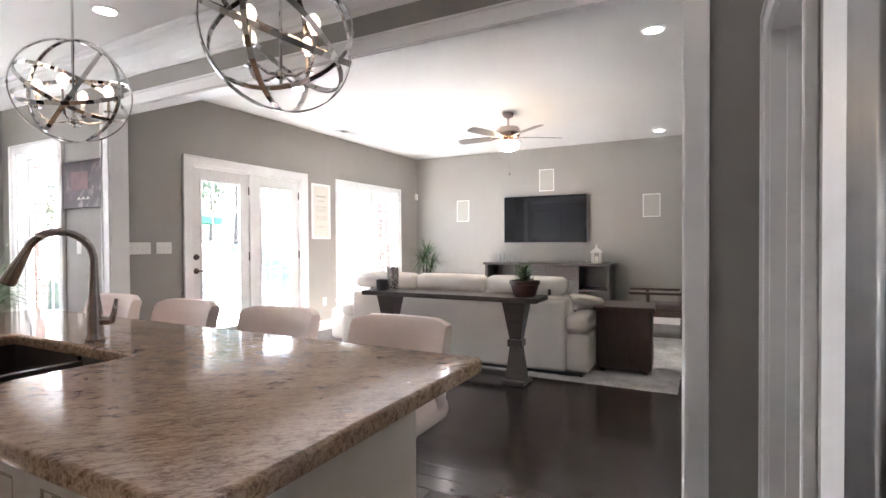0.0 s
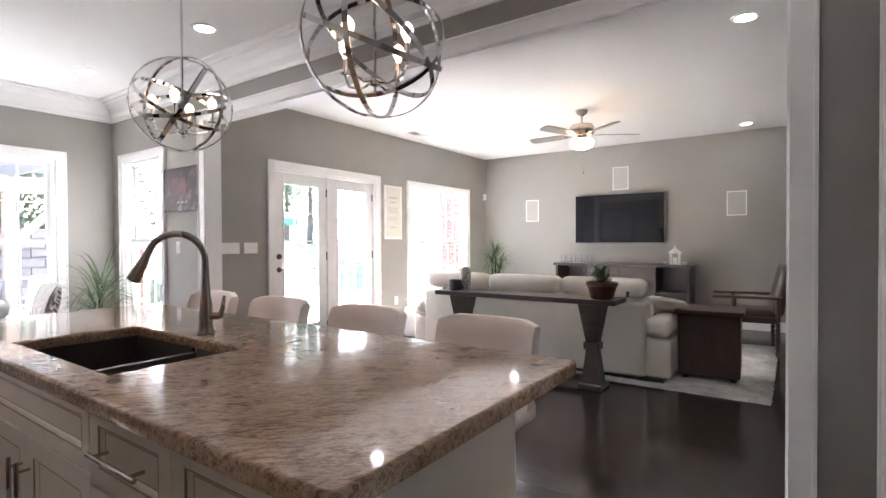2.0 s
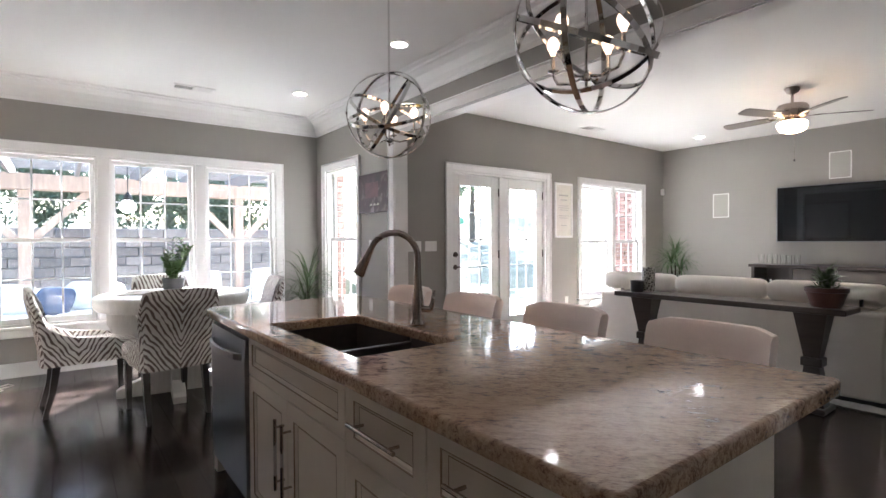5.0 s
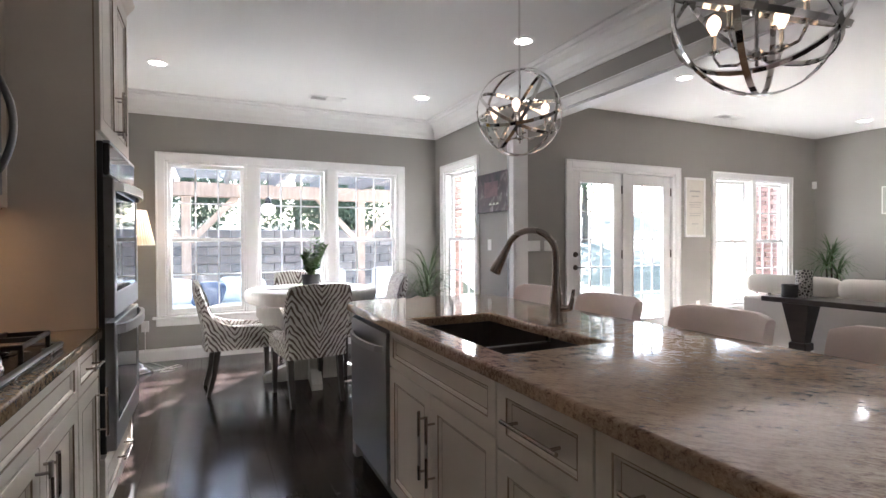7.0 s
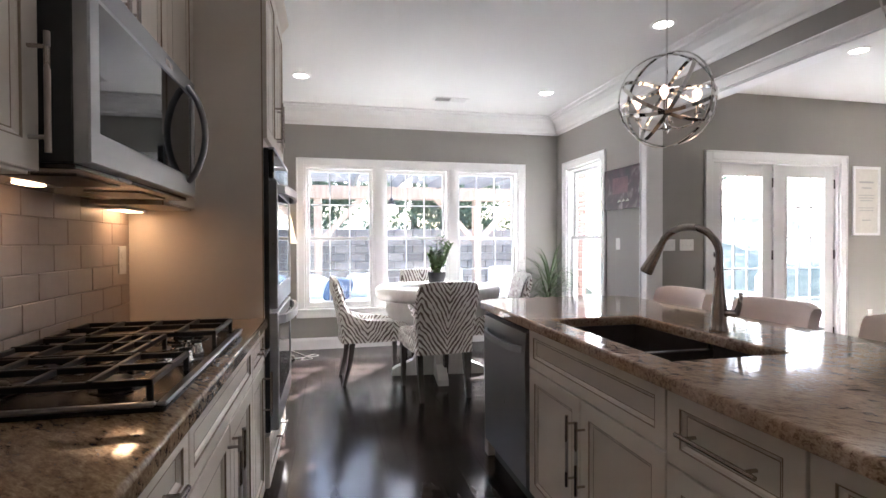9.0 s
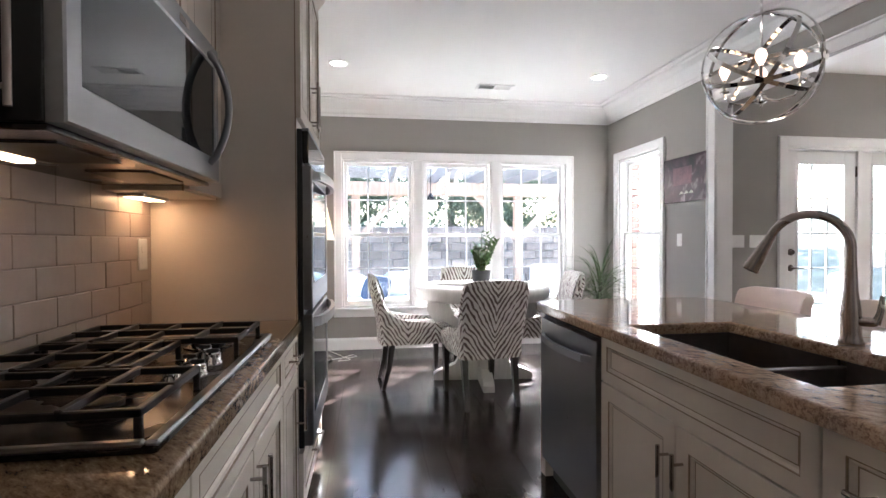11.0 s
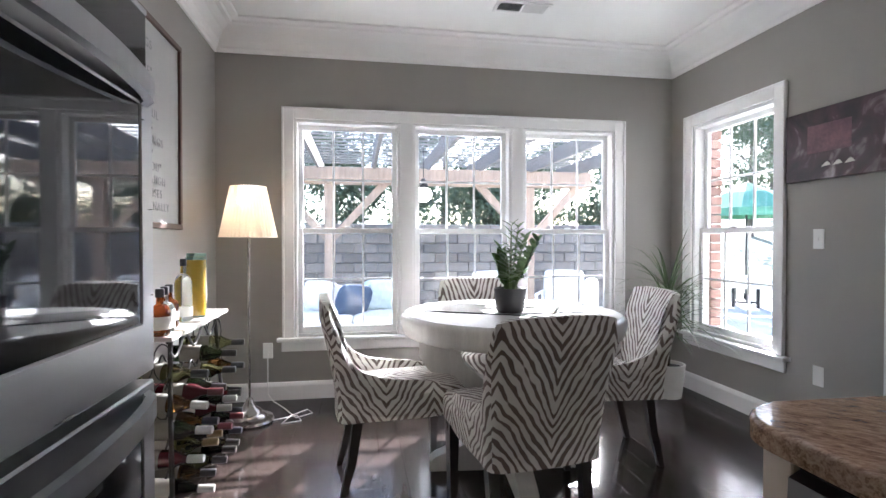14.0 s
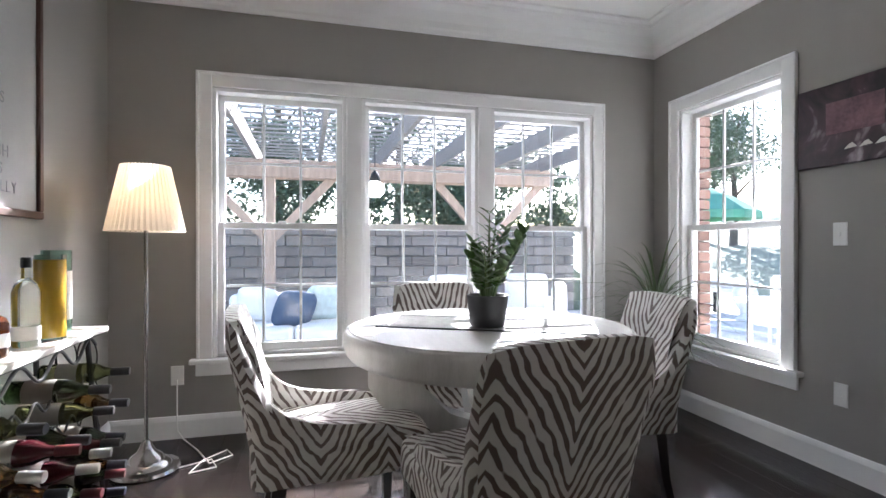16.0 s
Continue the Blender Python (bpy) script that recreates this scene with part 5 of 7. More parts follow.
# floor lamp
shade_m, snt, sb = nodes_of("lamp_shade_cloth")
sb.inputs["Base Color"].default_value = (0.86, 0.80, 0.70, 1)
sb.inputs["Roughness"].default_value = 0.9
str_ = snt.nodes.new("ShaderNodeBsdfTranslucent")
str_.inputs[0].default_value = (0.92, 0.82, 0.68, 1)
smx = snt.nodes.new("ShaderNodeMixShader")
smx.inputs[0].default_value = 0.6
snt.links.new(sb.outputs[0], smx.inputs[1])
snt.links.new(str_.outputs[0], smx.inputs[2])
snt.links.new(smx.outputs[0], snt.nodes["Material Output"].inputs[0])
lamp_steel = surface("lamp_steel", (0.42, 0.40, 0.38), 0.16, 1.0, vary=0.05, bump=0.0)
lamp = thing("floor_lamp", "brushed steel floor lamp with pleated white shade, lit", "floor lamp", (-7.14, -1.10, 0))
part("base", lathe(B(), [(0, 0), (0.155, 0), (0.160, 0.010), (0.152, 0.024), (0.120, 0.032), (0.112, 0.046), (0.085, 0.056), (0.072, 0.080), (0.045, 0.098), (0.030, 0.125), (0.022, 0.150), (0.011, 0.160), (0, 0.160)], 32), lamp_steel, lamp, "stepped round steel base", True)
part("pole", tube(B(), [(0, 0, 0.11), (0, 0, 1.36)], 0.0095, 12), lamp_steel, lamp, smooth=True)
bm = B()
n = 88
rings = []
for r0, z in ((0.182, 1.222), (0.147, 1.39), (0.112, 1.556)):
    rings.append([bm.verts.new(((r0 + (0.0022 if i % 2 else -0.0022)) * math.cos(2 * math.pi * i / n), (r0 + (0.0022 if i % 2 else -0.0022)) * math.sin(2 * math.pi * i / n), z)) for i in range(n)])
for a, b in zip(rings, rings[1:]):
    for i in range(n):
        bm.faces.new((a[i], a[(i + 1) % n], b[(i + 1) % n], b[i]))
part("shade", bm, shade_m, lamp, "pleated white fabric shade")
part("socket", lathe(B(), [(0, 1.30), (0.018, 1.30), (0.018, 1.37), (0, 1.37)], 14), lamp_steel, lamp)
part("bulb", lathe(B(), [(0, 1.37), (0.014, 1.372), (0.018, 1.39), (0.030, 1.42), (0.028, 1.445), (0, 1.46)], 16), glow("lamp_bulb", (1.0, 0.70, 0.39), 3.9), lamp, "warm lit bulb", True)
part("pull_chain", tube(B(), [(0.03, 0.02, 1.33), (0.03, 0.02, 1.19)], 0.0015, 5), chrome, lamp)
part("cord", tube(B(), [(0.05, 0.08, 0.03), (0.02, 0.16, 0.006), (-0.05, 0.30, 0.005), (0.06, 0.34, 0.005), (0.10, 0.22, 0.005), (-0.04, 0.26, 0.009), (-0.16, 0.36, 0.006), (-0.08, 0.40, 0.005), (0.02, 0.30, 0.012), (-0.20, 0.20, 0.006), (-0.40, 0.08, 0.01), (-0.425, 0.045, 0.05), (-0.428, 0.045, 0.35)], 0.0042, 6), white_plastic, lamp, "white electric cord", True)

# wine rack
RX0, RX1, RY0, RY1, RZ = -6.77, -5.87, -1.41, -1.14, 0.80
rack = thing("wine_rack", "black iron wine rack with a pale stone top", "wine rack", ((RX0 + RX1) / 2, (RY0 + RY1) / 2, 0))
marble_top = surface("marble_top", (0.66, 0.62, 0.56), 0.22, vary=0.14, scale=10, fine=60, bump=0.02)
hw_, hd_2 = (RX1 - RX0) / 2, (RY1 - RY0) / 2
part("stone_top", boxes(((-hw_, -hd_2, RZ - 0.022), (hw_, hd_2, RZ)), bev=0.005, seg=2), marble_top, rack, "pale mottled stone top")
for sx in (-1, 1):
    for sy in (-1, 1):
        part("leg", tube(B(), [(sx * (hw_ - 0.11), sy * (hd_2 - 0.045), RZ - 0.022), (sx * (hw_ - 0.075), sy * (hd_2 - 0.035), 0.50), (sx * (hw_ - 0.045), sy * (hd_2 - 0.02), 0.22), (sx * (hw_ - 0.02), sy * (hd_2 - 0.01), 0.0)], 0.0105, 8), black_iron, rack, smooth=True)
for sy in (-1, 1):
    part("top_rail", tube(B(), [(-hw_ + 0.03, sy * (hd_2 - 0.03), RZ - 0.03), (hw_ - 0.03, sy * (hd_2 - 0.03), RZ - 0.03)], 0.006, 6), black_iron, rack)
    part("scroll", tube(B(), [(-hw_ + 0.06 + (2 * hw_ - 0.12) * k / 48, sy * (hd_2 - 0.03), RZ - 0.072 + 0.036 * math.sin(k / 48 * 6 * math.pi)) for k in range(49)], 0.0058, 6), black_iron, rack, "wavy iron scroll", True)
ROWZ = [0.12, 0.245, 0.37, 0.495, 0.62]
for z in ROWZ:
    for sy in (-1, 1):
        pts = [(-hw_ + 0.05 + (2 * hw_ - 0.10) * k / 56, sy * (hd_2 - 0.045), z - 0.026 - 0.024 * math.cos(k / 56 * 12 * math.pi)) for k in range(57)]
        part("bottle_wave", tube(B(), pts, 0.0044, 6), black_iron, rack, "wavy iron bottle rest", True)
for sx in (-1, 1):
    for zc in ((0.68, 0.52, 0.36, 0.20) if sx < 0 else (0.68, 0.52)):
        for yy in (-0.075, 0.0, 0.075):
            xx = sx * (hw_ - 0.065 + 0.06 * (0.68 - zc))
            part("side_hoop", tube(B(), [(xx, yy + 0.037 * math.sin(k / 20 * 2 * math.pi), zc + 0.078 * math.cos(k / 20 * 2 * math.pi)) for k in range(21)], 0.0030, 6), black_iron, rack, "oval iron hoop", True)

glass_tones = [glassy("bottle_green", (0.05, 0.10, 0.03)), glassy("bottle_dark", (0.035, 0.05, 0.03)), glassy("bottle_amber", (0.35, 0.16, 0.04)), surface("bottle_red", (0.045, 0.005, 0.009), 0.2, vary=0.1, bump=0.0), glassy("bottle_pale", (0.40, 0.42, 0.18))]
foils = [surface("foil_white", (0.42, 0.42, 0.40), 0.35, bump=0.0), surface("foil_black", (0.02, 0.02, 0.022), 0.3, bump=0.0), surface("foil_gold", (0.20, 0.15, 0.07), 0.35, 0.7, bump=0.0), surface("foil_red", (0.085, 0.014, 0.016), 0.35, bump=0.0), surface("foil_blue", (0.014, 0.018, 0.028), 0.35, bump=0.0)]
# label paper with the rack's shade put into its colour
label_shaded = surface("label_shaded", (0.17, 0.155, 0.13), 0.7, vary=0.1, scale=20, bump=0.02)
label_paper = surface("label_paper", (0.66, 0.64, 0.58), 0.7, vary=0.06, scale=20, bump=0.02)
rb = random.Random(12)
FLAT = [(0, 0), (0.037, 0), (0.041, 0.006), (0.041, 0.165), (0.037, 0.192), (0.021, 0.222), (0.0155, 0.245), (0.0155, 0.31), (0, 0.31)]
for zi, z in enumerate(ROWZ):
    for k in range(6):
        if zi == 4 and k in (1, 3, 4) or zi == 3 and k == 2:
            continue
        x = (RX0 + RX1) / 2 - hw_ + 0.06 + (2 * hw_ - 0.12) * (k + 0.5) / 6
        g = glass_tones[(k * 3 + zi * 2 + rb.randrange(2)) % 5]
        names = {0: "green glass", 1: "dark glass", 2: "amber glass", 3: "deep red", 4: "pale glass"}[glass_tones.index(g)]
        b_ = thing("wine_bottle", "%s wine bottle lying in the rack" % names, "bottle", (x, RY0 + 0.045 + rb.uniform(0, 0.045), z + 0.006), rb.uniform(-7, 7), "bottles in the wine rack", rx=-90 - rb.uniform(-1, 5))
        part("glass", lathe(B(), FLAT, 18), g, b_, "", True)
        part("foil", lathe(B(), [(0.0162, 0.245), (0.0175, 0.247), (0.0175, 0.310), (0.0160, 0.313), (0, 0.313)], 14), foils[rb.choice((0, 1, 1, 1, 1, 3, 4, 4, 2))], b_, "coloured neck foil", True)
        l0, l1 = 0.045 + rb.uniform(0, 0.02), 0.125 + rb.uniform(0, 0.03)
        part("label", lathe(B(), [(0.0414, l0), (0.0417, l0 + 0.001), (0.0417, l1), (0.0414, l1 + 0.001)], 18, closed=False), label_paper if (k + zi) % 5 == 0 else label_shaded, b_, "paper label", True)
whiskey = glassy("whiskey", (0.40, 0.085, 0.012))
spirit_clear = glassy("spirit_clear", (0.86, 0.90, 0.82))
limoncello = surface("limoncello", (0.72, 0.46, 0.05), 0.25, vary=0.08, bump=0.0)
teal_glass = glassy("teal_glass", (0.45, 0.75, 0.62))


def spirit(name, label, x, y, prof, mat, cap_r, cap_z, lab, lab_r, cap_mat=black_plastic):
    b_ = thing(name, label, "bottle", (x, y, RZ), group="bottles on the rack top")
    wide, tall = (0.90, 1.08) if cap_r > 0.018 else (1.0, 1.17) if cap_r else (1.05, 1.0)
    prof = [(r * wide, z * tall) for r, z in prof]
    cap_r, cap_z, lab_r = cap_r * 0.92, cap_z * tall, lab_r * wide + 0.0004
    lab = lab and (lab[0] * tall, lab[1] * tall)
    part("glass", lathe(B(), prof, 24), mat, b_, "", True)
    if cap_r:
        part("stopper", lathe(B(), [(0, cap_z), (cap_r, cap_z), (cap_r, cap_z + 0.032), (cap_r - 0.003, cap_z + 0.036), (0, cap_z + 0.036)], 16), cap_mat, b_, "black stopper", True)
    if lab:
        part("label", lathe(B(), [(lab_r, lab[0]), (lab_r + 0.0006, lab[0] + 0.001), (lab_r + 0.0006, lab[1]), (lab_r, lab[1])], 24, closed=False), label_paper, b_, "paper label", True)
    return b_


SQ = [(0, 0), (0.040, 0), (0.044, 0.006), (0.044, 0.095), (0.036, 0.112), (0.016, 0.122), (0.014, 0.150), (0, 0.150)]
spirit("liquor_bottle", "amber whiskey bottle with black stopper", -5.91, -1.20, SQ, whiskey, 0.019, 0.148, (0.025, 0.075), 0.0443)
spirit("liquor_bottle", "clear spirit bottle with a broad pale label", -6.02, -1.22, SQ, spirit_clear, 0.019, 0.148, (0.015, 0.090), 0.0443)
spirit("liquor_bottle", "brown whiskey bottle with black stopper", -6.13, -1.24, SQ, whiskey, 0.019, 0.148, (0.03, 0.07), 0.0443)
spirit("liquor_bottle", "tall clear glass bottle with a small label", -6.32, -1.24, [(0, 0), (0.038, 0), (0.041, 0.006), (0.041, 0.16), (0.032, 0.185), (0.014, 0.20), (0.013, 0.235), (0, 0.235)], spirit_clear, 0.017, 0.232, (0.02, 0.06), 0.0413)
CAN = spirit("liquor_canister", "tall glass canister of golden yellow liquor", -6.44, -1.22, [(0, 0), (0.046, 0), (0.047, 0.004), (0.047, 0.315), (0, 0.315)], spirit_clear, 0, 0, None, 0)
liquor = part("liquor", lathe(B(), [(0, 0.012), (0.046, 0.012), (0.0475, 0.016), (0.0475, 0.296), (0, 0.296)], 24), limoncello, CAN, "cloudy golden yellow liquor", True)
spirit("liquor_canister", "tall pale teal canister with clear cap", -6.56, -1.25, [(0, 0), (0.047, 0), (0.047, 0.33), (0, 0.33)], teal_glass, 0, 0, (0.06, 0.25), 0.0473)

# framed sign
frame_wood = surface("frame_wood", (0.075, 0.035, 0.022), 0.45, vary=0.3, scale=5, bump=0.05)
sign_board = surface("sign_board", (0.36, 0.355, 0.34), 0.75, vary=0.05, scale=4, fine=60, bump=0.05)
sign_ink = surface("sign_ink", (0.25, 0.25, 0.25), 0.8, vary=0.1, bump=0.0)
SGX0, SGX1, SGZ0, SGZ1 = -6.79, -5.73, 1.26, 2.315
sign = thing("framed_sign", "large framed white family rules sign", "wall sign", ((SGX0 + SGX1) / 2, YL, (SGZ0 + SGZ1) / 2))
sw_, sh_ = (SGX1 - SGX0) / 2, (SGZ1 - SGZ0) / 2
for nm, lo, hi in (("rail", (-sw_, 0.001, -sh_), (sw_, 0.030, -sh_ + 0.032)), ("rail", (-sw_, 0.001, sh_ - 0.032), (sw_, 0.030, sh_)), ("stile", (-sw_, 0.001, -sh_ + 0.032), (-sw_ + 0.032, 0.030, sh_ - 0.032)), ("stile", (sw_ - 0.032, 0.001, -sh_ + 0.032), (sw_, 0.030, sh_ - 0.032))):
    part(nm, boxes((lo, hi), bev=0.004), frame_wood, sign, "dark brown wooden frame")
part("board", boxes(((-sw_ + 0.03, 0.002, -sh_ + 0.03), (sw_ - 0.03, 0.016, sh_ - 0.03))), sign_board, sign)
for k, line in enumerate(["THINGS", "EST", "PLEASE\"", "POSITIVE", "FORGIVE", "RESPECTFUL", "OTHERS", "OUR BLESSINGS", "GIVE UP", "\"THANK YOU\"", "FUN AND LAUGH", "OUR PROMISES", "UNCONDITIONALLY"]):
    cu = bpy.data.curves.new("writing", "FONT")
    cu.body, cu.size, cu.align_x, cu.extrude, cu.space_character = line, 0.062, "CENTER", 0.0006, 1.25
    cu.materials.append(sign_ink)
    o = new("writing", cu)
    o.parent = sign
    o.matrix_basis = pose(0.0, 0.0172, sh_ - 0.165 - k * 0.0665, 90, 0, 180)

# abstract painting
paint_m, pnt, pb = nodes_of("abstract_paint")
ptc = pnt.nodes.new("ShaderNodeTexCoord")
pno = pnt.nodes.new("ShaderNodeTexNoise")
pno.inputs["Scale"].default_value, pno.inputs["Detail"].default_value, pno.inputs["Distortion"].default_value = 4.5, 6, 1.6
pnt.links.new(ptc.outputs["Object"], pno.inputs["Vector"])
pcr = pnt.nodes.new("ShaderNodeValToRGB")
pcr.color_ramp.elements[0].position, pcr.color_ramp.elements[0].color = 0.36, (0.012, 0.010, 0.013, 1)
pcr.color_ramp.elements[1].position, pcr.color_ramp.elements[1].color = 0.70, (0.34, 0.29, 0.30, 1)
pe = pcr.color_ramp.elements.new(0.56)
pe.color = (0.060, 0.030, 0.040, 1)
pnt.links.new(pno.outputs[0], pcr.inputs[0])
pnt.links.new(pcr.outputs[0], pb.inputs["Base Color"])
pb.inputs["Roughness"].default_value = 0.4
pbu = pnt.nodes.new("ShaderNodeBump")
pbu.inputs["Strength"].default_value = 0.4
pnt.links.new(pno.outputs[0], pbu.inputs["Height"])
pnt.links.new(pbu.outputs[0], pb.inputs["Normal"])
pic = thing("abstract_painting", "dark plum and black abstract canvas painting", "painting", (-6.078, YR, 1.757))
part("canvas", boxes(((-0.305, -0.032, -0.205), (0.305, -0.002, 0.205)), bev=0.003), paint_m, pic)
plum = surface("plum_paint", (0.15, 0.075, 0.090), 0.5, vary=0.5, scale=14, bump=0.4)
bm = B()
box(bm, (-0.15, -0.035, -0.05), (0.12, -0.0325, 0.11), 0.002, 1)
part("paint_block", bm, plum, pic, "muted plum paint block")
bm = B()
for k in range(3):
    prism(bm, [(-0.06 + 0.07 * k, -0.135), (0.0 + 0.07 * k, -0.130), (-0.02 + 0.07 * k, -0.108), (-0.035 + 0.07 * k, -0.112)], "y", -0.035, -0.0325)
part("paint_marks", bm, label_paper, pic, "white paint marks")

# ---- living room ----
console = thing("sofa_table", "dark wooden console table behind the sofa", "console table", (-3.40, 4.04, 0))
part("tabletop", boxes(((-0.89, -0.19, 0.722), (0.89, 0.16, 0.765)), bev=0.008, seg=2), espresso, console)
for sx in (-0.66, 0.66):
    bm = B()
    for z0, z1, w0, w1, d0, d1 in ((0.39, 0.722, 0.050, 0.105, 0.045, 0.09), (0.03, 0.325, 0.085, 0.048, 0.07, 0.045)):
        r0 = [bm.verts.new((sx + a * w0, b * d0 - 0.02, z0)) for a, b in ((-1, -1), (1, -1), (1, 1), (-1, 1))]
        r1 = [bm.verts.new((sx + a * w1, b * d1 - 0.02, z1)) for a, b in ((-1, -1), (1, -1), (1, 1), (-1, 1))]
        for k in range(4):
            bm.faces.new((r0[k], r0[(k + 1) % 4], r1[(k + 1) % 4], r1[k]))
        bm.faces.new(r0)
        bm.faces.new(r1)
    box(bm, (sx - 0.066, -0.083, 0.325), (sx + 0.066, 0.043, 0.39), 0.008, 2)
    box(bm, (sx - 0.10, -0.14, 0.0), (sx + 0.10, 0.12, 0.04), 0.01, 2)
    part("leg", bm, espresso, console, "tapered leg with a block collar")
part("stretcher", boxes(((-0.66, -0.045, 0.045), (0.66, 0.005, 0.095)), bev=0.006), espresso, console)

SFX0, SFX1, SFY = -4.80, -2.40, 4.36
sofa = thing("sofa", "cream leather sectional sofa with raised headrests", "sofa", ((SFX0 + SFX1) / 2, SFY, 0))
hw3 = (SFX1 - SFX0) / 2
bm = B()
soft_box(bm, (-hw3, 0.0, 0.05), (hw3, 0.22, 0.70), 0.03, 0.006)
part("back", bm, cream_leather, sofa, smooth=True)
for k in range(3):
    xa = -hw3 + 2 * hw3 * k / 3 + 0.006
    xb = -hw3 + 2 * hw3 * (k + 1) / 3 - 0.006
    bm = B()
    soft_box(bm, (xa, 0.025, 0.735), (xb, 0.20, 0.905), 0.06, 0.008)
    h = part("headrest", bm, cream_leather, sofa, smooth=True)
    for px in (xa + 0.22, xb - 0.22):
        part("headrest_post", boxes(((px - 0.016, 0.06, 0.69), (px + 0.016, 0.075, 0.76)), bev=0.002), chrome, h, "chrome headrest bracket")
    bm = B()
    soft_box(bm, (xa, 0.20, 0.26), (xb, 0.88, 0.45), 0.05, 0.02)
    part("seat_cushion", bm, cream_leather, sofa, smooth=True)
    bm = B()
    soft_box(bm, (xa, 0.20, 0.44), (xb, 0.34, 0.74), 0.05, 0.02)
    part("back_cushion", bm, cream_leather, sofa, smooth=True)
for sx in (-1, 1):
    a, b = sorted((sx * (hw3 - 0.02), sx * (hw3 + 0.20)))
    bm = B()
    soft_box(bm, (a, 0.05, 0.05), (b, 0.92, 0.40), 0.03, 0.006)
    part("arm_base", bm, cream_leather, sofa, smooth=True)
    bm = B()
    soft_box(bm, (a, 0.02, 0.395), (b, 0.90, 0.575), 0.07, 0.012)
    part("armrest", bm, cream_leather, sofa, "padded cream armrest", True)
bm = B()
soft_box(bm, (-hw3 - 0.62, 0.35, 0.05), (-hw3 - 0.21, 1.45, 0.43), 0.05, 0.015)
part("chaise", bm, cream_leather, sofa, smooth=True)
part("plinth", boxes(((-hw3 + 0.03, 0.02, 0.0), (hw3 + 0.15, 0.85, 0.05))), black_plastic, sofa)
part("recliner_lever", boxes(((hw3 - 0.155, -0.012, 0.745), (hw3 - 0.135, 0.026, 0.80)), bev=0.004), black_plastic, sofa, "black recliner lever")
bm = B()
soft_box(bm, (-0.17, -0.04, -0.13), (0.17, 0.04, 0.13), 0.04, 0.02)
pil = solo("throw_pillow", bm, cream_leather, "cream pillow with dark piping on the sofa arm", "pillow", smooth=True)
pil.matrix_basis = pose(-2.33, 4.78, 0.64, 62, 10, 30)

trunk = thing("side_chest", "dark brown wooden chest used as side table", "chest", (-1.955, 4.90, 0), 3)
part("body", boxes(((-0.24, -0.22, 0.06), (0.24, 0.22, 0.60)), bev=0.006, seg=2), dark_brown_wood, trunk)
part("top", boxes(((-0.27, -0.25, 0.60), (0.27, 0.25, 0.635)), bev=0.006, seg=2), dark_brown_wood, trunk)
for sx in (-1, 1):
    for sy in (-1, 1):
        part("foot", lathe(B(), [(0, 0.022), (0.018, 0.022), (0.032, 0.045), (0.028, 0.065), (0, 0.065)], 14, (sx * 0.19, sy * 0.17, 0)), dark_brown_wood, trunk, "turned bun foot", True)

rug_m = surface("rug_wool", (0.52, 0.50, 0.47), 0.95, spread=((0.30, 0.285, 0.265), (0.68, 0.66, 0.63)), scale=5, fine=35, bump=0.5, bump_scale=120)
bm = B()
nx_, ny_ = 60, 50
rx0, rx1, ry0, ry1 = -4.75, -1.472, 4.27, 6.75
rv = [[None] * (ny_ + 1) for _ in range(nx_ + 1)]
for i in range(nx_ + 1):
    for j in range(ny_ + 1):
        e = min(i, nx_ - i, j, ny_ - j)
        wob = 0.018 * noise.noise((i * 0.7, j * 0.7, 3.0)) if e == 0 else 0
        rv[i][j] = bm.verts.new((rx0 + (rx1 - rx0) * i / nx_ + wob, ry0 + (ry1 - ry0) * j / ny_ + wob, 0.002 + (0.018 + 0.008 * noise.noise((i * 0.9, j * 0.9, 0))) * (1 if e > 0 else 0)))
for i in range(nx_):
    for j in range(ny_):
        bm.faces.new((rv[i][j], rv[i + 1][j], rv[i + 1][j + 1], rv[i][j + 1]))
solo("area_rug", bm, rug_m, "shaggy pale grey and cream patterned rug", "rug", smooth=True)

arm = thing("armchair", "dark turned wood armchair with brown leather seat", "armchair", (-1.76, 6.40, 0), 186)
for sy in (-1, 1):
    for x in (0.14, -0.26):
        prof = [(0.020, 0.0)]
        for k in range(8):
            z = 0.02 + k * 0.05
            prof += [(0.016, z), (0.026, z + 0.025)]
        prof += [(0.022, 0.43), (0.022, 0.62)]
        part("leg", lathe(B(), prof, 12, (x, sy * 0.29, 0)), dark_brown_wood, arm, "bobbin-turned dark leg", True)
    part("armrest", boxes(((-0.30, sy * 0.29 - 0.03, 0.615), (0.35, sy * 0.29 + 0.03, 0.645)), bev=0.01, seg=2), dark_brown_wood, arm)
    part("side_rail", boxes(((-0.26, sy * 0.29 - 0.018, 0.36), (0.30, sy * 0.29 + 0.018, 0.42)), bev=0.005), dark_brown_wood, arm)
bm = B()
soft_box(bm, (-0.26, -0.27, 0.37), (0.33, 0.27, 0.49), 0.045, 0.015)
part("seat", bm, dark_leather, arm, smooth=True)
bm = B()
soft_box(bm, (-0.06, -0.27, -0.28), (0.06, 0.27, 0.28), 0.045, 0.015)
bk = part("backrest", bm, dark_leather, arm, smooth=True)
bk.matrix_basis = pose(-0.31, 0, 0.71, 0, -12, 0)

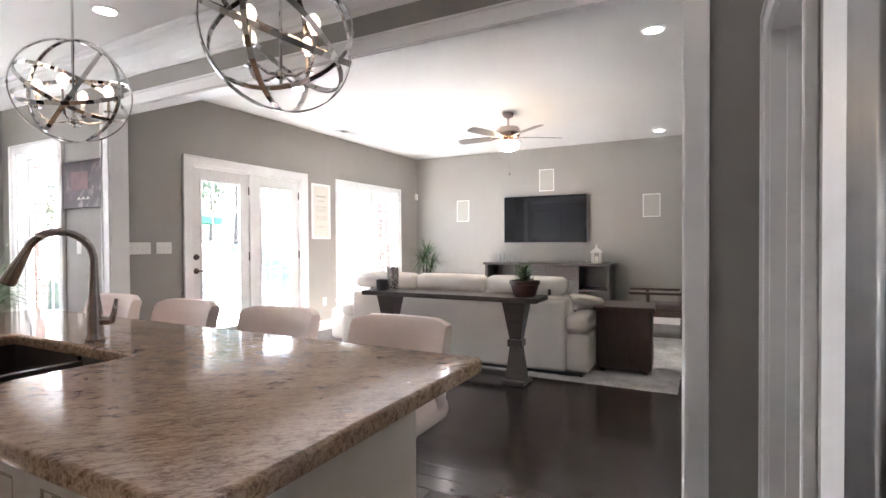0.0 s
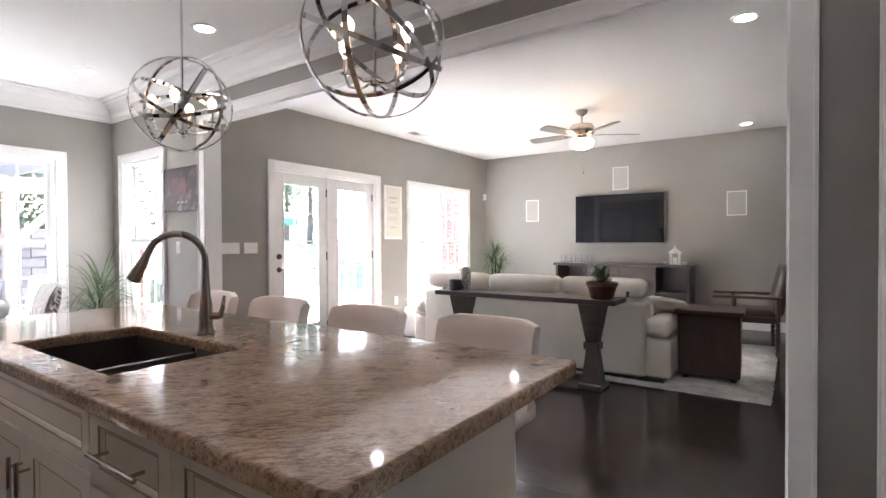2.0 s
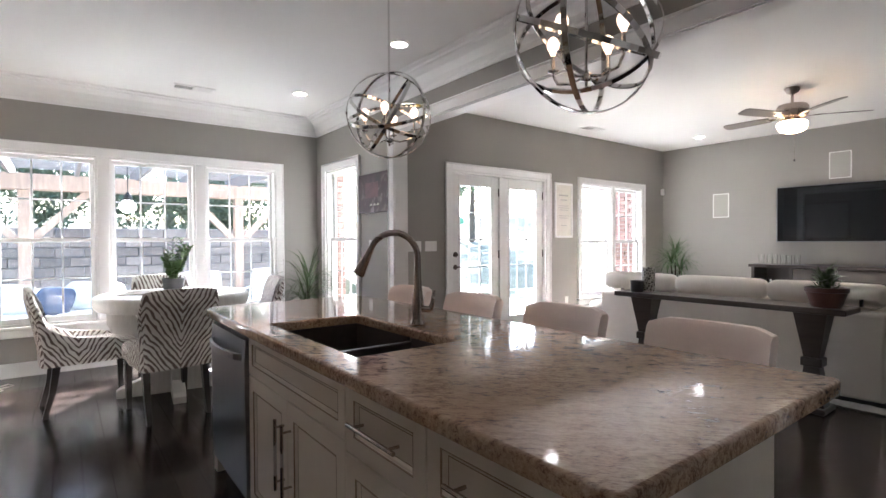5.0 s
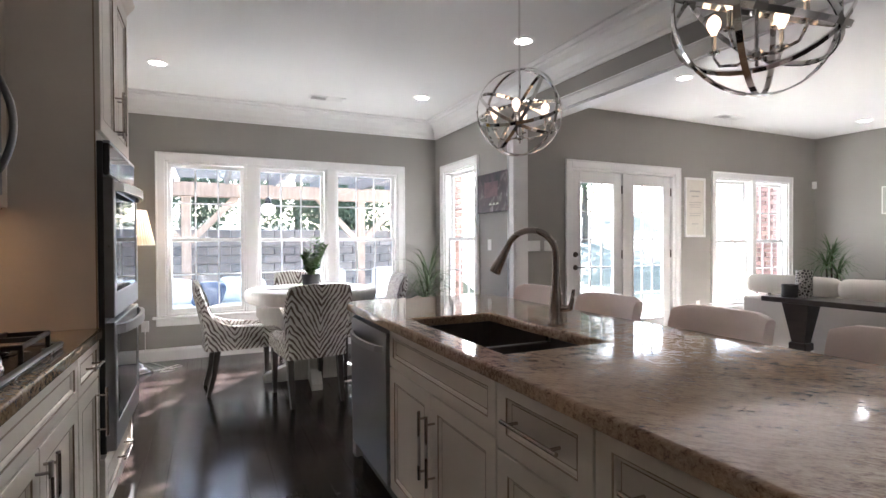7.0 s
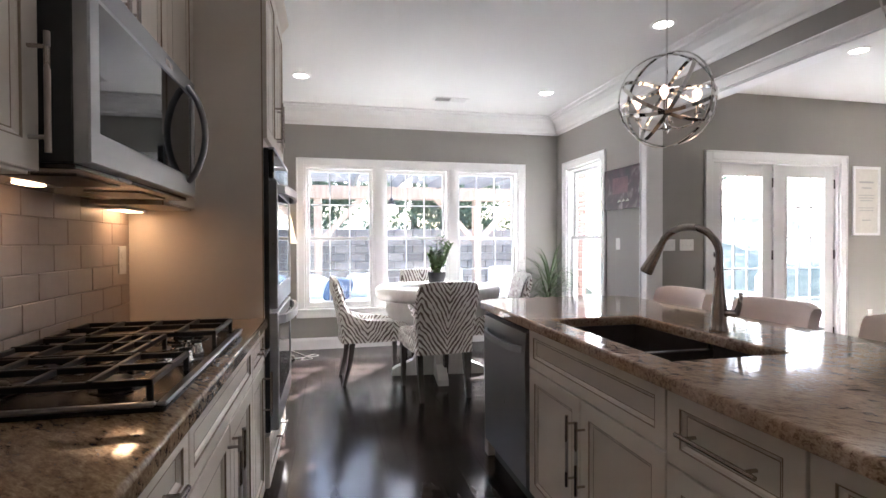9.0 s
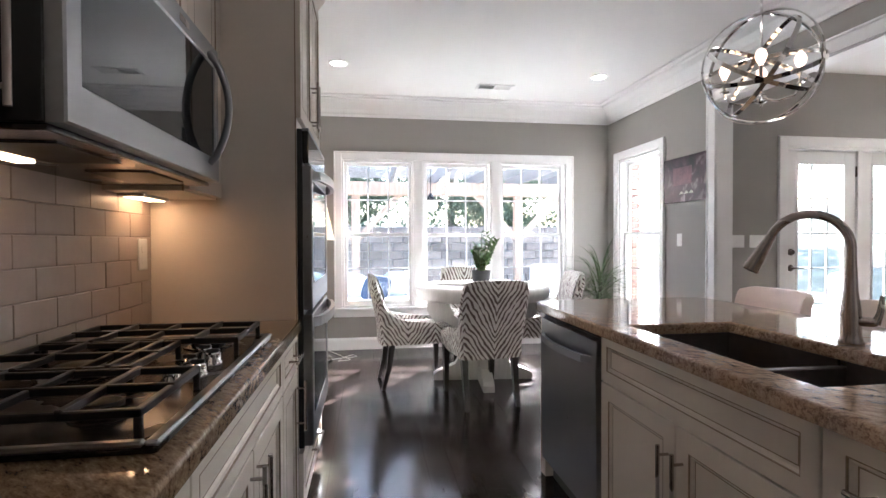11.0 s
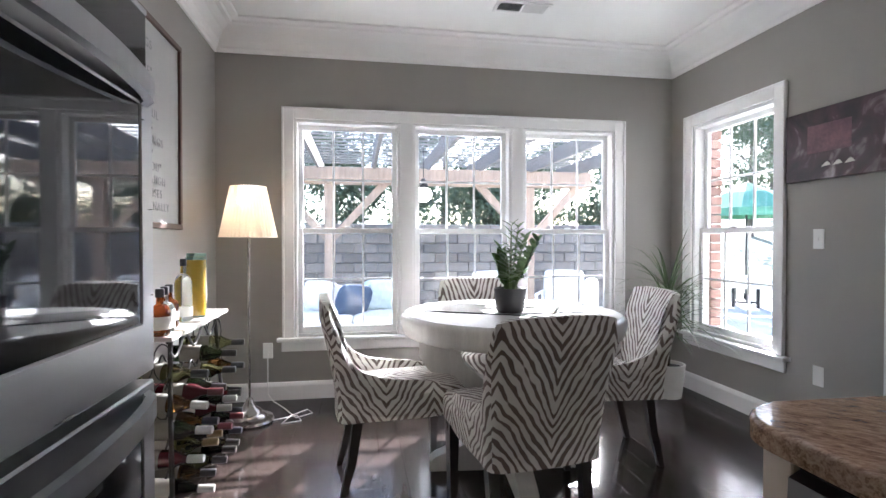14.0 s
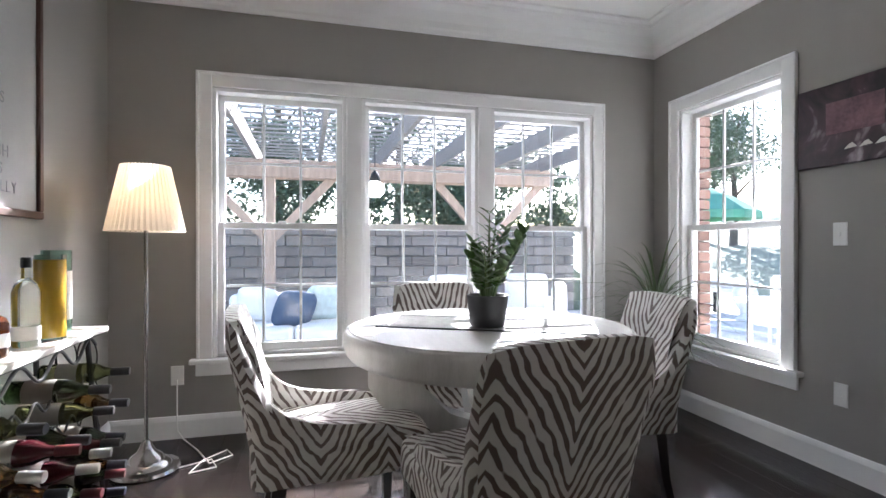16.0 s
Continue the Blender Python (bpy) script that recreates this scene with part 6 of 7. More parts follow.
tvs = thing("media_console", "dark wooden media console with open shelves", "media console", (-3.505, 7.70, 0))
W2 = 1.015
part("top", boxes(((-W2, -0.27, 0.865), (W2, 0.235, 0.905)), bev=0.006, seg=2), espresso, tvs)
part("bottom", boxes(((-W2 + 0.03, -0.24, 0.06), (W2 - 0.03, 0.225, 0.10))), espresso, tvs)
part("back_panel", boxes(((-W2 + 0.03, 0.205, 0.10), (W2 - 0.03, 0.225, 0.865))), espresso, tvs)
for x in (-W2 + 0.03, -0.52, 0.50, W2 - 0.07):
    part("upright", boxes(((x, -0.25, 0.0), (x + 0.04, 0.204, 0.865)), bev=0.004), espresso, tvs)
for xa, xb in ((-W2 + 0.07, -0.52), (0.54, W2 - 0.07)):
    part("shelf", boxes(((xa, -0.22, 0.48), (xb, 0.204, 0.505))), espresso, tvs)
part("shelf", boxes(((-0.48, -0.22, 0.62), (0.50, 0.204, 0.645))), espresso, tvs)
for xa, xb in ((-0.475, 0.008), (0.012, 0.495)):
    part("door", boxes(((xa, -0.245, 0.66), (xb, -0.222, 0.855)), bev=0.004), espresso, tvs, "dark panelled door")
solo("media_player", boxes(((-3.85, 7.50, 0.646), (-3.45, 7.75, 0.70)), bev=0.004), black_plastic, "black media player on the console shelf", "media player")

tv = thing("television", "black flat screen television with a thin silver frame", "television", (-3.62, YT, 1.60))
part("screen", boxes(((-0.685, -0.088, -0.378), (0.685, -0.066, 0.385))), oven_glass, tv, "dark glossy screen")
part("bezel", boxes(((-0.70, -0.092, -0.393), (0.70, -0.06, -0.378)), ((-0.70, -0.092, 0.385), (0.70, -0.06, 0.397)), ((-0.70, -0.092, -0.378), (-0.685, -0.06, 0.385)), ((0.685, -0.092, -0.378), (0.70, -0.06, 0.385)), bev=0.002), stainless, tv, "thin silver bezel")
part("housing", boxes(((-0.66, -0.066, -0.35), (0.66, -0.03, 0.36)), bev=0.006), black_plastic, tv)
part("wall_mount", boxes(((-0.2, -0.03, -0.15), (0.2, -0.001, 0.15))), black_plastic, tv)
grille = surface("grille_cloth", (0.40, 0.385, 0.36), 0.8, vary=0.05, bump=0.1, bump_scale=400)
for x0, x1, z0, z1 in ((-5.24, -5.00, 1.60, 1.975), (-3.72, -3.475, 2.065, 2.425), (-2.12, -1.875, 1.60, 1.945)):
    sp = thing("wall_speaker", "flush wall speaker with a white frame", "speaker", ((x0 + x1) / 2, YT, (z0 + z1) / 2), group="wall speakers")
    a, b = (x1 - x0) / 2, (z1 - z0) / 2
    part("grille", boxes(((-a + 0.012, -0.008, -b + 0.012), (a - 0.012, -0.001, b - 0.012))), grille, sp, "grey speaker cloth")
    part("surround", boxes(((-a, -0.012, -b), (a, -0.001, -b + 0.012)), ((-a, -0.012, b - 0.012), (a, -0.001, b)), ((-a, -0.012, -b + 0.012), (-a + 0.012, -0.001, b - 0.012)), ((a - 0.012, -0.012, -b + 0.012), (a, -0.001, b - 0.012)), bev=0.002), white_plastic, sp)
solo("motion_sensor", boxes(((XF + 0.001, 7.86, 2.02), (XF + 0.045, 7.92, 2.13)), bev=0.012, seg=3), white_plastic, "small white motion sensor in the corner", "sensor")

cert = thing("framed_certificate", "certificate in a white frame", "picture", (XF, 5.29, 1.675), 90)
part("frame", boxes(((-0.19, -0.022, -0.385), (0.19, -0.001, -0.355)), ((-0.19, -0.022, 0.355), (0.19, -0.001, 0.385)), ((-0.19, -0.022, -0.355), (-0.16, -0.001, 0.355)), ((0.16, -0.022, -0.355), (0.19, -0.001, 0.355)), bev=0.003), trim_paint, cert)
part("paper", boxes(((-0.16, -0.012, -0.355), (0.16, -0.002, 0.355))), label_paper, cert)
ink_soft = surface("ink_soft", (0.42, 0.42, 0.40), 0.8, bump=0.0)
for z, w, h in ((0.20, 0.10, 0.02), (0.14, 0.07, 0.012), (0.06, 0.11, 0.008), (0.03, 0.11, 0.008), (0.0, 0.09, 0.008), (-0.08, 0.11, 0.008), (-0.11, 0.10, 0.008), (-0.22, 0.06, 0.012)):
    part("print_line", boxes(((-w, -0.0135, z), (w, -0.0118, z + h))), ink_soft, cert, "faint unreadable print")

# ceiling fan
fan = thing("ceiling_fan", "brushed nickel five-blade ceiling fan with lit globe", "ceiling fan", (-3.378, 5.55, CEIL))
part("canopy", lathe(B(), [(0, -0.001), (0.068, -0.001), (0.068, -0.018), (0.05, -0.05), (0.018, -0.066), (0, -0.066)], 24), nickel, fan, smooth=True)
part("downrod", tube(B(), [(0, 0, -0.06), (0, 0, -0.17)], 0.013, 12), nickel, fan, smooth=True)
part("motor", lathe(B(), [(0, -0.155), (0.05, -0.16), (0.125, -0.175), (0.14, -0.20), (0.14, -0.265), (0.12, -0.295), (0.06, -0.305), (0, -0.305)], 32), nickel, fan, "brushed nickel motor housing", True)
blade_m = surface("fan_blade", (0.20, 0.19, 0.18), 0.4, vary=0.1, scale=4, bump=0.03, stretch=(1, 8, 1))
for k in range(5):
    a = 72 * k + 34
    bm = B()
    prism(bm, [(0.20, -0.052), (0.40, -0.066), (0.62, -0.066), (0.655, -0.045), (0.66, 0.0), (0.655, 0.045), (0.62, 0.066), (0.40, 0.066), (0.20, 0.052)], "z", -0.004, 0.004)
    b_ = part("blade", bm, blade_m, fan, "grey wooden fan blade")
    b_.matrix_basis = pose(0, 0, -0.285, 0, 0, a) @ pose(0, 0, 0, 12, 0, 0)
    bm = boxes(((0.10, -0.02, -0.008), (0.24, 0.02, -0.001)), bev=0.002)
    part("blade_iron", bm, nickel, b_)
part("light_fitter", lathe(B(), [(0, -0.305), (0.065, -0.305), (0.07, -0.33), (0.10, -0.342), (0, -0.342)], 28), nickel, fan, smooth=True)
part("globe", lathe(B(), [(0.118, -0.342), (0.135, -0.365), (0.128, -0.405), (0.095, -0.44), (0.05, -0.455), (0, -0.458)], 32, closed=False), fan_glow, fan, "frosted lit glass bowl", True)
part("pull_chain", tube(B(), [(0.03, -0.03, -0.45), (0.03, -0.03, -0.72)], 0.0015, 5), nickel, fan)
part("pull_knob", lathe(B(), [(0, -0.75), (0.007, -0.745), (0.008, -0.73), (0, -0.72)], 10, (0.03, -0.03, 0)), black_plastic, fan)

# small things in the living room
spiky("potted_palm", "dark green spiky palm in a floor planter", (-5.62, 7.50, 0), pot_dark, [(0, 0), (0.12, 0), (0.13, 0.01), (0.16, 0.33), (0.16, 0.345), (0.145, 0.345), (0.143, 0.32), (0, 0.32)], 130, 0.32, 0.50, [(0, 0, 1.0), (0.06, 0.03, 0.78), (-0.05, -0.04, 0.9)], 0.022, 21, leaf_mix)
bowl_plant = thing("potted_plant", "small leafy plant in a dark red clay pot", "plant", (-2.66, 4.0, 0.765))
part("pot", lathe(B(), [(0, 0), (0.085, 0), (0.095, 0.012), (0.122, 0.105), (0.132, 0.11), (0.132, 0.14), (0.116, 0.14), (0.112, 0.115), (0, 0.115)], 28), pot_clay, bowl_plant, "dark red glazed pot", True)
part("soil", lathe(B(), [(0, 0.121), (0.111, 0.121), (0, 0.116)], 20), soil, bowl_plant)
rp = random.Random(31)
for k in range(110):
    a, el = k * 2.399, rp.uniform(0.1, 1.45)
    bm = B()
    r0 = rp.uniform(0, 0.06)
    base = Vector((r0 * math.cos(a), r0 * math.sin(a), 0.12 + rp.uniform(0, 0.10) + (0.07 if k % 9 == 0 else 0)))
    blade(bm, base, (math.cos(a) * math.cos(el), math.sin(a) * math.cos(el), math.sin(el)), rp.uniform(0.05, 0.10), 0.026, 0.25, 4)
    part("leaf", bm, leaf_mix, bowl_plant)
vase_m, vnt, vb = nodes_of("pierced_vase")
vtc = vnt.nodes.new("ShaderNodeTexCoord")
vv = vnt.nodes.new("ShaderNodeTexVoronoi")
vv.feature, vv.inputs["Scale"].default_value = "DISTANCE_TO_EDGE", 42
vnt.links.new(vtc.outputs["Object"], vv.inputs["Vector"])
vc = vnt.nodes.new("ShaderNodeValToRGB")
vc.color_ramp.elements[0].position, vc.color_ramp.elements[0].color = 0.12, (0.55, 0.53, 0.50, 1)
vc.color_ramp.elements[1].position, vc.color_ramp.elements[1].color = 0.2, (0.03, 0.03, 0.03, 1)
vnt.links.new(vv.outputs[0], vc.inputs[0])
vnt.links.new(vc.outputs[0], vb.inputs["Base Color"])
vb.inputs["Roughness"].default_value = 0.3
solo("vase", lathe(B(), [(0, 0), (0.058, 0), (0.060, 0.004), (0.060, 0.225), (0.054, 0.225), (0.052, 0.02), (0, 0.02)], 28), vase_m, "black and white mosaic cylinder vase", "vase", smooth=True, loc=(-4.06, 4.06, 0.765))
solo("candle_holder", lathe(B(), [(0, 0), (0.055, 0), (0.058, 0.006), (0.060, 0.105), (0.052, 0.105), (0.050, 0.05), (0, 0.05)], 24), pot_dark, "dark brown glass candle holder", "candle holder", smooth=True, loc=(-4.11, 3.95, 0.765))
for k in range(6):
    solo("drinking_glass", lathe(B(), [(0, 0), (0.030, 0), (0.032, 0.006), (0.036, 0.13), (0.033, 0.13), (0.029, 0.012), (0, 0.012)], 16), clear_glass, "clear drinking glass on the media console", "glass", group="glasses on the console", smooth=True, loc=(-4.42 + 0.085 * k, 7.62 + 0.05 * (k % 2), 0.905))
solo("white_bottle", lathe(B(), [(0, 0), (0.034, 0), (0.036, 0.006), (0.034, 0.10), (0.014, 0.14), (0.013, 0.19), (0, 0.19)], 16), pot_white, "small white bottle on the console shelf", "bottle", smooth=True, loc=(-4.28, 7.56, 0.505))
lan = thing("candle_lantern", "white metal candle lantern with pitched top", "lantern", (-2.74, 7.62, 0.905))
part("base", boxes(((-0.065, -0.065, 0), (0.065, 0.065, 0.018)), bev=0.003), pot_white, lan)
for sx in (-1, 1):
    for sy in (-1, 1):
        part("post", boxes(((sx * 0.055 - 0.007, sy * 0.055 - 0.007, 0.018), (sx * 0.055 + 0.007, sy * 0.055 + 0.007, 0.16))), pot_white, lan)
part("roof", lathe(B(), [(0.0, 0.16), (0.092, 0.16), (0.092, 0.17), (0.03, 0.225), (0.016, 0.23), (0.016, 0.25), (0, 0.255)], 4), pot_white, lan)
part("ring", tube(B(), [(0.016 * math.cos(2 * math.pi * k / 12), 0, 0.268 + 0.016 * math.sin(2 * math.pi * k / 12)) for k in range(12)], 0.003, 6, loop=True), pot_white, lan)
part("candle", lathe(B(), [(0, 0.018), (0.028, 0.018), (0.028, 0.10), (0, 0.10)], 16), label_paper, lan, smooth=True)
for k, x in enumerate((-2.87, -2.60)):
    f_ = thing("ornament", "small silver leaf ornament beside the lantern", "ornament", (x, 7.60, 0.905))
    for j in range(7):
        bm = B()
        blade(bm, (0, 0, 0.0), (math.cos(j * 0.9), math.sin(j * 0.9), 0.9), 0.085, 0.03, 0.3, 4)
        part("petal", bm, pot_white, f_)

# ---- outdoors ----
grass_m = surface("grass", (0.15, 0.165, 0.11), 0.9, vary=0.4, scale=1.2, fine=40, bump=0.4, bump_scale=90)
patio_m = surface("patio_stone", (0.47, 0.455, 0.43), 0.8, vary=0.15, scale=3, fine=50, bump=0.2, piece=0.12)
block_m = surface("wall_block", (0.235, 0.208, 0.180), 0.85, vary=0.25, scale=7, fine=60, bump=0.5, bump_scale=45, piece=0.22)
brick_m = surface("brick", (0.25, 0.155, 0.128), 0.8, vary=0.25, scale=12, fine=80, bump=0.3, piece=0.22)
mortar_m = surface("mortar", (0.42, 0.40, 0.37), 0.9, vary=0.1, bump=0.2)
cedar = surface("cedar", (0.42, 0.32, 0.25), 0.6, vary=0.25, scale=3, fine=30, bump=0.15, stretch=(6, 6, 1))
grey_wood = surface("grey_wood", (0.26, 0.235, 0.21), 0.7, vary=0.25, scale=3, fine=30, bump=0.2, stretch=(1, 8, 8))
cushion_white = surface("cushion_white", (0.74, 0.74, 0.73), 0.85, vary=0.05, bump=0.15, bump_scale=200)
cushion_teal = surface("cushion_teal", (0.50, 0.60, 0.62), 0.85, vary=0.2, scale=14, bump=0.15)
cushion_navy = surface("cushion_navy", (0.06, 0.09, 0.15), 0.85, vary=0.25, scale=14, bump=0.15)
leaf_hedge = surface("leaf_hedge", (0.088, 0.120, 0.066), 0.5, vary=0.45, scale=3, bump=0.0)
bark = surface("bark", (0.11, 0.085, 0.065), 0.9, vary=0.3, scale=6, bump=0.5, bump_scale=30)
GZ = -0.16


def ground_height(x, y):
    h = 0.0
    if x < -14.0:
        h += (1.62 * min(1, (-14.0 - x) / 0.25) + 0.05 * max(0, -x - 16)) * max(0.0, min(1.0, (6.5 - y) / 2.0))
    t = max(0.0, y - 9.0)
    h = max(h, min(3.4, 0.22 * t))
    return GZ - 0.05 + h


gx = [-400, -150, -60, -35, -25, -20, -17, -15, -14.3, -14.05, -13.9, -13, -11, -9, -7, -4, 0, 10, 40, 150, 400]
gy = [-400, -150, -60, -30, -15, -8, -4, 0, 4.5, 5.5, 6.5, 8, 9, 10, 12, 14, 17, 20, 25, 35, 60, 150, 400]
bm = B()
gv = [[bm.verts.new((x, y, ground_height(x, y))) for y in gy] for x in gx]
for i in range(len(gx) - 1):
    for j in range(len(gy) - 1):
        bm.faces.new((gv[i][j], gv[i + 1][j], gv[i + 1][j + 1], gv[i][j + 1]))
solo("ground", bm, grass_m, "green lawn rising behind the house", "ground", "structure", smooth=True)

patio = solo("pavement_patio", boxes(((-13.6, -3.2, GZ - 0.06), (XN - 0.14, 8.6, GZ - 0.012)), ((XN - 0.14, 2.42, GZ - 0.06), (XF - 0.14, 8.6, GZ - 0.012))), mortar_m, "pale stone paved patio", "patio", "structure")
pme = bpy.data.meshes.new("paver")
bm = B()
box(bm, (-0.295, -0.295, -0.03), (0.295, 0.295, 0.0), 0.008, 1)
bm.to_mesh(pme)
bm.free()
pme.materials.append(patio_m)
for i in range(12):
    for j in range(19):
        x, y = -13.3 + 0.6 * i, -2.9 + 0.6 * j
        if x + 0.3 > (XN - 0.15 if y < 2.7 else XF - 0.15):
            continue
        o = new("paver", pme)
        o.parent = patio
        o.location = (x, y, GZ)


def block_wall(name, label, x0, y0, rz, length, rows, bw, bh, bd, mat, joint, sink=0.012, z0=GZ, slope=0.0, keep=300):
    """Courses of separate blocks before a mortar core; local x runs along the wall, the face looks to -y."""
    root = thing(name, label, "wall", (x0, y0, z0), rz, kind="structure")
    core = B()
    me = bpy.data.meshes.new("block")
    b_ = B()
    box(b_, (0, -bd, 0), (bw - joint, 0, bh - joint), 0.006, 1)
    b_.to_mesh(me)
    b_.free()
    me.materials.append(mat)
    half = bpy.data.meshes.new("half_block")
    b_ = B()
    box(b_, (0, -bd, 0), (bw / 2 - joint, 0, bh - joint), 0.006, 1)
    b_.to_mesh(half)
    b_.free()
    half.materials.append(mat)
    n = int(length / bw)
    for r in range(rows):
        m = n - int(slope * r)
        off = (r % 2) * bw / 2 if n > 1 else 0
        box(core, (0.01, sink - 0.004, r * bh), (m * bw - 0.01, bd * 1.5, (r + 1) * bh))
        if off:
            o = new("brick" if bw < 0.3 else "block", half)
            o.parent = root
            o.location = (0, rnd.uniform(-0.004, 0.004), r * bh)
        for k in range(m - (1 if off else 0)):
            o = new("brick" if bw < 0.3 else "block", me)
            o.parent = root
            o.location = (off + k * bw, rnd.uniform(-0.006, 0.006), r * bh)
        if off:
            o = new("brick" if bw < 0.3 else "block", half)
            o.parent = root
            o.location = (m * bw - bw / 2, rnd.uniform(-0.004, 0.004), r * bh)
    part("mortar", core, mortar_m, root)
    return root


block_wall("wall_retaining", "grey split-face block retaining wall", -13.75, -4.6, 90, 9.9, 9, 0.46, 0.19, 0.10, block_m, 0.014)
block_wall("wall_retaining_side", "grey split-face block side wall stepping down", -13.7, -2.9, 180 + 180, 4.2, 8, 0.46, 0.19, 0.10, block_m, 0.014, slope=0.7)
# brick pier beside the nook window and brick wing past the living room window
block_wall("wall_brick_pier", "red brick return beside the nook window", -7.37, 2.41, 90, 0.115, 36, 0.11, 0.075, 0.10, brick_m, 0.008)
block_wall("wall_brick_wing", "red brick wing wall of the house", -7.35, 8.35, 0, 1.12, 38, 0.22, 0.075, 0.10, brick_m, 0.011)

# pergola
perg = thing("pergola", "cedar pergola with slatted roof over the patio", "pergola", (0, 0, GZ))
PX, PZ = -11.3, 2.22
for y in (-0.80, 2.29, -3.9):
    part("post", boxes(((PX - 0.075, y - 0.075, 0), (PX + 0.075, y + 0.075, PZ)), bev=0.008), cedar, perg, "square cedar post")
    for s in (-1, 1):
        bm = B()
        prism(bm, [(y + s * 0.075, PZ - 0.85), (y + s * 0.075, PZ - 0.70), (y + s * 0.72, PZ - 0.0), (y + s * 0.88, PZ - 0.0)], "x", PX - 0.04, PX + 0.04)
        part("brace", bm, cedar, perg, "diagonal cedar brace")
for dx in (-0.10, 0.10):
    part("beam", boxes(((PX + dx - 0.022, -4.5, PZ), (PX + dx + 0.022, 3.3, PZ + 0.24)), bev=0.006), cedar, perg, "long cedar beam")
for y in [-4.2 + 0.81 * k for k in range(10)]:
    bm = B()
    prism(bm, [(-12.1, PZ + 0.33), (-12.0, PZ + 0.22), (-7.74, PZ + 0.22), (-7.74, PZ + 0.41), (-12.1, PZ + 0.41)], "y", y - 0.022, y + 0.022)
    part("rafter", bm, grey_wood, perg, "weathered grey rafter")
for k in range(20):
    x = -12.0 + 0.22 * k
    part("slat", boxes(((x - 0.018, -4.5, PZ + 0.41), (x + 0.018, 3.3, PZ + 0.430))), grey_wood, perg, "weathered roof slat")

lant = thing("patio_lantern", "hanging patio lamp with white globe, lit", "hanging lamp", (-9.5, 0.37, 1.66))
part("globe", lathe(B(), [(0, 0), (0.05, 0.006), (0.095, 0.045), (0.105, 0.09), (0.085, 0.14), (0.05, 0.165), (0, 0.165)], 24), patio_glow, lant, "glowing white globe", True)
part("cap", lathe(B(), [(0, 0.165), (0.055, 0.165), (0.06, 0.18), (0.035, 0.25), (0.012, 0.28), (0, 0.28)], 20), black_iron, lant, "black metal cap", True)
part("chain", tube(B(), [(0, 0, 0.28), (0, 0, 0.64)], 0.006, 6), black_iron, lant)

# outdoor seating


def outdoor_sofa(loc, rz, w, n, label):
    root = thing("patio_sofa", label, "outdoor sofa", loc, rz)
    part("base", boxes(((-w / 2, -0.42, 0.0), (w / 2, 0.42, 0.26)), bev=0.02, seg=2), cushion_white, root)
    bm = B()
    soft_box(bm, (-w / 2, 0.24, 0.2), (w / 2, 0.44, 0.74), 0.06, 0.01)
    part("back", bm, cushion_white, root, smooth=True)
    for k in range(n):
        a, b = -w / 2 + w * k / n, -w / 2 + w * (k + 1) / n
        bm = B()
        soft_box(bm, (a + 0.01, -0.42, 0.25), (b - 0.01, 0.26, 0.43), 0.05, 0.02)
        part("seat_cushion", bm, cushion_white, root, smooth=True)
    return root


outdoor_sofa((-9.15, -2.0, GZ), 180, 1.9, 3, "white cushioned outdoor sofa on the patio")
outdoor_sofa((-10.35, -0.45, GZ), 90, 1.5, 2, "white cushioned outdoor loveseat on the patio")
for x, y, z, m, lab, a in ((-10.40, -0.12, 0.44, cushion_teal, "teal outdoor pillow leaning on the sofa", 110), (-10.38, -0.85, 0.44, cushion_white, "white outdoor pillow leaning on the sofa", 80), (-10.15, -0.45, 0.40, cushion_navy, "dark navy outdoor pillow lying on the sofa", 120), (-10.42, 0.18, 0.44, cushion_white, "white outdoor pillow leaning on the sofa", 70)):
    bm = B()
    soft_box(bm, (-0.22, -0.06, -0.20), (0.22, 0.06, 0.20), 0.055, 0.03)
    o = solo("outdoor_pillow", bm, m, lab, "pillow", smooth=True)
    o.matrix_basis = pose(x, y, z + GZ + 0.20, 22, 8, a)


def patio_chair(loc, rz):
    root = thing("patio_chair", "white outdoor armchair with slim frame", "outdoor chair", loc, rz, "patio chairs")
    bm = B()
    soft_box(bm, (-0.29, -0.30, 0.30), (0.29, 0.30, 0.44), 0.045, 0.015)
    part("seat", bm, cushion_white, root, smooth=True)
    bm = B()
    soft_box(bm, (-0.29, 0.22, 0.40), (0.29, 0.36, 0.92), 0.05, 0.015)
    part("backrest", bm, cushion_white, root, smooth=True)
    for sx in (-1, 1):
        part("armrest", boxes(((sx * 0.32 - 0.025, -0.30, 0.58), (sx * 0.32 + 0.025, 0.34, 0.61)), bev=0.006), cushion_white, root)
        for y in (-0.27, 0.30):
            part("leg", boxes(((sx * 0.32 - 0.02, y - 0.02, 0), (sx * 0.32 + 0.02, y + 0.02, 0.58)), bev=0.003), cushion_white, root)
    return root


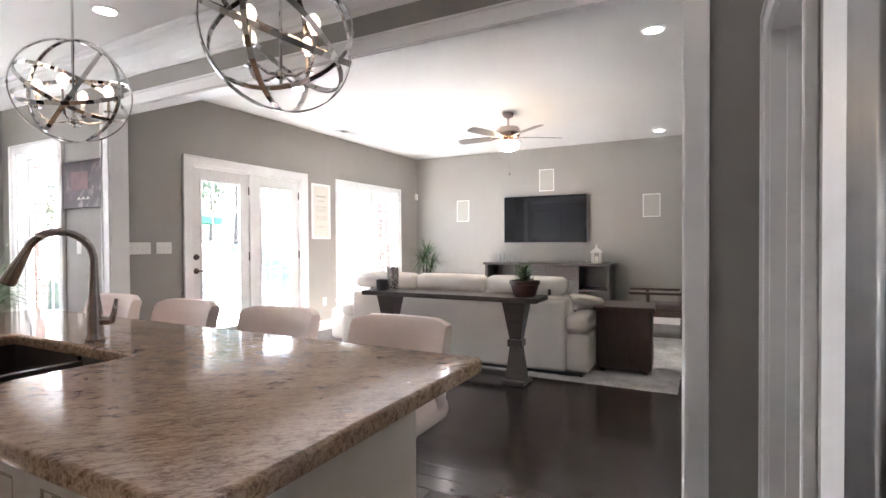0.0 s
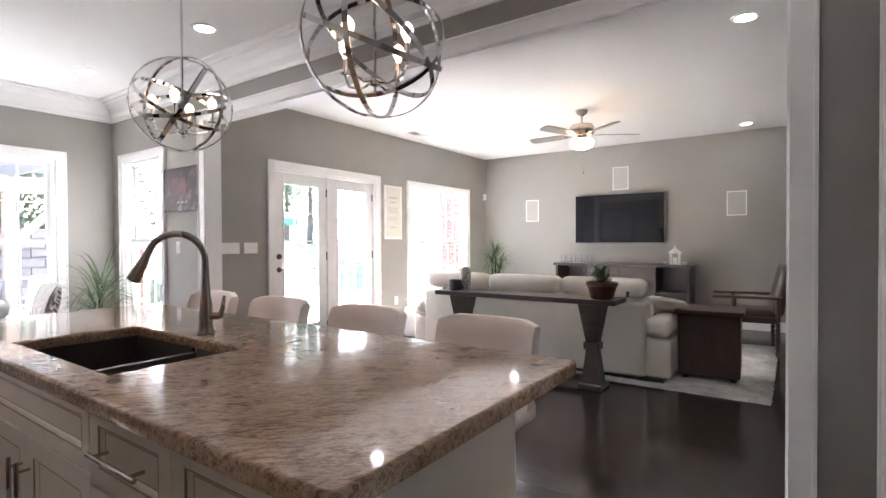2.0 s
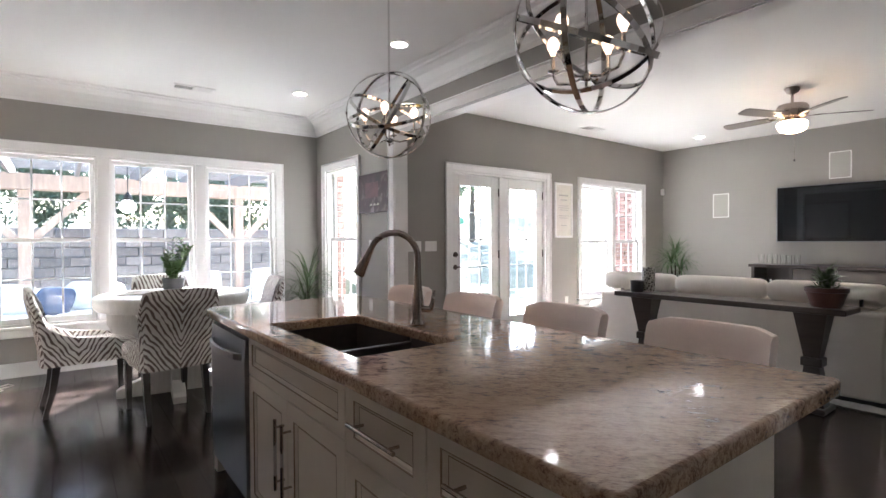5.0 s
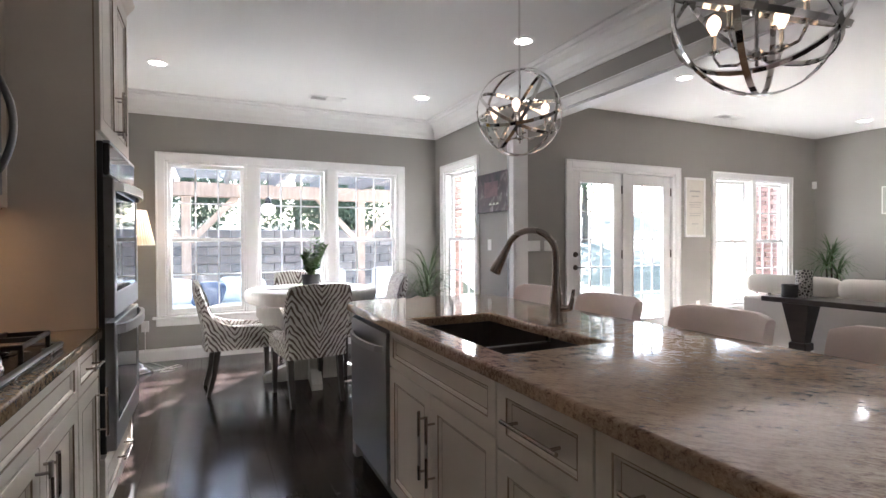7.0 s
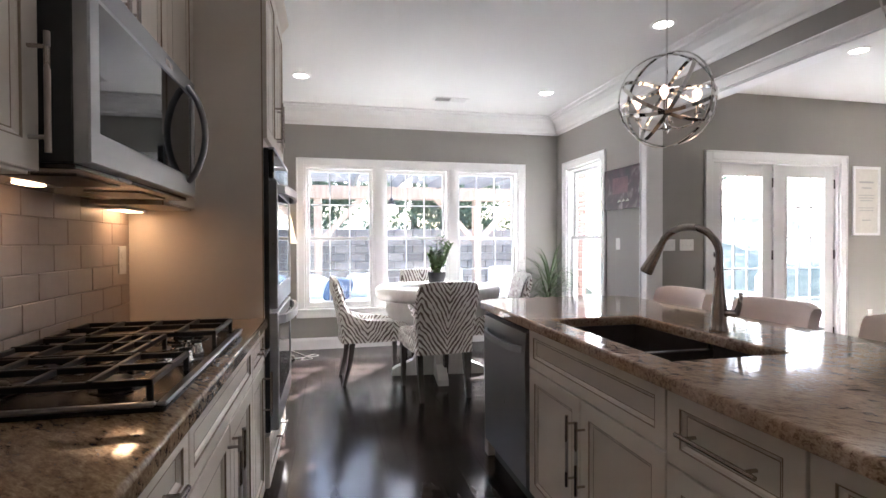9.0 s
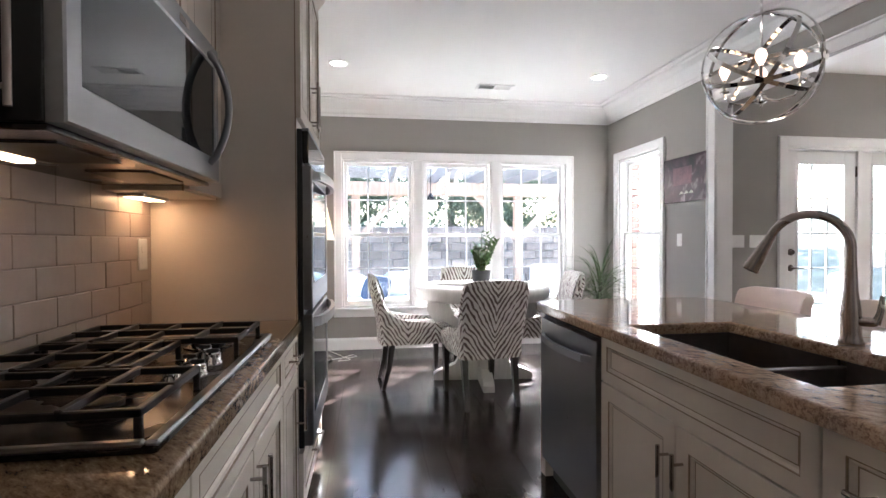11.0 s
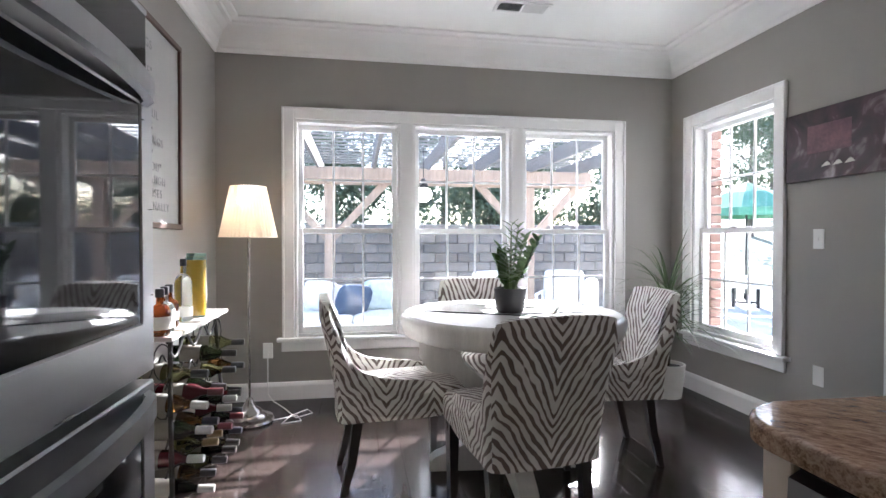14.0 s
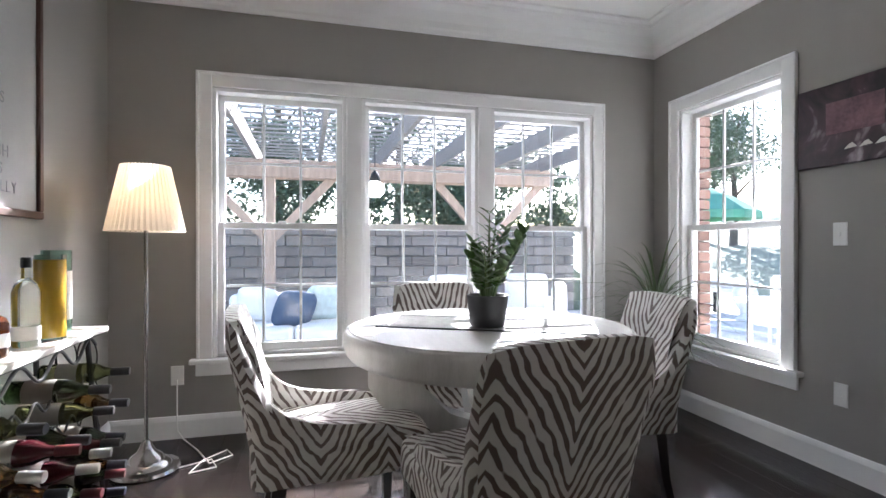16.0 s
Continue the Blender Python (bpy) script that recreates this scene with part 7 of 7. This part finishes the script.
pc = patio_chair((-10.5, 1.5, GZ), 80)
copy_thing(pc, pose(-9.2, 2.0, GZ, 0, 0, -30))
copy_thing(pc, pose(-10.6, 2.55, GZ, 0, 0, 60))
copy_thing(pc, pose(-9.3, 5.6, GZ, 0, 0, 20))
copy_thing(pc, pose(-8.0, 5.5, GZ, 0, 0, -60))
ot = thing("patio_table", "round white outdoor bistro table", "outdoor table", (-8.6, 4.7, GZ))
part("tabletop", lathe(B(), [(0, 0.70), (0.44, 0.70), (0.45, 0.71), (0.45, 0.725), (0, 0.73)], 32), cushion_white, ot, smooth=True)
part("pedestal", lathe(B(), [(0, 0), (0.24, 0), (0.24, 0.02), (0.05, 0.05), (0.035, 0.70), (0, 0.70)], 20), cushion_white, ot, smooth=True)

# bench, urn and sunshade on the far side of the patio
bench = thing("patio_bench", "long white outdoor bench with open legs", "outdoor bench", (-12.9, 7.6, GZ), 45)
bm = B()
soft_box(bm, (-0.75, -0.24, 0.50), (0.75, 0.24, 0.64), 0.04, 0.01)
part("seat", bm, cushion_white, bench, smooth=True)
part("rail", boxes(((-0.75, -0.22, 0.40), (0.75, 0.22, 0.49)), bev=0.01), cushion_white, bench)
for sx in (-0.68, -0.22, 0.22, 0.68):
    part("leg", boxes(((sx - 0.03, -0.20, 0), (sx + 0.03, 0.20, 0.40)), bev=0.006), black_iron, bench, "dark metal leg")
solo("garden_urn", lathe(B(), [(0, 0), (0.15, 0), (0.16, 0.03), (0.10, 0.08), (0.07, 0.14), (0.10, 0.20), (0.19, 0.36), (0.20, 0.50), (0.16, 0.60), (0.20, 0.66), (0.21, 0.70), (0.17, 0.70), (0.13, 0.60), (0, 0.55)], 24), cushion_white, "white footed garden urn on the patio", "urn", smooth=True).location = (-11.47, 7.19, GZ)
canvas_green = surface("canvas_green", (0.11, 0.30, 0.19), 0.8, vary=0.2, scale=5, bump=0.1)
shade_u = thing("patio_umbrella", "green canvas patio umbrella, open", "umbrella", (-13.6, 8.2, GZ))
part("pole", tube(B(), [(0, 0, 0), (0, 0, 2.72)], 0.022, 10), black_iron, shade_u, smooth=True)
part("base", lathe(B(), [(0, 0), (0.25, 0), (0.25, 0.04), (0.05, 0.09), (0.04, 0.22), (0, 0.22)], 20), black_iron, shade_u, smooth=True)
bm = B()
for inner in (0.0, 0.012):
    tip = bm.verts.new((0, 0, 2.70 - inner))
    rims = [[bm.verts.new(((r - inner) * math.cos(k * math.pi / 4), (r - inner) * math.sin(k * math.pi / 4), z - inner)) for k in range(8)] for r, z in ((0.55, 2.45), (1.15, 2.08), (1.16, 1.92))]
    for k in range(8):
        bm.faces.new((tip, rims[0][k], rims[0][(k + 1) % 8]))
        for a, b in zip(rims, rims[1:]):
            bm.faces.new((a[k], b[k], b[(k + 1) % 8], a[(k + 1) % 8]))
part("canopy", bm, canvas_green, shade_u, "faceted green canopy")
curb = solo("trim_patio_edge", boxes(((-0.9, -0.06, -0.03), (0.9, 0.06, 0.06)), bev=0.01), cushion_white, "white coping along the patio", "edging", "structure")
curb.matrix_basis = pose(-10.8, 6.06, GZ - 0.01, 0, 0, 6)

# planting


def leaves(name, mat, seed, count, centre, radii, size, parent=None, hollow=0.5):
    """A cloud of small folded leaves filling a lumpy volume."""
    g = np.random.default_rng(seed)
    lumps = [(g.uniform(-0.75, 0.75, 3), g.uniform(0.28, 0.5)) for _ in range(16)]
    verts, faces = [], []
    for k in range(count):
        c, r = lumps[int(g.integers(len(lumps)))]
        d = g.normal(size=3)
        d /= np.linalg.norm(d) + 1e-6
        p = (c + d * r * (hollow + (1 - hollow) * g.random())) * np.array(radii) + np.array(centre)
        a = g.normal(size=3)
        a /= np.linalg.norm(a) + 1e-6
        b = np.cross(a, g.normal(size=3))
        b /= np.linalg.norm(b) + 1e-6
        s = size * g.uniform(0.6, 1.3)
        i = len(verts)
        verts += [tuple(p - a * s), tuple(p + b * s * 0.45), tuple(p + a * s), tuple(p - b * s * 0.45)]
        faces.append((i, i + 1, i + 2, i + 3))
    me = bpy.data.meshes.new(name)
    me.from_pydata(verts, [], faces)
    me.materials.append(mat)
    ob = new(name, me)
    ob.parent = parent
    return ob


for k in range(5):
    y = -5.0 + 2.3 * k
    tagged(leaves("hedge", leaf_hedge, 50 + k, 8800, (-14.75, y, 2.40), (0.75, 1.80, 1.2), 0.06), "leafy green hedge above the retaining wall", "hedge", "hedge row")


def tree(x, y, h, seed, spread):
    root = thing("tree", "broad leafy garden tree with open crown", "tree", (x, y, ground_height(x, y)), group="garden trees")
    g = random.Random(seed)
    bm = B()
    tube(bm, [(0, 0, -0.1), (0.05, 0.02, h * 0.25), (-0.04, 0.05, h * 0.5), (0.03, 0, h * 0.8)], [0.16, 0.12, 0.09, 0.03], 10)
    for k in range(7):
        a, z = k * 2.4, h * (0.3 + 0.07 * k)
        tube(bm, [(0, 0, z), (math.cos(a) * spread * 0.35, math.sin(a) * spread * 0.35, z + h * 0.10), (math.cos(a) * spread * 0.75, math.sin(a) * spread * 0.75, z + h * 0.17)], [0.055, 0.035, 0.012], 7)
    part("trunk", bm, bark, root, "brown trunk with limbs", True)
    leaves("crown", leaf_hedge, seed, 5200, (0, 0, h * 0.66), (spread, spread, h * 0.38), 0.085, root, 0.3)
    return root


for i, (x, y, h, s) in enumerate([(-19.5, -5.0, 6.5, 2.2), (-20.5, -1.2, 6.0, 2.0), (-21.0, 2.6, 5.4, 2.0), (-23.0, 16.5, 5.5, 2.0), (-20.0, 15.5, 6.0, 2.2), (-30.0, 24.0, 6.5, 2.4), (-13.0, 17.5, 5.5, 2.1), (-9.0, 20.0, 6.0, 2.2)]):
    tree(x, y, h, 90 + i, s)

# ---- small pieces: backsplash tiles and floor boards ----
splash = solo("wall_backsplash", boxes(((-4.011, YL + 0.0005, 0.891), (-1.06, YL + 0.006, 1.369))), grout, "tan glazed subway tile backsplash", "backsplash", "structure")
tme = bpy.data.meshes.new("tile")
bm = B()
box(bm, (0.001, 0, 0.001), (0.169, 0.008, 0.082), 0.0016, 1)
bm.to_mesh(tme)
bm.free()
tme.materials.append(tile_ceramic)
hme = bpy.data.meshes.new("half_tile")
bm = B()
box(bm, (0.001, 0, 0.001), (0.084, 0.008, 0.082), 0.0016, 1)
bm.to_mesh(hme)
bm.free()
hme.materials.append(tile_ceramic)
for r in range(6):
    x = -4.010
    first = True
    while x < -1.10:
        use = hme if (first and r % 2) else tme
        o = new("tile", use)
        o.parent = splash
        o.location = (x, YL + 0.005 + rnd.uniform(-0.0006, 0.0006), 0.892 + 0.083 * r)
        x += 0.085 if use is hme else 0.170
        first = False

rb2 = random.Random(77)
floor_ob = bpy.data.objects["floor"]
BW = 0.1275
meshes = {}
for L_ in (0.6, 0.9, 1.2, 1.5, 1.8):
    bm = B()
    box(bm, (0.0003, 0.0003, -0.0119), (L_ - 0.0003, BW - 0.0003, 0.0), 0.0009, 1)
    me = bpy.data.meshes.new("floor_board")
    bm.to_mesh(me)
    bm.free()
    me.materials.append(floor_wood)
    meshes[L_] = me
rest = B()
y = -1.42
while y < 7.95:
    x0 = XN if y < 2.40 else XF
    x1 = 1.05 if y < 2.40 else XL2
    x = x0
    first = True
    while x < x1 - 0.01:
        L_ = rb2.choice((0.6, 0.9, 1.2)) if first else rb2.choice((0.9, 1.2, 1.5, 1.8))
        first = False
        if y < 2.30 and x < -2.2:
            o = new("floor_board", meshes[L_])
            o.parent = floor_ob
            o.location = (x, y, rb2.uniform(-0.0004, 0.0))
        else:
            box(rest, (x + 0.0006, y + 0.0006, -0.0119), (min(x + L_, x1) - 0.0006, y + BW - 0.0006, rb2.uniform(-0.0004, 0.0)))
        x += L_
    y += BW
rs = part("floor_boards", rest, floor_wood, floor_ob)
rs["kind"] = "stuff"
